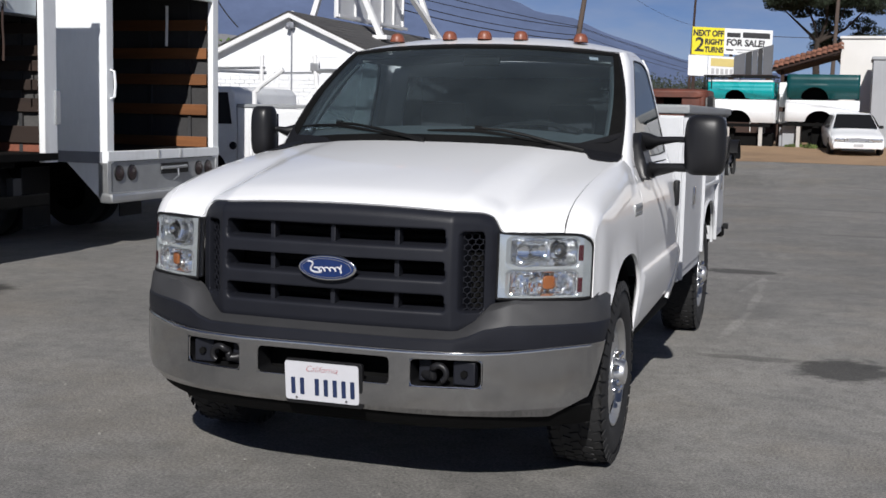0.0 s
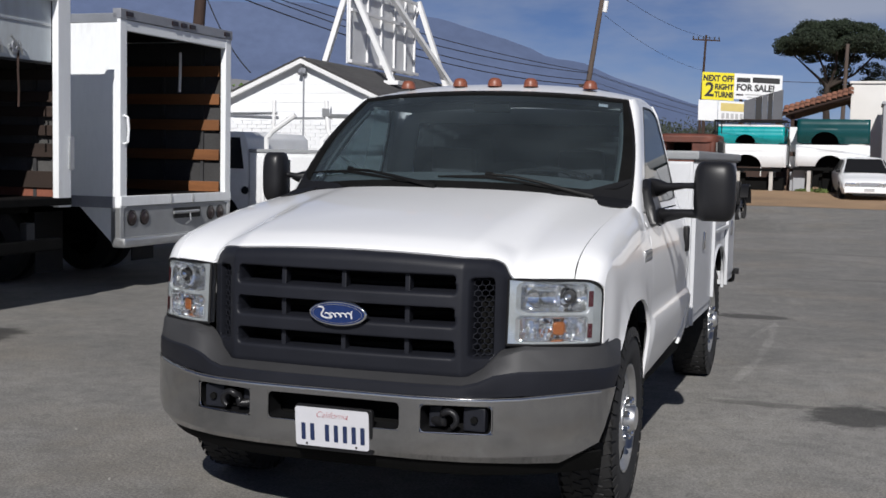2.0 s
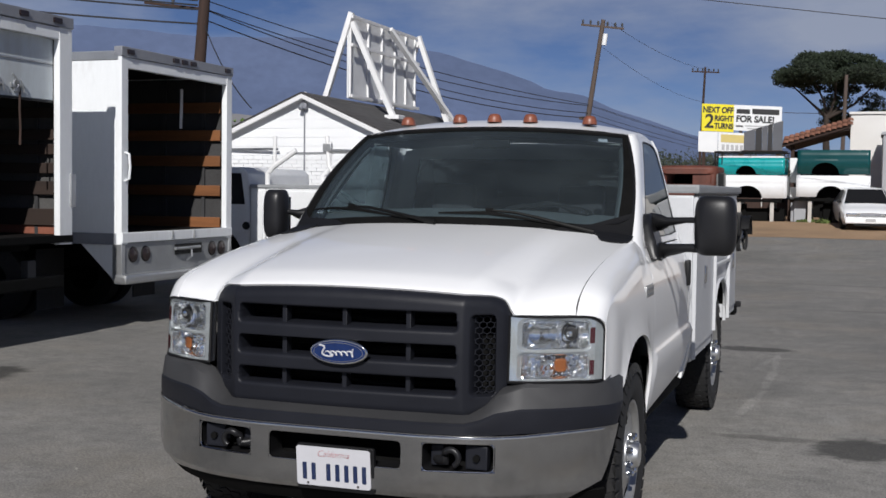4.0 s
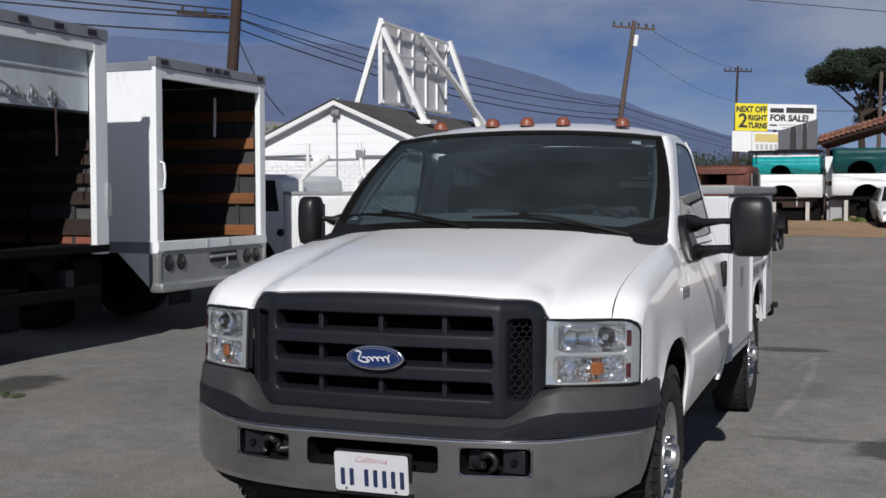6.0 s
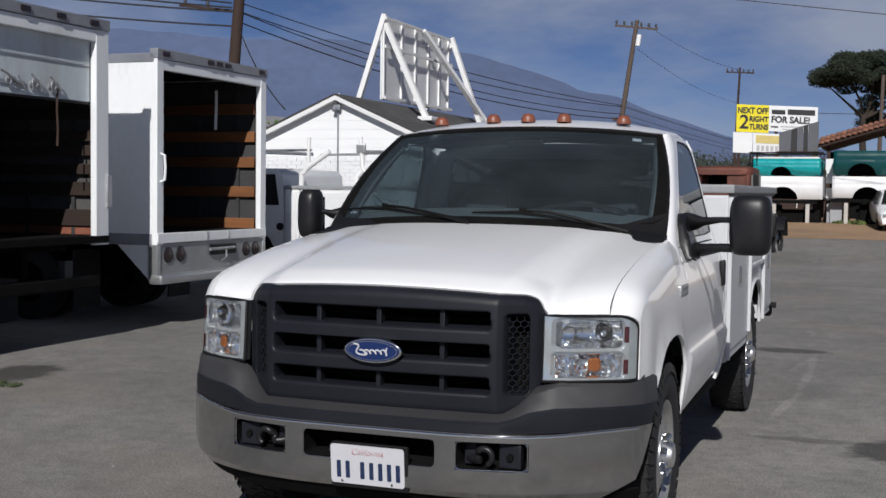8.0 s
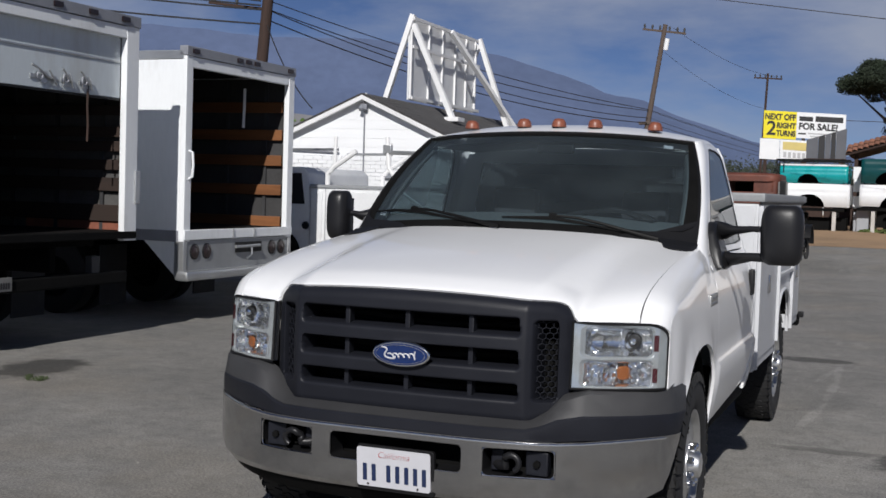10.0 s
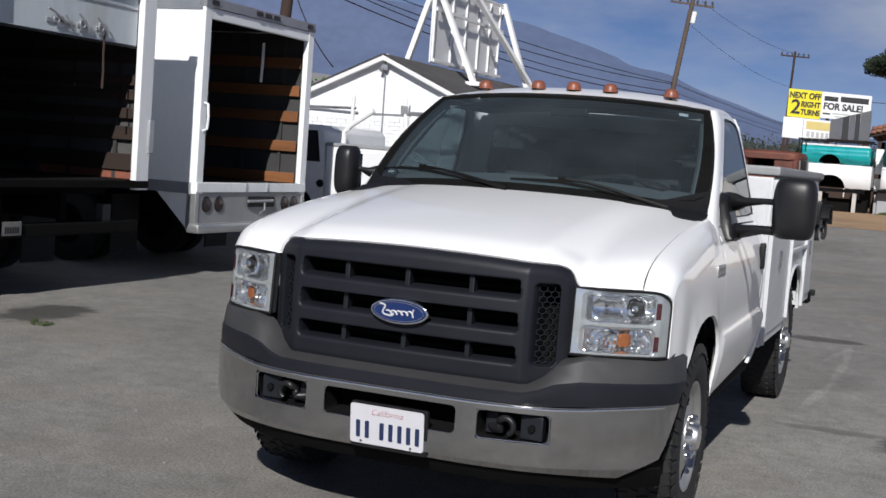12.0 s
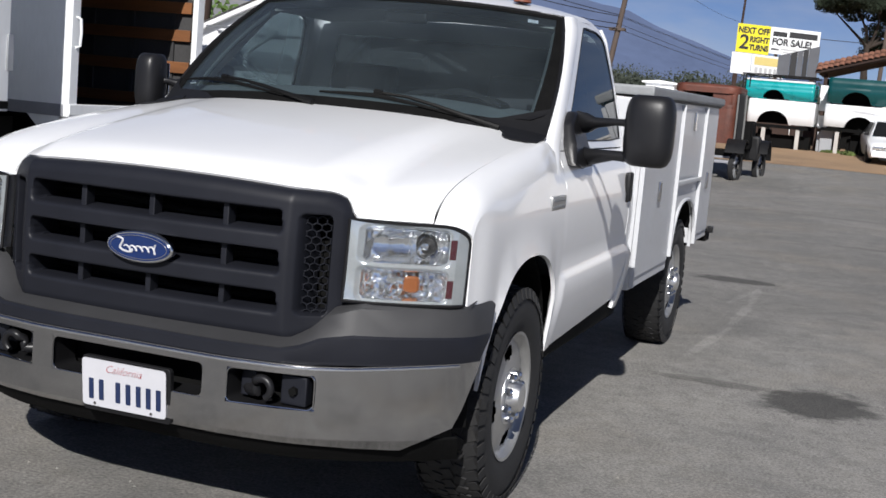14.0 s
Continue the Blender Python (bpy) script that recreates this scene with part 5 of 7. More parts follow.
        part("latch_bar", bar([(X + .02, ya + 1.02, z0 - .10), (X + .03, ya + 1.2, z0 - .10), (X + .03, yb - .8, z0 - .095)], .018, 8), ALU, latch)
        part("latch_lever", bar([(X + .03, ya + 1.35, z0 - .10), (X + .05, ya + 1.33, z0 - .20), (X + .04, ya + 1.24, z0 - .24)], .010, 6), ALU, latch)
        # slanted apron under the side panel
        out = [(X - .02, z0 + .02), (X - .02, z0 - .36), (X - .10, z0 - .40), (X - .55, z0 + .02)]
        part("side_apron", plateau(out, .03, lambda u, v, w: Vector((u, ya + .004 + w, v))), BOX_WHITE, t)
        h = [(X + .004, ya + .06, deck + .55), (X + .05, ya + .06, deck + .57), (X + .06, ya + .06, deck + .70), (X + .05, ya + .06, deck + .83), (X + .004, ya + .06, deck + .85)]
        part("grab_handle", bar(h, .014, 8), BOX_WHITE, t, "white grab handle")
        for y in (ya + .95, ya + 1.42):
            part("sill_bracket", boxes(((X + .006, y, z0 + .01), (X + .022, y + .03, deck)), bevel=.003), ALU, t)
    # inside ribs and lashing slats
    for y, d in ((ya + th + .012, 1), (yb - th - .012, -1)):
        for k in range(9):
            x = X - .35 - .55 * k
            if x > X - length + .2:
                part("wall_rib", boxes(((x - .02, y, deck), (x + .02, y + d * .03, z1 - .15)), bevel=.004), RIB, t)
        for k, (z, h) in enumerate(slats):
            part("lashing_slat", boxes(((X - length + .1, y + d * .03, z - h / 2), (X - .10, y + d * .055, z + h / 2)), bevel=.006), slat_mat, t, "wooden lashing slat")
    # chassis
    for y in ((ya + yb) / 2 - .42, (ya + yb) / 2 + .42):
        part("chassis_rail", boxes(((X - length - 1.5, y - .04, z0 - .32), (X - .35, y + .04, z0 - .08)), bevel=.01), UNDER, t)
    for k in range(6):
        x = X - .5 - .9 * k
        part("cross_bearer", boxes(((x - .04, ya + .05, z0 - .09), (x + .04, yb - .05, z0 - .01)), bevel=.006), UNDER, t)
    for y in (ya + .18, ya + .46, yb - .46, yb - .18):
        plain_wheel(t, (X - 1.75, y, .42), .42, .24, "y")
    for y in (ya + .25, yb - .25):
        plain_wheel(t, (X - length - 1.0, y, .42), .42, .24, "y")
        part("mudflap", boxes(((X - 1.10, y - .24, .14), (X - 1.085, y + .24, z0 - .1)), bevel=.004), RUBBER, t)
    part("axle", bar([(X - 1.75, ya + .2, .42), (X - 1.75, yb - .2, .42)], .07, 8), UNDER, t)
    part("cab", boxes(((X - length - 1.7, ya + .15, .55), (X - length - .12, yb - .15, 2.2)), bevel=.12), PAINT_OLD, t, "white truck cab")
    return t


box_truck("white box truck with open rear and wooden lashing slats inside", -5.50, 6.775, 9.115, .905, 2.972, 1.012, (.115, .125), slats=((1.07, .13), (1.462, .13), (1.826, .13), (2.14, .13), (2.48, .13)), slat_mat=SLAT, lining=LINING_DARK)

lone("hanging_strap", bar([(-6.05, 8.85, 2.70), (-6.05, 8.85, 2.5), (-6.06, 8.85, 2.22)], .018, 6, .4), BOARD_BACK, "pale strap hanging inside the box truck", "strap")
left = box_truck("worn white box truck with half-raised roll door", -5.33, 3.295, 5.70, .96, 3.10, 1.03, (.270, .185), skirt=False, slats=((1.20, .16), (1.48, .13), (1.67, .10), (1.85, .10), (1.99, .10), (2.20, .10)), slat_mat=SLAT_SHADE, lining=LINING_PALE, lamps=(.08, .50, .70, .90))
XD = -5.405
for k, (za, zb) in enumerate(((2.305, 2.650), (2.656, 2.985))):
    part("roll_door_panel", boxes(((XD - .04, 3.57, za), (XD, 5.512, zb)), bevel=.008), DOOR_PALE, left, "scuffed pale grey roll-up door panel")
part("door_bottom_seal", boxes(((XD - .035, 3.57, 2.283), (XD + .004, 5.512, 2.303)), bevel=.004), BLACK, left)
part("door_rib", boxes(((XD + .001, 3.58, 2.644), (XD + .010, 5.50, 2.662)), bevel=.004), ALU, left)
for y, w in ((4.42, .17), (4.72, .07), (4.98, .08)):              # bent latch rods on small plates
    lat = part("door_latch", boxes(((XD + .001, y - w, 2.385), (XD + .012, y + w, 2.425)), ((XD + .001, y - .04, 2.35), (XD + .014, y + .04, 2.455)), bevel=.004), ALU, left, "bent metal door latch")
    part("latch_rod", bar([(XD + .028, y - w, 2.50), (XD + .032, y - w * .5, 2.47), (XD + .030, y + w * .2, 2.405), (XD + .030, y + w, 2.39)], .010, 8), ALU, lat)
    part("latch_ring", bar([(XD + .03, y - w * .4 + .035 * math.cos(q), 2.415 + .035 * math.sin(q)) for q in (2 * math.pi * k / 12 for k in range(13))], .007, 6), ALU_GREY, lat)
    part("latch_lever", bar([(XD + .03, y + w * .3, 2.47), (XD + .045, y + w * .45, 2.42), (XD + .03, y + w * .9, 2.345)], .009, 6), ALU, lat)
part("pull_strap", bar([(XD + .012, 5.02, 2.38), (XD + .015, 5.01, 2.2), (XD + .012, 5.025, 2.02), (XD + .014, 5.015, 1.87)], .010, 6, .4), WOOD_POLE, left, "dark red pull strap")
part("post_lower", boxes(((-5.40, 5.53, .97), (-5.345, 5.69, 1.26)), bevel=.01), BLACK, left)
part("post_bracket", boxes(((-5.332, 5.66, 1.30), (-5.31, 5.73, 1.62)), bevel=.006), ALU, left)
part("kick_board", boxes(((-6.6, 5.612, 1.035), (-5.40, 5.632, 1.27)), bevel=.004), RED_BROWN, left, "red-brown kick board")
part("rear_underride", boxes(((-5.55, 3.5, .52), (-5.42, 5.7, .64)), bevel=.02), UNDER, left)
part("frame_bracket", boxes(((-5.52, 5.18, .62), (-5.44, 5.30, .80)), bevel=.01), RIB, left)
# plate colour is lowered to stand in for the neighbouring truck's shade
tp = part("number_plate", boxes(((-5.41, 3.84, .545), (-5.402, 4.07, .665)), bevel=.003), DIM_GREY, left, "shade-dimmed number plate with dark bars")
for k in range(6):
    part("plate_bar", boxes(((-5.402, 3.870 + .030 * k, .565), (-5.399, 3.890 + .030 * k, .62)), bevel=.001), INK, tp)

far_left = box_truck("white box truck with closed panelled rear door", -5.33, .85, 3.25, .92, 3.15, 1.0, (.06, .09), skirt=False)
for za, zb in ((.965, 1.346), (1.350, 1.716), (1.720, 2.086), (2.094, 2.446), (2.450, 2.816), (2.820, 3.02)):
    part("roll_door_panel", boxes(((-5.43, .92, za), (-5.40, 3.170, zb)), bevel=.006), DOOR_GREY, far_left, "dull grey roll-up door panel")
part("lift_rail", boxes(((-5.335, 3.015, .95), (-5.243, 3.190, 2.49)), bevel=.006), BLACK, far_left, "black tail lift rail")

# ---- parked utility truck with ladder rack, side on ----
def parked_utility():
    t = thing("utility_truck", (-6.0, 11.2, 0), "white utility truck with steel lockers and ladder rack", "truck")
    Y = 10.40
    prof = [(-8.9, .55), (-8.95, 1.10), (-8.0, 1.16), (-7.55, 1.25), (-7.0, 1.72), (-6.85, 1.78), (-6.05, 1.78), (-5.97, 1.70), (-5.945, 1.2), (-5.945, .55)]
    part("cab_body", plateau(prof, 1.9, lambda u, v, w: Vector((u, Y + .02 + w, v)), bevel=.03), PAINT_OLD, t, "white truck cab")
    part("side_window", plateau([(-7.42, 1.28), (-6.95, 1.70), (-6.08, 1.70), (-6.02, 1.28)], .01, lambda u, v, w: Vector((u, Y + .012 + w, v))), BLACK, t, "dark side window")
    part("fuel_cap", lathe(bmesh.new(), [(0, .055), (-.02, .05), (-.022, .001)], (-6.0, Y + .02, .99), "y", 18), BLACK, t, "black round fuel cap")
    part("wheel_opening", lathe(bmesh.new(), [(0, .47), (-.012, .46), (-.012, .001)], (-6.52, Y + .022, .52), "y", 28), UNDER, t)
    for x in (-8.2, -6.52, -4.1):
        plain_wheel(t, (x, Y + .12, .40), .40, .23, "y")
    for a, b, zb in ((-5.92, -5.70, .70), (-5.69, -4.75, .70), (-4.74, -3.6, 1.02), (-3.59, -2.7, .70)):
        lk = part("locker", boxes(((a, Y, zb), (b, Y + .42, 1.50)), bevel=.01), PAINT_OLD, t, "white steel locker")
        part("locker_door", boxes(((a + .04, Y - .015, zb + .05), (b - .04, Y + .002, 1.46)), bevel=.006), PAINT_OLD, lk)
    part("far_locker", boxes(((-5.92, Y + 1.5, .70), (-2.7, Y + 1.9, 1.50)), bevel=.01), PAINT_OLD, t)
    part("bed_floor", boxes(((-5.92, Y + .42, .78), (-2.7, Y + 1.5, .86)), bevel=.01), UNDER, t)
    part("locker_lid", boxes(((-5.93, Y - .02, 1.505), (-2.68, Y + .44, 1.55)), bevel=.01), GREY_LID, t)
    rack = thing("ladder_rack", (-5.3, Y + .9, 1.5), "", "")
    rack.parent, rack.matrix_parent_inverse = t, world_of(t).inverted()
    for y in (Y + .06, Y + 1.84):
        part("rack_post", bar([(-5.70, y, 1.40), (-5.70, y, 1.70), (-5.60, y, 1.80), (-5.28, y, 2.01)], .035, 8), WHITE_POST, rack, "white bent rack post")
        part("rack_upright", bar([(-5.66, y, 1.72), (-5.60, y, 1.80), (-5.59, y, 2.20)], .028, 8), WHITE_POST, rack)
        part("rack_upright", bar([(-4.55, y, 1.46), (-4.70, y, 1.66), (-4.80, y, 1.80), (-4.83, y, 2.20)], .030, 8), WHITE_POST, rack)
        part("rack_rail", bar([(-6.3, y, 2.02), (-5.55, y, 2.03)], .018, 6), ALU, rack)
        part("rack_rail", bar([(-4.86, y, 2.00), (-3.0, y, 1.98)], .03, 6), ALU, rack)
        part("rack_bracket", boxes(((-4.88, y - .03, 1.99), (-4.76, y + .03, 2.10)), bevel=.01), ALU, rack)
    return t


parked_utility()

# ---- small white house with a sign frame on its ridge ----
RISE = .44
AX, AZ, HY, HALF = -9.75, 3.58, 20.0, 3.3


def roof_z(x):
    return AZ - RISE * abs(x - AX)


house = thing("house", (AX, HY + 7, 0), "small white gabled house with dark shingle roof", "house")
wall = part("wall", boxes(((AX - HALF, HY + .03, 0), (AX - HALF + .15, HY + 14, roof_z(AX - HALF) - .1)), ((AX + HALF - .15, HY + .03, 0), (AX + HALF, HY + 14, roof_z(AX + HALF) - .1)), bevel=.005), SIDING, house, "white painted wall")
gable = [(AX - HALF, 0), (AX + HALF, 0), (AX + HALF, roof_z(AX + HALF) - .08), (AX, AZ - .06), (AX - HALF, roof_z(AX - HALF) - .08)]
part("gable_wall", plateau(gable, .12, lambda u, v, w: Vector((u, HY + .03 + w, v))), SIDING, house)
part("back_wall", plateau(gable, .12, lambda u, v, w: Vector((u, HY + 13.85 + w, v))), SIDING, house)
# roof slabs with courses of shingles
for s in (1, -1):
    over = HALF + .35
    slab = sheet([[Vector((AX + s * d, y, AZ - RISE * d + .02)) for y in (HY - .17, HY + 14.2)] for d in (0, over)], flip=s > 0)
    roof = part("roof", slab, SHINGLE, house, "dark grey shingle roof", solid=.07)
    for k in range(19):
        d0, d1 = over - .19 * k, over - .19 * (k + 1) - .02
        if d1 < 0:
            break
        part("shingle_course", sheet([[Vector((AX + s * d, y, AZ - RISE * d + .028 + h)) for y in [HY - .18 + 1.44 * j for j in range(11)]] for d, h in ((d0, .007), (max(0, d1), .003))], flip=s < 0), SHINGLE, roof, solid=.012)
    part("barge_board", sheet([[Vector((AX + s * d, y, AZ - RISE * d + h)) for y, h in ((HY - .155, -.02), (HY - .155, -.095), (HY - .13, -.095))] for d in (0, over)], flip=s > 0), WHITE_POST, house, "white barge board", solid=.03)
    part("soffit", sheet([[Vector((AX + s * d, y, AZ - RISE * d - .075)) for y in (HY - .13, HY + .03)] for d in (0, over)]), WHITE_POST, house)
z = 2.22
while z < AZ - .1:                                             # lap boards on the gable
    h = .198
    half0, half1 = min(HALF, (AZ - .06 - z) / RISE), min(HALF, max(.01, (AZ - .06 - z - h) / RISE))
    rows = [[Vector((AX - half0, HY + .0175, z)), Vector((AX + half0, HY + .0175, z))], [Vector((AX - half1, HY + .022, z + h)), Vector((AX + half1, HY + .022, z + h))]]
    part("siding_board", sheet(rows, flip=False), SIDING, house, solid=.016)
    z += .20
blocks, course, rb = bmesh.new(), 0, random.Random(41)            # painted brick below the boards
while course * .085 < 2.20:
    x = AX - HALF + (.12 if course % 2 else 0)
    while x < AX + HALF - .05:
        w = min(.238, AX + HALF - x)
        out_ = rb.uniform(-.004, .006)
        box(blocks, (x, HY + .008 - out_, course * .085 + .004), (x + w - .010, HY + .05, course * .085 + .080))
        x += .24
    course += 1
tagged(part("painted_brick", blocks, SIDING, house, "white painted brick"), kind="stuff")
lampbox = part("flood_lamp", boxes(((AX - .08, HY - .12, AZ - .34), (AX + .09, HY - .02, AZ - .22)), bevel=.02), ALU_GREY, house, "grey flood lamp under the gable")
part("lamp_head", bar([(AX - .02, HY - .13, AZ - .30), (AX - .04, HY - .18, AZ - .34)], .045, 10), ALU_GREY, lampbox)
part("lamp_arm", bar([(AX, HY - .1, AZ - .22), (AX, HY - .02, AZ - .15)], .02, 6), ALU_GREY, lampbox)
part("conduit", bar([(AX - .0, HY - .015, AZ - .36), (AX + .01, HY - .015, .2)], .018, 6), ALU_GREY, house, "thin grey conduit")
part("meter_box", boxes(((AX + .55, HY - .08, 1.75), (AX + .70, HY + .0, 1.90)), bevel=.01), ALU_GREY, house)
part("wall_pipe", bar([(AX - 2.2, HY - .03, 2.35), (AX - .6, HY - .03, 2.30)], .02, 6), ALU_GREY, house)
part("wall_pipe", bar([(AX - HALF, HY - .03, 1.15), (AX + HALF, HY - .03, 1.12)], .02, 6), ALU_GREY, house)

frame_ = thing("billboard", (-9.9, 25, 3.6), "back of a billboard braced with white timbers on the house roof", "billboard")
BXX = -9.92
part("panel", plateau([(22.45, 3.70), (26.95, 3.70), (26.95, 5.66), (22.45, 5.66)], .04, lambda u, v, w: Vector((BXX - w, u, v))), BOARD_BACK, frame_, "grey back of a sign panel")
for y in (22.50, 23.6, 24.5, 25.4, 26.2, 26.90):
    part("batten", boxes(((BXX + .002, y - .028, 3.72), (BXX + .05, y + .028, 5.68)), bevel=.006), WHITE_POST, frame_, "white upright batten")
for zz_ in (3.74, 4.95, 5.62):
    part("rail", boxes(((BXX + .092, 22.4, zz_ - .035), (BXX + .13, 27.0, zz_ + .045)), bevel=.006), WHITE_POST, frame_)
for a, b in (((-9.85, 22.45, 5.72), (-10.62, 22.35, 3.22)), ((-9.85, 22.5, 5.50), (-8.80, 22.66, 3.17)), ((-9.80, 26.9, 5.70), (-9.0, 27.2, 3.24)), ((-9.80, 24.8, 5.62), (-8.85, 27.7, 3.17)), ((-9.95, 27.3, 5.6), (-11.0, 27.3, 3.05))):
    part("brace", bar([a, b], .085, 4), WHITE_POST, frame_, "white timber brace")
for y in (22.66, 27.3):
    part("foot_plate", boxes(((-8.98, y - .22, roof_z(-8.8) + .03), (-8.62, y + .22, roof_z(-8.8) + .13)), bevel=.01), WHITE_POST, frame_)

frame_.matrix_basis = Matrix.Translation((.13, 0, -.03)) @ frame_.matrix_basis

# ---- poles and cables ----
def pole(label, foot, top, r, material, arms, name="utility_pole", pins=(.04, .22, .4, .62, .8, .96), thick=.07):
    t = thing(name, foot, label, "utility pole", "utility poles")
    part("pole", bar([foot, Vector(foot).lerp(Vector(top), .5), top], (r, r * .9, r * .75), 12), material, t)
    for a, b in arms:
        arm = part("crossarm", bar([a, b], thick, 4), material, t)
        for k in pins:
            p = Vector(a).lerp(Vector(b), k)
            part("insulator", bar([p + Vector((0, 0, .04)), p + Vector((0, 0, .15)), p + Vector((0, 0, .22))], (.03, .05, .03), 8), RIB, arm)
    return t


pole("dark brown wooden utility pole behind the box trucks", (-16.35, 26, 0), (-15.55, 26, 9.4), .19, WOOD_POLE, [((-17.6, 25.8, 6.72), (-15.9, 26.05, 6.52)), ((-17.4, 25.8, 8.9), (-14.0, 26.1, 8.8))], pins=(.1, .5), thick=.05)
p1 = pole("tall wooden utility pole with crossarm", (-9.45, 45, .6), (-8.33, 45, 8.55), .12, WOOD_POLE_PALE, [((-9.25, 45, 8.38), (-7.48, 45, 8.16))], thick=.055)
part("transformer_can", bar([(-8.26, 44.85, 7.5), (-8.20, 44.85, 7.95)], .10, 12), BOX_WHITE, p1, "pale grey pole box")
part("pole_band", boxes(((-9.25, 44.85, 4.48), (-8.6, 45.15, 4.60)), bevel=.02), WOOD_POLE_PALE, p1)
pole("distant dark utility pole with crossarm", (-7.55, 70, .6), (-7.24, 70, 9.1), .085, WOOD_POLE, [((-8.05, 70, 8.85), (-6.4, 70, 8.75))], thick=.055)


def cable(a, b, sag, r=.018, name="cable"):
    a, b = Vector(a), Vector(b)
    pts = [a.lerp(b, k / 20) - Vector((0, 0, sag * 4 * (k / 20) * (1 - k / 20))) for k in range(21)]
    return lone(name, bar(pts, r, 5), CABLE, "black overhead cable between poles", "cable", "overhead cables")


for za, zb, sag, r in ((6.75, 5.10, .30, .015), (6.50, 5.05, .42, .016), (6.48, 4.75, .55, .016), (6.20, 4.55, .55, .019)):
    cable((-15.75, 26, za), (-8.85, 45, zb), sag, r)
    cable((-8.85, 45, zb), (-1.5, 120, zb - .3), .6, r * .6)
for za, dz in ((6.75, .9), (6.62, .45), (6.5, .2), (6.1, .1)):
    cable((-16.0, 26, za), (-30, 14, za + 1.2 + dz), .35, .026)
cable((-15.8, 26, 6.1), (-11.6, 21.0, 3.35), .25, .016)
cable((-8.3, 45, 7.4), (-7.3, 70, 7.0), .35, .008)
cable((-8.0, 45, 8.4), (-6.8, 70, 8.9), .35, .009)
cable((-7.0, 70, 6.6), (14, 75, 7.2), .5, .02)
cable((-3.9, 30, 7.08), (5.5, 30, 5.75), .02, .012)

# ---- roadside sign ----
sign = thing("roadside_sign", (-3.3, 51, .62), "yellow and white roadside sale sign on posts", "sign")
for x in (-4.9, -3.3, -1.7):
    part("sign_post", boxes(((x - .07, 51.06, .62), (x + .07, 51.20, 5.3)), bevel=.01), WOOD_POLE, sign)
TILT = -.052


def sg(u, v):
    """A point on the sign's face: u to the right from its upper left, v down."""
    return Vector((-5.01 + u, 51.0, 5.53 - v + TILT * u))


def board_of(name, u0, u1, v0, v1, material, y=0.0, label="", parent=sign):
    return part(name, plateau([(u0, v0), (u1, v0), (u1, v1), (u0, v1)], .05, lambda a, b, w: sg(a, b) + Vector((0, y + w, 0))), material, parent, label)


yellow = board_of("yellow_board", 0, 1.405, 0, 1.22, SIGN_YELLOW, 0, "yellow board with black lettering")
white = board_of("white_board", 1.41, 3.47, 0, 1.13, SIGN_WHITE, 0, "white board with black lettering")


def sign_words(text, u, v, size, material, parent, stretch=1.0):
    m = Matrix.Translation(sg(u, v) + Vector((0, -.006, 0))) @ Matrix.Rotation(-TILT, 4, "Y") @ Matrix.Rotation(radians(90), 4, "X")
    return words(text, size, material, parent, m, "lettering", .004, stretch, 0.0, .016)


sign_words("NEXT OFF", .71, .27, .36, INK, yellow, .80)
sign_words("2", .34, .80, .86, INK, yellow, 1.0)
sign_words("RIGHT", .97, .64, .33, INK, yellow, .85)
sign_words("TURNS", .97, .98, .33, INK, yellow, .78)
sign_words("FOR SALE!", 2.33, .62, .39, INK, white, .93)
for u0, u1, v0, v1, mt in ((1.52, 2.10, .18, .38, INK), (2.20, 3.36, .14, .38, INK), (1.5, 1.82, .90, .97, INK), (1.9, 2.9, .88, .94, INK_PALE), (2.0, 2.8, 1.0, 1.05, INK_PALE)):
    board_of("plain_bar", u0, u1, v0, v1, mt, -.004, "", white)
board_of("small_white_board", -.13, .72, 1.24, 2.15, SIGN_WHITE, .02, "blank white board")
lower = board_of("lower_board", .74, 2.12, 1.24, 2.15, SIGN_WHITE, .03, "faded white board with tan panel")
board_of("tan_panel", .86, 2.06, 1.33, 1.68, SIGN_TAN, .018, "", lower)
for k in range(6):
    board_of("plain_bar", .90 + .2 * k, 1.03 + .2 * k, 1.78, 2.02, INK_PALE, .020, "", lower)

PANEL_GREY = surf("dark_grey_panel", (0.10, 0.105, 0.12), 0.6, 0, 0.12, 2, 40, 0.1, 0.002)
for u0, u1, mt in ((-2.92, -2.45, PANEL_GREY), (-2.44, -2.18, INK), (-2.17, -1.95, PANEL_GREY), (-1.94, -1.75, INK), (-1.74, -1.33, PANEL_GREY)):
    k0, k1 = (u0 + 2.92) / 1.6, (u1 + 2.92) / 1.6
    bm = plateau([(u0, 3.35), (u1, 3.35), (u1, 4.12 + .48 * k1), (u0, 4.12 + .48 * k0)], .05, lambda u, v, w: Vector((u, 48.5 + w, v)))
    lone("leaning_panel", bm, mt, "grey panel propped up behind the truck beds", "panel", "propped panels")
lone("panel_trestle", boxes(((-3.0, 48.4, .62), (-2.9, 48.7, 3.35)), ((-1.5, 48.4, .62), (-1.4, 48.7, 3.35)), ((-3.0, 48.4, 3.25), (-1.3, 48.7, 3.345)), bevel=.01), WOOD_POLE, "dark timber trestle under propped panels", "trestle")


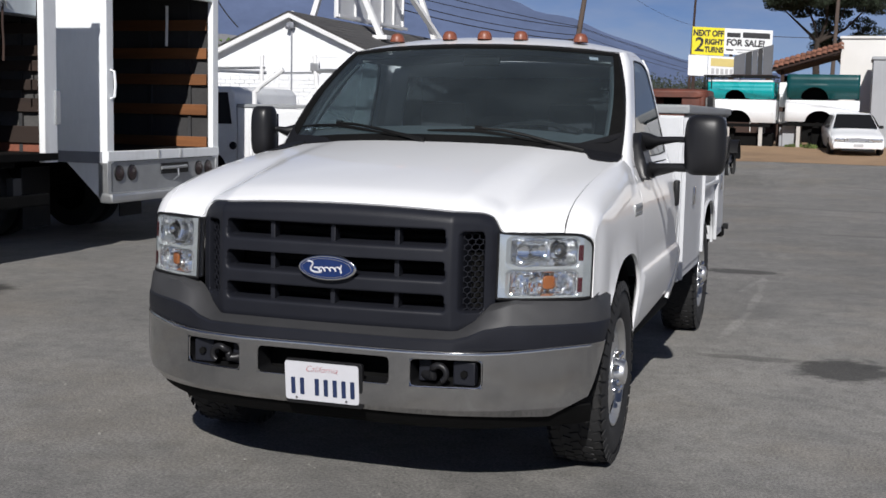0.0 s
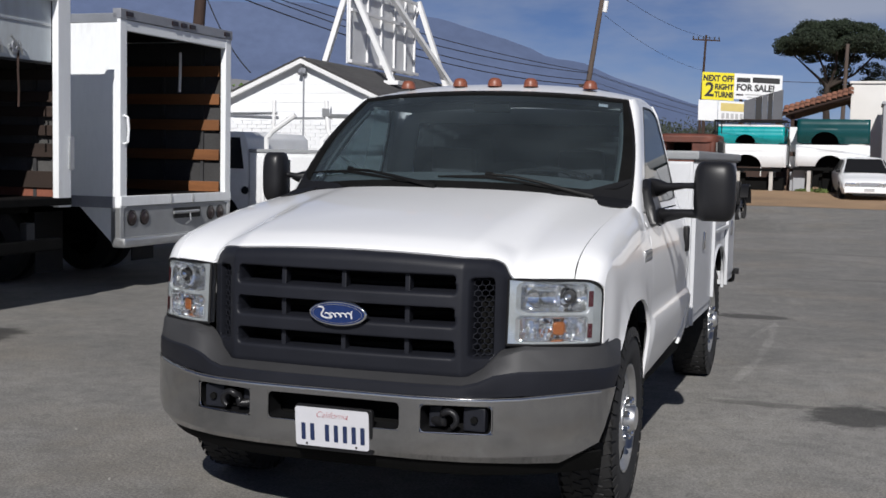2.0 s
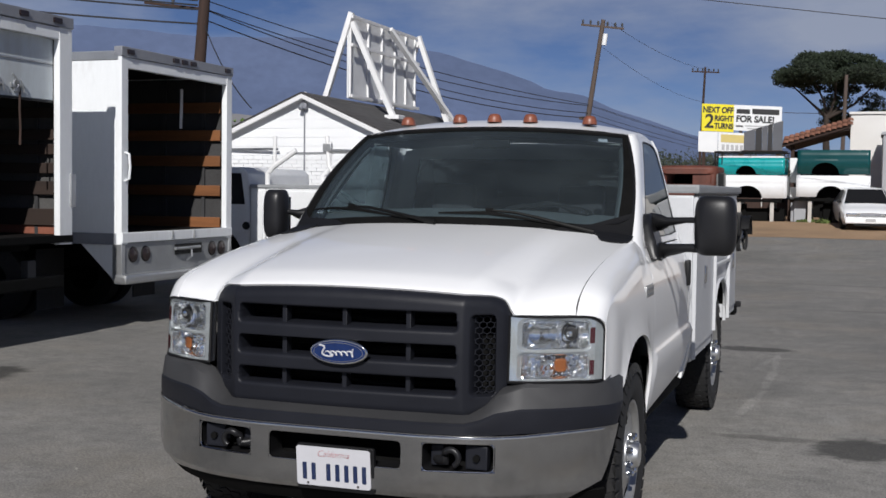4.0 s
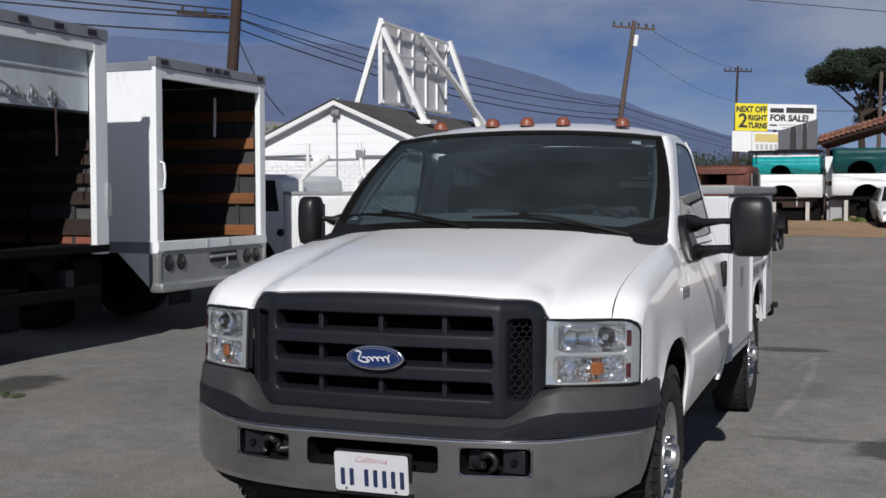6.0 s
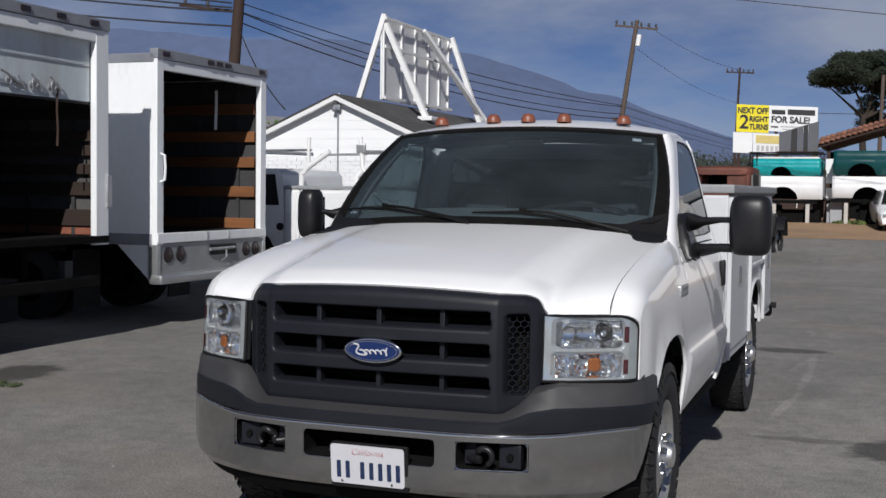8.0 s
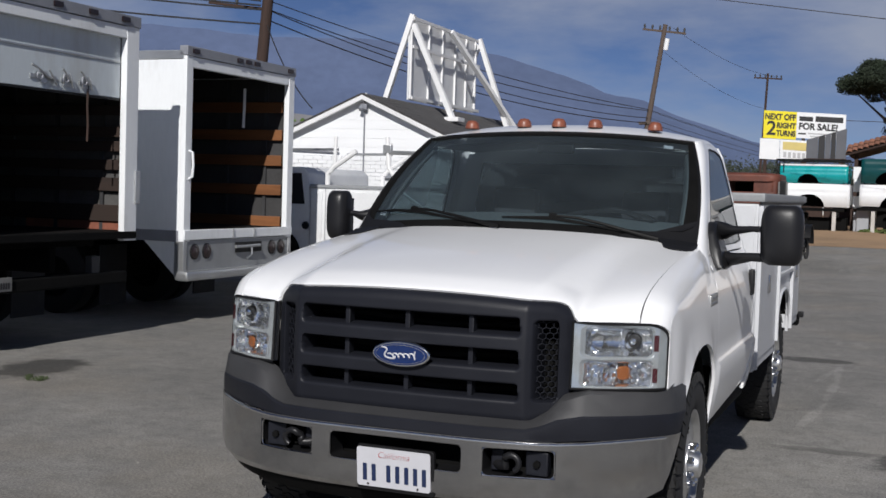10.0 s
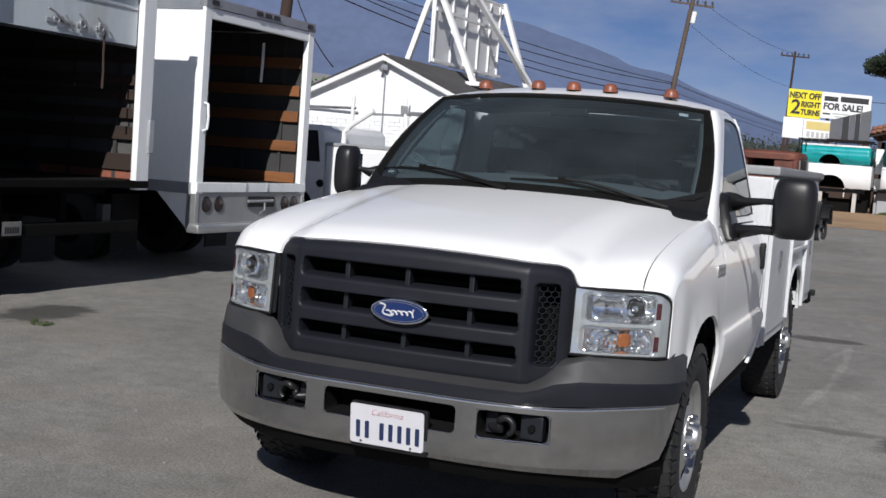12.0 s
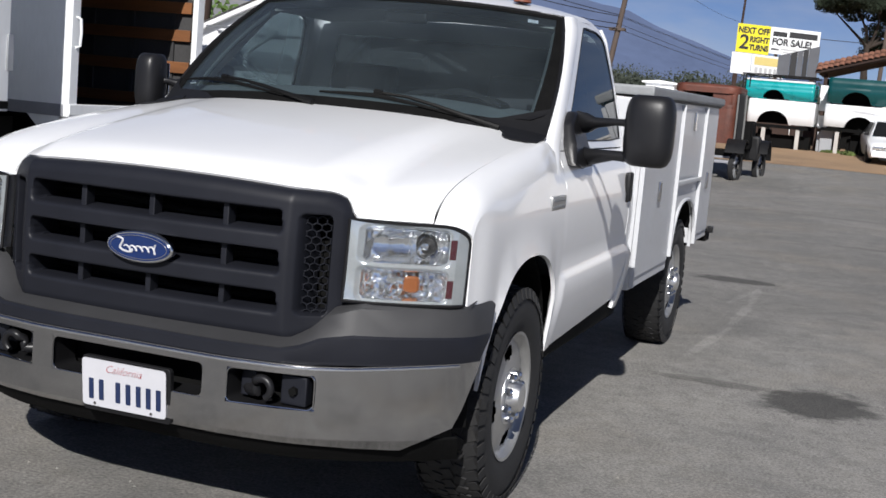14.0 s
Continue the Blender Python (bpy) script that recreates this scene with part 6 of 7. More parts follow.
# ---- stacked pickup beds on timber legs ----
def pickup_bed(label, x0, x1, z0, z1, y, material, arch, rail=None):
    t = thing("pickup_bed", ((x0 + x1) / 2, y + .8, z0), label, "truck bed", "stacked truck beds")
    cx, r = arch
    h = z1 - z0
    base = z0
    for yy, d in ((y, 1), (y + 1.6, -1)):
        rows = []
        for j in range(13):
            row = []
            for i in range(49):
                x = x0 + (x1 - x0) * i / 48
                q = abs(x - cx) / r
                low = base + .02 + (r * .84 * (1 - q * q) ** .5 if q < 1 else 0)
                z = low + (z1 - low) * j / 12
                f = (z - z0) / h
                bulge = .105 * max(0, 1 - abs(2 * f - 1.05) ** 2.4) - .020 * smooth(.56, .62, f) * (1 - smooth(.62, .80, f))
                end = .05 * (1 - smooth(0, .06, x - x0)) + .05 * (1 - smooth(0, .05, x1 - x))
                row.append(Vector((x, yy - d * (bulge - end), z)))
            rows.append(row)
        part("bed_side", sheet(rows), material, t, "painted bed side with wheel arch", solid=.02, away=((x0 + x1) / 2, y + .8, z0 + h / 2), angle=60)
        part("arch_liner", sheet([[Vector((cx + r * 1.0 * k * math.cos(a), yy + d * q, base + .02 + r * .84 * k * math.sin(a))) for a in (math.pi * i / 14 for i in range(15))] for q, k in ((.0, 1.0), (.40, 1.0), (.41, .02))]), UNDER, t)
    part("bed_front", boxes(((x0 + .04, y + .05, z0 + .12), (x0 + .09, y + 1.55, z1 - .03)), bevel=.01), material, t)
    part("tailgate", boxes(((x1 - .06, y + .05, z0 + .10), (x1 - .01, y + 1.55, z1 - .03)), bevel=.01), material, t)
    part("bed_floor", boxes(((x0 + .10, y + .46, z0 + .14), (x1 - .07, y + 1.14, z0 + .19)), bevel=.01), material, t)
    if rail:
        part("top_rail", boxes(((x0 + .02, y - .04, z1 + .002), (x1 - .02, y + .10, z1 + .06)), bevel=.012), rail, t, "white bed rail")
    return t


def legs(xs, y, z0, z1, label):
    t = thing("timber_stand", (sum(xs) / len(xs), y + .8, ground_z(y)), label, "stand", "timber stands")
    for x in xs:
        for yy in (y + .08, y + 1.45):
            part("leg", boxes(((x - .06, yy, ground_z(y)), (x + .06, yy + .12, z1)), bevel=.008), LEG, t)
    for yy in (y + .05, y + 1.42):
        part("bearer", boxes(((min(xs) - .5, yy, z1 + .002), (max(xs) + .3, yy + .16, z1 + .10)), bevel=.008), UNDER, t)
    return t


pickup_bed("white pickup bed resting on timber legs", -2.42, -.40, 1.36, 2.11, 36.0, PAINT_OLD, (-1.64, .47))
pickup_bed("teal pickup bed stacked on a white one", -2.58, -.48, 2.13, 2.67, 35.98, TEAL, (-1.70, .32), PAINT_OLD)
legs((-1.9, -.86), 36.0, ground_z(36), 1.24, "pale timber legs under a white truck bed")
pickup_bed("white pickup bed beside the cream building", -.12, 2.12, 1.42, 2.12, 36.0, PAINT_OLD, (.93, .42))
pickup_bed("dark green pickup bed stacked on a white one", -.10, 2.10, 2.16, 2.93, 35.98, GREEN_DARK, (.75, .42))
legs((.31, 1.55), 36.0, ground_z(36), 1.30, "timber legs under stacked truck beds")
rk = thing("ladder_rack", (-1.6, 36.4, 2.74), "black steel rack on the teal truck bed", "rack")
part("rack_bar", bar([(-2.70, 35.9, 2.86), (-.40, 35.9, 2.86)], .025, 6), BLACK, rk)
part("rack_bar", bar([(-2.70, 37.4, 2.86), (-.40, 37.4, 2.86)], .025, 6), BLACK, rk)
for x in (-2.66, -2.58, -2.45, -1.55, -.5):
    part("rack_stanchion", bar([(x, 35.9, 2.30 if x < -2.4 else 2.73), (x, 35.9, 2.86), (x, 37.4, 2.86)], .02, 6), BLACK, rk)
for x0, x1, z, mt, nm in ((-2.2, -.5, .74, UNDER, "parts under the truck bed"), (-.3, .15, .95, STONE_GREY, "grey crate between the truck beds"), (.6, 1.6, .8, UNDER, "dark parts under the truck beds")):
    bm = boxes(((x0, 36.5, ground_z(36.5)), (x1, 37.4, z + .3)), ((x0 + .1, 36.4, ground_z(36.5)), (x0 + .5, 36.9, z + .45)), bevel=.04)
    lone("stored_part", bm, mt, "dark " + nm if "dark" not in nm else nm, "parts", "stored parts")
for x, z0_ in ((-.22, 1.35), (-.22, 1.9), (-.25, 2.3)):
    lone("white_crate", boxes(((x - .14, 37.0, z0_), (x + .14, 37.3, z0_ + .4)), bevel=.02), SIGN_WHITE, "pale crate stacked between truck beds", "crate", "stacked crates")
lone("crate_stack_base", boxes(((-.42, 36.95, ground_z(37)), (-.04, 37.35, 1.345)), bevel=.02), WOOD_POLE, "dark timber base under pale crates", "stand")

# ---- parked white sedan, nose towards the yard ----
def sedan():
    cx, y, g = 1.91, 32.9, .566
    t = thing("sedan", (cx, y + 2.2, g), "white compact sedan parked on bare dirt", "car")
    secs = []
    for yy, hw, zb, zs, zt, tw in ((y, .66, .26, .38, .54, .58), (y + .10, .78, .18, .44, .60, .68), (y + .5, .83, .16, .54, .69, .72), (y + 1.15, .84, .16, .62, .80, .74), (y + 1.85, .845, .16, .70, 1.23, .57), (y + 2.4, .845, .16, .72, 1.28, .58), (y + 3.1, .845, .16, .72, 1.23, .57), (y + 3.8, .83, .20, .72, .90, .70), (y + 4.3, .76, .26, .64, .82, .62)):
        secs.append([Vector((cx + sx * x, yy, g + z)) for sx, x, z in ((-1, hw * .92, zb), (-1, hw, (zb + zs) / 2), (-1, hw, zs), (-1, hw * .95, zs + .08), (-1, tw, zt - .03), (-1, tw * .6, zt), (1, 0, zt + .012), (1, tw * .6, zt), (1, tw, zt - .03), (1, hw * .95, zs + .08), (1, hw, zs), (1, hw, (zb + zs) / 2), (1, hw * .92, zb))])
    bm = sheet(secs)
    bmesh.ops.holes_fill(bm, edges=[e for e in bm.edges if e.is_boundary], sides=40)
    bmesh.ops.recalc_face_normals(bm, faces=bm.faces)
    part("body", bm, PAINT, t, "white car body", angle=40)
    part("windscreen", sheet([[Vector((cx + x, y + yy + .04 * x * x, g + z)) for x in (-hw, -hw / 2, 0, hw / 2, hw)] for hw, yy, z in ((.68, 1.10, .822), (.535, 1.80, 1.232))]), BLACK, t, "dark windscreen")
    for s in (1, -1):
        part("side_window", sheet([[Vector((cx + s * x, y + yy, g + z)) for yy, x, z in ((1.45, .80, .83), (2.4, .805, .83), (3.3, .805, .83))], [Vector((cx + s * x, y + yy, g + z)) for yy, x, z in ((1.85, .635, 1.17), (2.4, .65, 1.20), (3.0, .64, 1.16))]]), BLACK, t)
        part("headlamp", boxes(((cx + s * .42, y - .012, g + .45), (cx + s * .72, y + .10, g + .54)), bevel=.02), REFLECTOR, t, "clear headlamp")
        part("door_mirror", boxes(((cx + s * .76, y + 1.40, g + .80), (cx + s * .90, y + 1.48, g + .90)), bevel=.02), BLACK, t)
        for yy in (.85, 3.45):
            plain_wheel(t, (cx + s * .75, y + yy, g + .29), .29, .19, "x")
    part("grille", boxes(((cx - .30, y - .012, g + .46), (cx + .30, y + .02, g + .53)), bevel=.01), ALU_GREY, t, "grey slatted grille")
    part("bumper", boxes(((cx - .76, y - .08, g + .22), (cx + .76, y + .12, g + .42)), bevel=.05), PAINT, t)
    part("lower_intake", boxes(((cx - .50, y - .085, g + .15), (cx + .50, y, g + .215)), bevel=.01), BLACK, t)
    part("number_plate", boxes(((cx - .15, y - .094, g + .29), (cx + .15, y - .082, g + .38)), bevel=.003), INK_PALE, t)
    return t


car = sedan()
car.matrix_basis = car.matrix_basis @ Matrix.Rotation(radians(6), 4, "Z") @ Matrix.Rotation(radians(2.3), 4, "X") @ Matrix.Scale(.93, 4)

# ---- rusty vintage lorry ----
def old_lorry():
    t = thing("vintage_truck", (-2.0, 25.6, 0), "rusty antique truck with thin wheels and black mudguard", "truck")
    plan = [(-2.08 + u, 25.65 + v) for u, v in rounded(1.48, 1.54, .26, 8)]
    part("cab_shell", plateau(plan, .87, lambda u, v, w: Vector((u, v, .85 + w)), bevel=.012), RUST, t, "rusty round-cornered cab", angle=50)
    part("cab_header", plateau(plan, .12, lambda u, v, w: Vector((u, v, 1.97 + w)), bevel=.02), RUST, t, angle=50)
    for x, y in ((-2.67, 25.03), (-1.49, 25.03), (-2.67, 26.27), (-1.49, 26.27)):
        part("cab_corner", bar([(x, y, 1.70), (x, y, 1.85), (x, y, 2.0)], .11, 16), RUST, t)
    part("cab_pillar", boxes(((-1.95, 24.93, 1.70), (-1.45, 24.99, 1.98)), bevel=.02), RUST, t)
    part("belt_moulding", bar([(u, v, 1.66) for u, v in plan] + [(plan[0][0], plan[0][1], 1.66)], .008, 6), RUST, t)
    part("cab_roof", sheet([[Vector((-2.08 + u * k, 25.65 + v * k, 2.088 + h)) for u, v in rounded(1.48, 1.54, .26, 8)] for k, h in ((1, 0), (.99, .028), (.96, .050), (.90, .066), (.75, .080), (.45, .090), (.02, .094))], close=True), RUST, t, "rusty domed cab roof", angle=60)
    part("cab_back", boxes(((-2.72, 26.32, .85), (-1.46, 26.4, 2.08)), bevel=.01), UNDER, t)
    shell = part("radiator_shell", boxes(((-1.36, 24.90, .80), (-1.19, 25.06, 2.0)), bevel=.04), BLACK, t, "dark radiator shell with worn bright edges")
    for x in (-1.365, -1.185):
        part("shell_edge", bar([(x, 24.90, .85), (x + .004, 24.89, 1.4), (x - .004, 24.90, 1.97)], .022, 6), DIM_GREY, shell)
    part("bonnet", boxes(((-1.34, 25.0, .75), (-1.02, 26.0, 1.40)), bevel=.06), UNDER, t)
    def thin_wheel(x, y, r):
        bm = lathe(bmesh.new(), [(-.05, r * .78), (-.06, r * .9), (-.03, r), (.03, r), (.06, r * .9), (.05, r * .78), (-.05, r * .78)], (x, y, r), "x", 28)
        bmesh.ops.transform(bm, matrix=Matrix.Translation((x, y, 0)) @ Matrix.Rotation(radians(-12), 4, "Z") @ Matrix.Translation((-x, -y, 0)), verts=bm.verts)
        w = part("wheel", bm, RUBBER, t, "thin spoked wheel")
        for k in range(6):
            a = math.pi * k / 6
            d = Vector((.04 * math.cos(a), r * .78 * math.cos(a), r * .78 * math.sin(a)))
            part("spoke", bar([Vector((x, y, r)) - d, Vector((x, y, r)) + d], .014, 5), STEEL_WHEEL, w)
        part("wheel_hub", bar([(x - .07, y, r), (x + .07, y - .015, r)], .06, 10), CHROME_DULL, w)
    for x, y in ((-1.25, 24.7), (-.88, 26.1), (-4.4, 24.8), (-4.4, 26.2)):
        thin_wheel(x, y, .36)
    for x in (-1.25, -.88):
        y = 24.7 if x < -1 else 26.1
        part("mudguard", sheet([[Vector((x + dx, y + .56 * math.cos(q), .42 + .56 * math.sin(q))) for q in (math.pi * (.05 + .8 * i / 12) for i in range(13))] for dx in (-.21, -.1, .1, .21)]), BLACK, t, "black curved mudguard", solid=.015)
    part("bonnet_side", boxes(((-1.10, 25.45, .50), (-.86, 25.95, 1.06)), bevel=.05), BLACK, t)
    part("headlamp", lathe(bmesh.new(), [(0, .001), (-.03, .05), (-.06, .08), (-.10, .09)], (-1.22, 24.72, .80), "y", 16), CHROME_DULL, t)
    part("front_bumper", boxes(((-2.4, 24.45, .42), (-1.22, 24.50, .48)), ((-2.4, 24.45, .53), (-1.22, 24.50, .58)), ((-1.9, 24.5, .40), (-1.84, 24.9, .60)), bevel=.01), ALU_GREY, t)
    part("chassis", boxes(((-5.0, 25.0, .55), (-1.1, 26.1, .70)), bevel=.02), UNDER, t)
    part("flat_bed", boxes(((-5.4, 24.7, .85), (-2.85, 26.4, .95)), bevel=.02), RUST, t)
    return t


old_lorry()

# ---- cream building with a tile eave ----
bld = thing("building", (6, 45, .62), "cream stucco building with terracotta tile eave", "building")
part("wall", boxes(((1.42, 42.0, .55), (14, 48, 4.42)), bevel=.02), STUCCO, bld, "cream stucco wall")
part("coping", boxes(((1.36, 41.93, 4.425), (14.06, 48.06, 4.52)), bevel=.02), STUCCO, bld)
eave = part("eave_deck", plateau([(-.78, 3.20), (1.41, 3.86), (1.41, 3.96), (-.78, 3.30)], 4.0, lambda u, v, w: Vector((u, 41.2 + w, v))), WOOD_POLE, bld)
for k in range(13):
    for j in range(2):
        x = -.78 + .183 * k
        zl = 3.30 + .30 * (x + .78)
        a, b = Vector((x, 41.10 + .36 * j, zl + .15 * j)), Vector((x, 41.10 + .36 * (j + 1) + .04, zl + .15 * (j + 1)))
        part("roof_tile", sheet([[p + Vector((.100 * math.cos(q), -.03 * math.sin(q), .050 * math.sin(q) + (.02 if p is a else .0))) for q in (math.pi * i / 6 for i in range(7))] for p in (a, b)], flip=True), ROOF_TILE, eave)
part("roof_slope", sheet([[Vector((x, yy, 3.28 + .30 * (x + .78) + dz)) for x in (-.9, 1.41)] for yy, dz in ((41.08, 0), (41.86, .28), (45.2, .28))]), WOOD_POLE, eave, solid=.05)
part("eave_post", boxes(((-.60, 41.4, .62), (-.48, 41.52, 3.26)), bevel=.01), WOOD_POLE, bld)
part("back_wall", boxes(((-.70, 44.9, .62), (1.41, 45.0, 3.2)), bevel=.01), UNDER, bld)
lone("steel_container", boxes(((2.50, 39.2, ground_z(39)), (6.5, 41.5, 3.55)), ((2.45, 39.15, 3.552), (6.55, 41.55, 3.66)), bevel=.03), STONE_GREY, "grey steel container beside the cream building", "container")
lone("side_fence", boxes(*[((-14.05, -14 + 1.5 * k, 0), (-14.0, -12.53 + 1.5 * k, 2.3)) for k in range(20)], bevel=.01), WOOD_POLE, "dark timber fence behind the box trucks", "fence", kind="structure")
lone("back_fence", boxes(*[((-14 + 1.2 * k, 47.0, .6), (-12.83 + 1.2 * k, 47.05, 1.75)) for k in range(11)], bevel=.01), WOOD_POLE, "dark timber yard fence", "fence", kind="structure")


# ---- trees ----
def clump_mesh(rnd, blobs, count, size):
    """Many small leaf tufts through a set of flattened blobs (centre, radii)."""
    vs, fs = [], []
    for c, r in blobs:
        for _ in range(count):
            d = Vector((rnd.gauss(0, 1), rnd.gauss(0, 1), rnd.gauss(0, 1))).normalized()
            p = Vector(c) + Vector((d.x * r[0], d.y * r[1], d.z * r[2])) * rnd.uniform(.55, 1.05)
            s = size * rnd.uniform(.5, 1.3)
            a = Vector((rnd.gauss(0, 1), rnd.gauss(0, 1), rnd.gauss(0, 1))).normalized()
            b = a.orthogonal().normalized()
            q = a.cross(b)
            n = len(vs)
            vs += [p + a * s, p + b * s * .8 - a * s * .3, p + q * s * .8 - a * s * .3, p - (b + q) * s * .6 - a * s * .3]
            fs += [(n, n + 1, n + 2), (n, n + 2, n + 3), (n, n + 3, n + 1), (n + 1, n + 3, n + 2)]
    return vs, fs


def crown(name, rnd, blobs, count, size, material, parent, label=""):
    vs, fs = clump_mesh(rnd, blobs, count, size)
    me = bpy.data.meshes.new(name)
    me.from_pydata(vs, [], fs)
    me.materials.append(material)
    ob = new(name, me)
    if parent:
        ob.parent, ob.matrix_parent_inverse = parent, world_of(parent).inverted()
    return tagged(ob, label) if label else ob


rnd = random.Random(11)
pine = thing("pine_tree", (.6, 60, .6), "umbrella-shaped dark green pine behind the building", "tree", "pine trees")
trunk = [(.35, 60, .5), (.15, 60, 3.2), (.05, 60, 4.8), (.10, 60, 5.6)]
part("trunk", bar(trunk, (.24, .19, .15, .11), 10), BARK, pine, "brown pine trunk")
for e in ((-1.6, 59.6, 7.0), (-.6, 60.5, 7.4), (.5, 59.8, 7.6), (1.4, 60.4, 7.3), (2.3, 60, 7.0)):
    part("limb", bar([(.15, 60, 5.4), Vector((.15, 60, 5.4)).lerp(Vector(e), .5) + Vector((.15, 0, -.15)), e], (.09, .06, .03), 8), BARK, pine)
blobs = []
for k in range(84):
    a, q = rnd.uniform(0, 6.28), rnd.uniform(.0, 1.0) ** .6
    x, y = .25 + 2.65 * q * math.cos(a), 60 + 2.4 * q * math.sin(a)
    top = 9.05 - 1.25 * q * q
    blobs.append(((x, y, top - .15 - rnd.uniform(.1, 1.75) * (1 - .55 * q)), (rnd.uniform(.45, .8), rnd.uniform(.45, .8), rnd.uniform(.22, .40))))
crown("crown", rnd, blobs, 520, .055, PINE, pine, "dense dark pine needles")
pine2 = thing("pine_tree", (1.7, 61, .6), "second dark pine behind the cream building", "tree", "pine trees")
part("trunk", bar([(1.7, 61, .5), (1.55, 61, 3.6), (1.2, 61, 5.6)], (.2, .15, .08), 10), BARK, pine2)
part("limb", bar([(1.45, 61, 4.2), (.5, 61, 5.4)], (.09, .04), 8), BARK, pine2)
blobs = [((1.0 + rnd.uniform(-.9, 1.9), 61 + rnd.uniform(-1.4, 1.4), 5.75 + rnd.uniform(-.75, .75)), (rnd.uniform(.4, .8), .6, rnd.uniform(.25, .4))) for _ in range(15)]
crown("crown", rnd, blobs, 520, .055, PINE, pine2)
pole("bare grey wooden pole beside the pines", (.98, 50, .6), (1.12, 50, 6.6), .10, WOOD_POLE_PALE, [])


def shrubs(name, xs, y, height, n, label, seed, material=BUSH, size=.22, count=150):
    r2 = random.Random(seed)
    bl = []
    for _ in range(n):
        x, h = r2.uniform(*xs), height * r2.uniform(.5, 1.15)
        bl.append(((x, y + r2.uniform(-3, 3), .5 + h * .5), (h * r2.uniform(.5, .9), h * .6, h * .55)))
    ob = crown(name, r2, bl, count, size, material, None)
    return tagged(ob, label, "bush", kind="stuff")


shrubs("far_trees", (-22, -3), 95, 3.7, 40, "dark green distant trees and brush", 21, FAR_LEAF, .15, 900)
shrubs("far_trees", (-5, 40), 110, 4.0, 36, "dark green distant trees behind the sign", 22, FAR_LEAF, .15, 900)
shrubs("far_trees", (-130, -22), 150, 4.5, 90, "dark green distant trees behind the house", 23, FAR_LEAF, .14, 600)
# these far leaves are paler: distance haze is mixed into their colour
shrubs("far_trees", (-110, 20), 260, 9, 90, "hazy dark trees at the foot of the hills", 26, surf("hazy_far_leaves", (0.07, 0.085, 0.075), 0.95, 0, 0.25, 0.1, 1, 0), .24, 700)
shrubs("hedge", (-27, -18), 34, 3.3, 14, "green leafy bush beside the house", 24, surf("fresh_green_leaves", (0.12, 0.20, 0.05), 0.8, 0, 0.3, 2, 8, 0.3, 0.02), .14, 300)
shrubs("weeds", (-.4, .9), 38.5, .26, 10, "low green weeds under the truck beds", 25, GRASS, .05, 160)
for x, y, w, h, n in ((-12.6, 70, 1.75, 3.1, "white shed far behind the yard"), (-13.9, 68, 3.2, 2.35, "low white shed far behind the yard"), (-10.3, 74, .8, 2.9, "tiny white gabled shed far off"), (-16, 88, 5, 2.6, "pale shed among distant trees"), (-5.2, 84, 1.6, 2.1, "small white shed among distant trees")):
    sh = thing("shed", (x + w / 2, y, .5), n, "shed", "distant sheds")
    part("wall", boxes(((x, y, .3), (x + w, y + 4, h)), bevel=.02), SIDING, sh)
    part("roof", plateau([(-.2, h), (w + .2, h), (w + .2, h + .1), (w / 2, h + .2), (-.2, h + .1)], 4.4, lambda u, v, q: Vector((x + u, y - .2 + q, v))), SIDING, sh)

# ---- small things on the asphalt ----
r4 = random.Random(27)
tuft = crown("weeds", r4, [((-4.37 + r4.uniform(-.10, .10), 3.15 + r4.uniform(-.07, .07), .012), (.035, .03, .014)) for _ in range(9)], 40, .007, WEED, None)
tagged(tuft, "tiny green weeds in the asphalt", "weeds", kind="stuff")


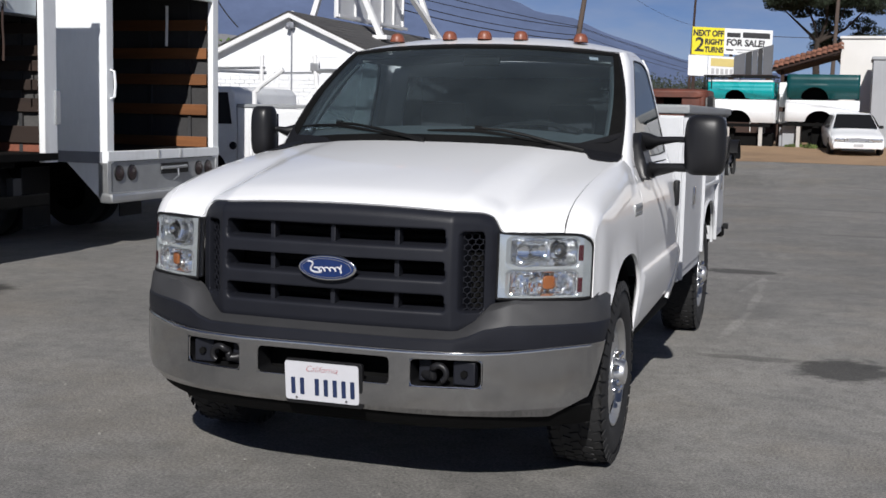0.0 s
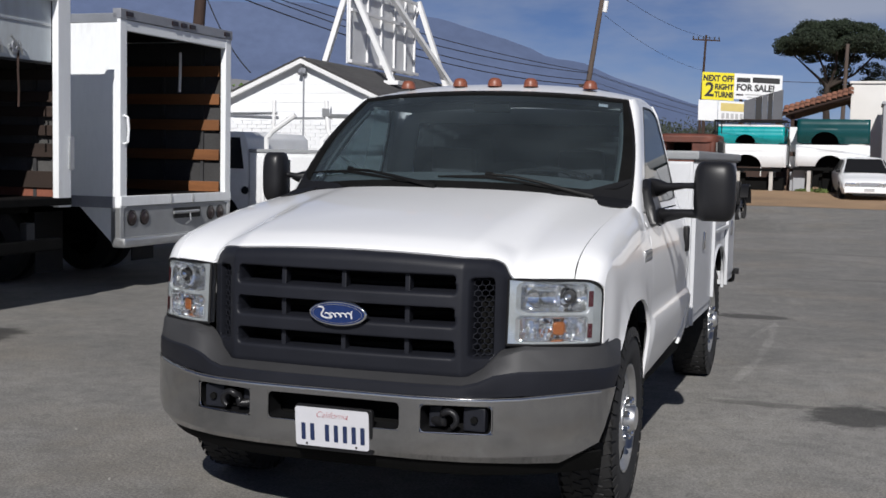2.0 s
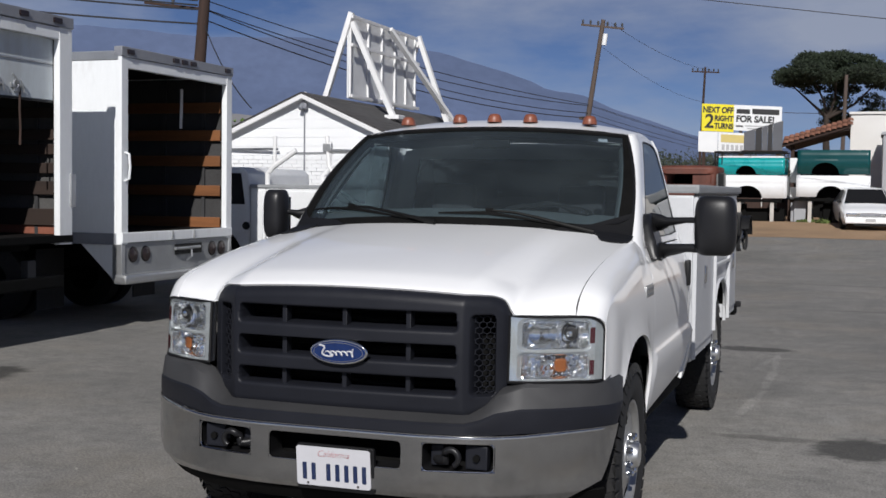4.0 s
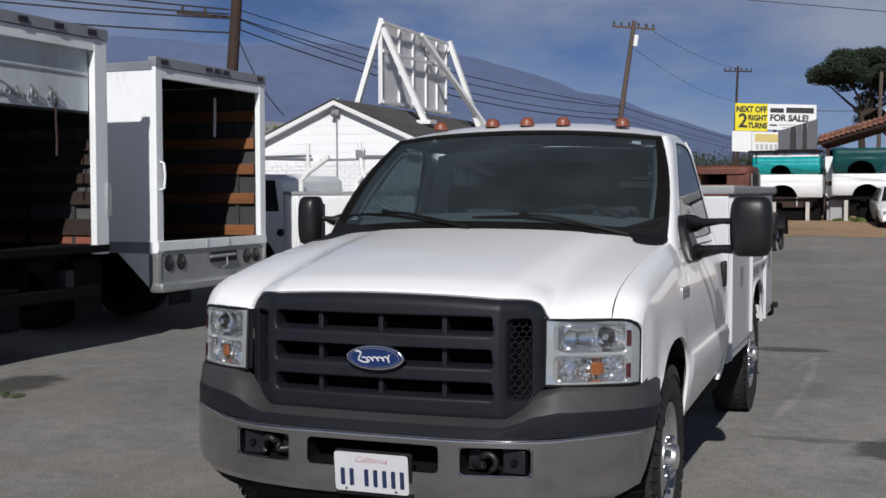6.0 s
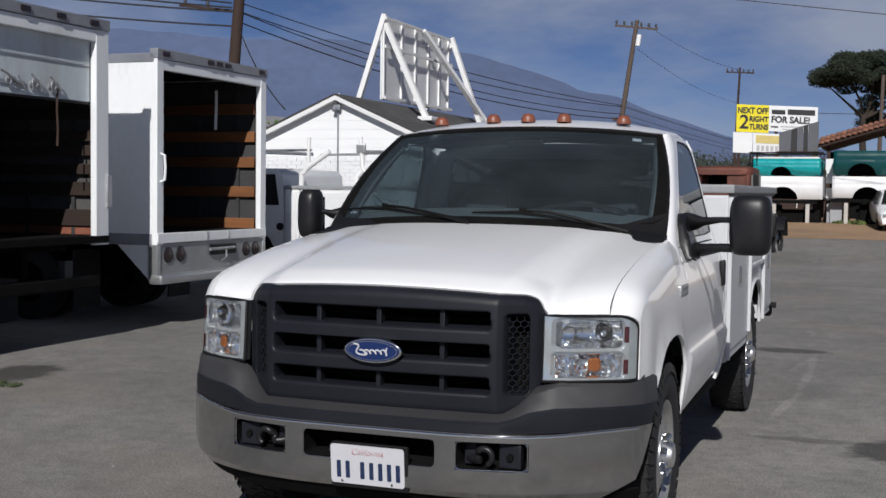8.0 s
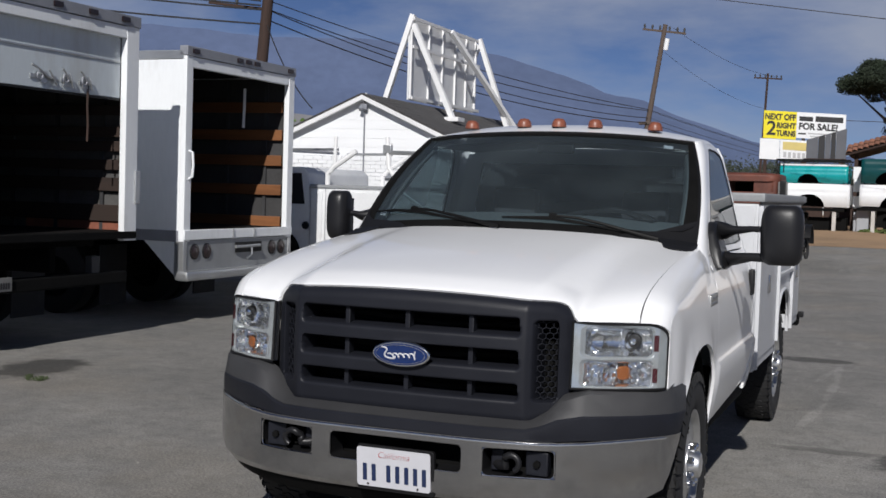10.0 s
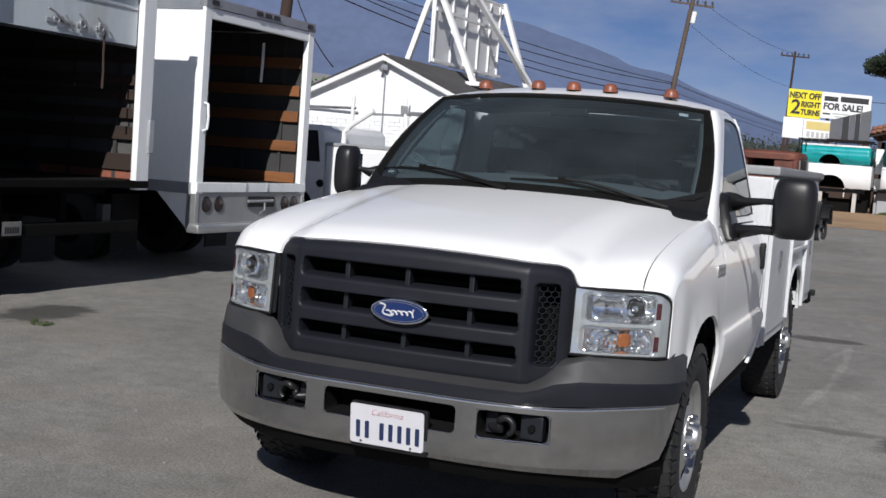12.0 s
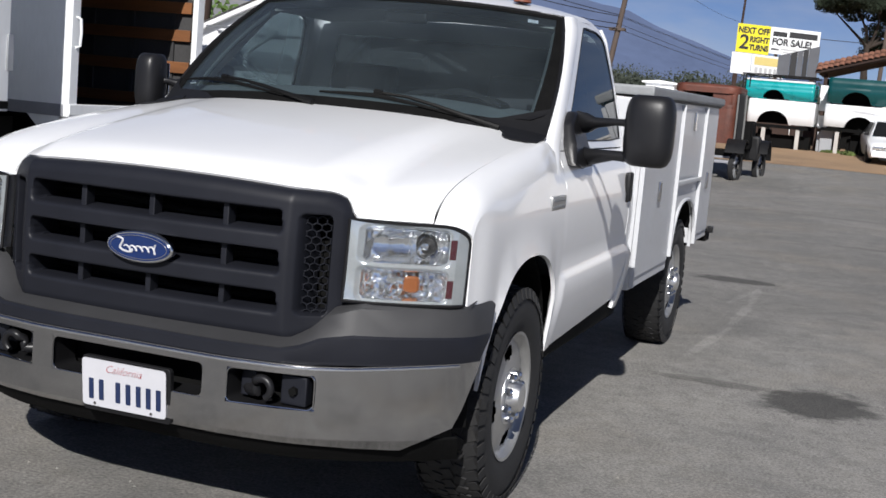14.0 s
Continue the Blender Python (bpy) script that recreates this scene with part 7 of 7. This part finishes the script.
def gravel(count, seed):
    """Loose grit and small stones, one joined scatter."""
    r3, vs, fs = random.Random(seed), [], []
    for _ in range(count):
        c = Vector((r3.uniform(-4.5, 5.5), r3.uniform(-2.6, 9), .001))
        q = r3.uniform(.0025, .007) * (1.6 if r3.random() < .06 else 1)
        n = len(vs)
        ring = [c + Vector((q * math.cos(a) * r3.uniform(.7, 1.2), q * math.sin(a) * r3.uniform(.7, 1.2), 0)) for a in (math.pi / 3 * k for k in range(6))]
        vs += ring + [c + Vector((r3.uniform(-.2, .2) * q, r3.uniform(-.2, .2) * q, q * .8))]
        fs += [(n + k, n + (k + 1) % 6, n + 6) for k in range(6)]
    me = bpy.data.meshes.new("gravel")
    me.from_pydata(vs, [], fs)
    me.materials.append(surf("grey_grit", (0.24, 0.23, 0.21), 0.9, 0, 0.5, 1.3, 9, 0.2, 0.002))
    return tagged(new("gravel", me), "loose grey grit scattered over the asphalt", "gravel", kind="stuff")


gravel(2600, 31)

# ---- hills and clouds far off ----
# blue and pale base colours hold the distance haze; there is no volume
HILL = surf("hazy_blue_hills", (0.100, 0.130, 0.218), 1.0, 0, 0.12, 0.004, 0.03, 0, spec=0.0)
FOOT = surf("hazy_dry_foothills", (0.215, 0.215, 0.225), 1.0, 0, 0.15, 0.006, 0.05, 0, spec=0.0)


def ridge(name, far, table, material, label, rough, seed):
    rows = [[], [], [], []]
    for k in range(241):
        az = -60 + 150 * k / 240
        el = np.interp(az, *zip(*table)) + rough * (noise.noise((az * .18, seed, 0)) + .5 * noise.noise((az * .6, seed, 3)) + .25 * noise.noise((az * 1.7, seed, 5)))
        d = Vector((-math.sin(radians(az)), math.cos(radians(az)), 0))
        h = far * math.tan(radians(max(.2, el)))
        for i, (q, f) in enumerate(((0, -.01), (.4, .35), (.75, .7), (1, 1))):
            rows[i].append(d * (far + (q * .22 * far)) + Vector((0, 0, h * f * (1 + .22 * q))))
    return lone(name, sheet(rows), material, label, "hills", kind="structure")


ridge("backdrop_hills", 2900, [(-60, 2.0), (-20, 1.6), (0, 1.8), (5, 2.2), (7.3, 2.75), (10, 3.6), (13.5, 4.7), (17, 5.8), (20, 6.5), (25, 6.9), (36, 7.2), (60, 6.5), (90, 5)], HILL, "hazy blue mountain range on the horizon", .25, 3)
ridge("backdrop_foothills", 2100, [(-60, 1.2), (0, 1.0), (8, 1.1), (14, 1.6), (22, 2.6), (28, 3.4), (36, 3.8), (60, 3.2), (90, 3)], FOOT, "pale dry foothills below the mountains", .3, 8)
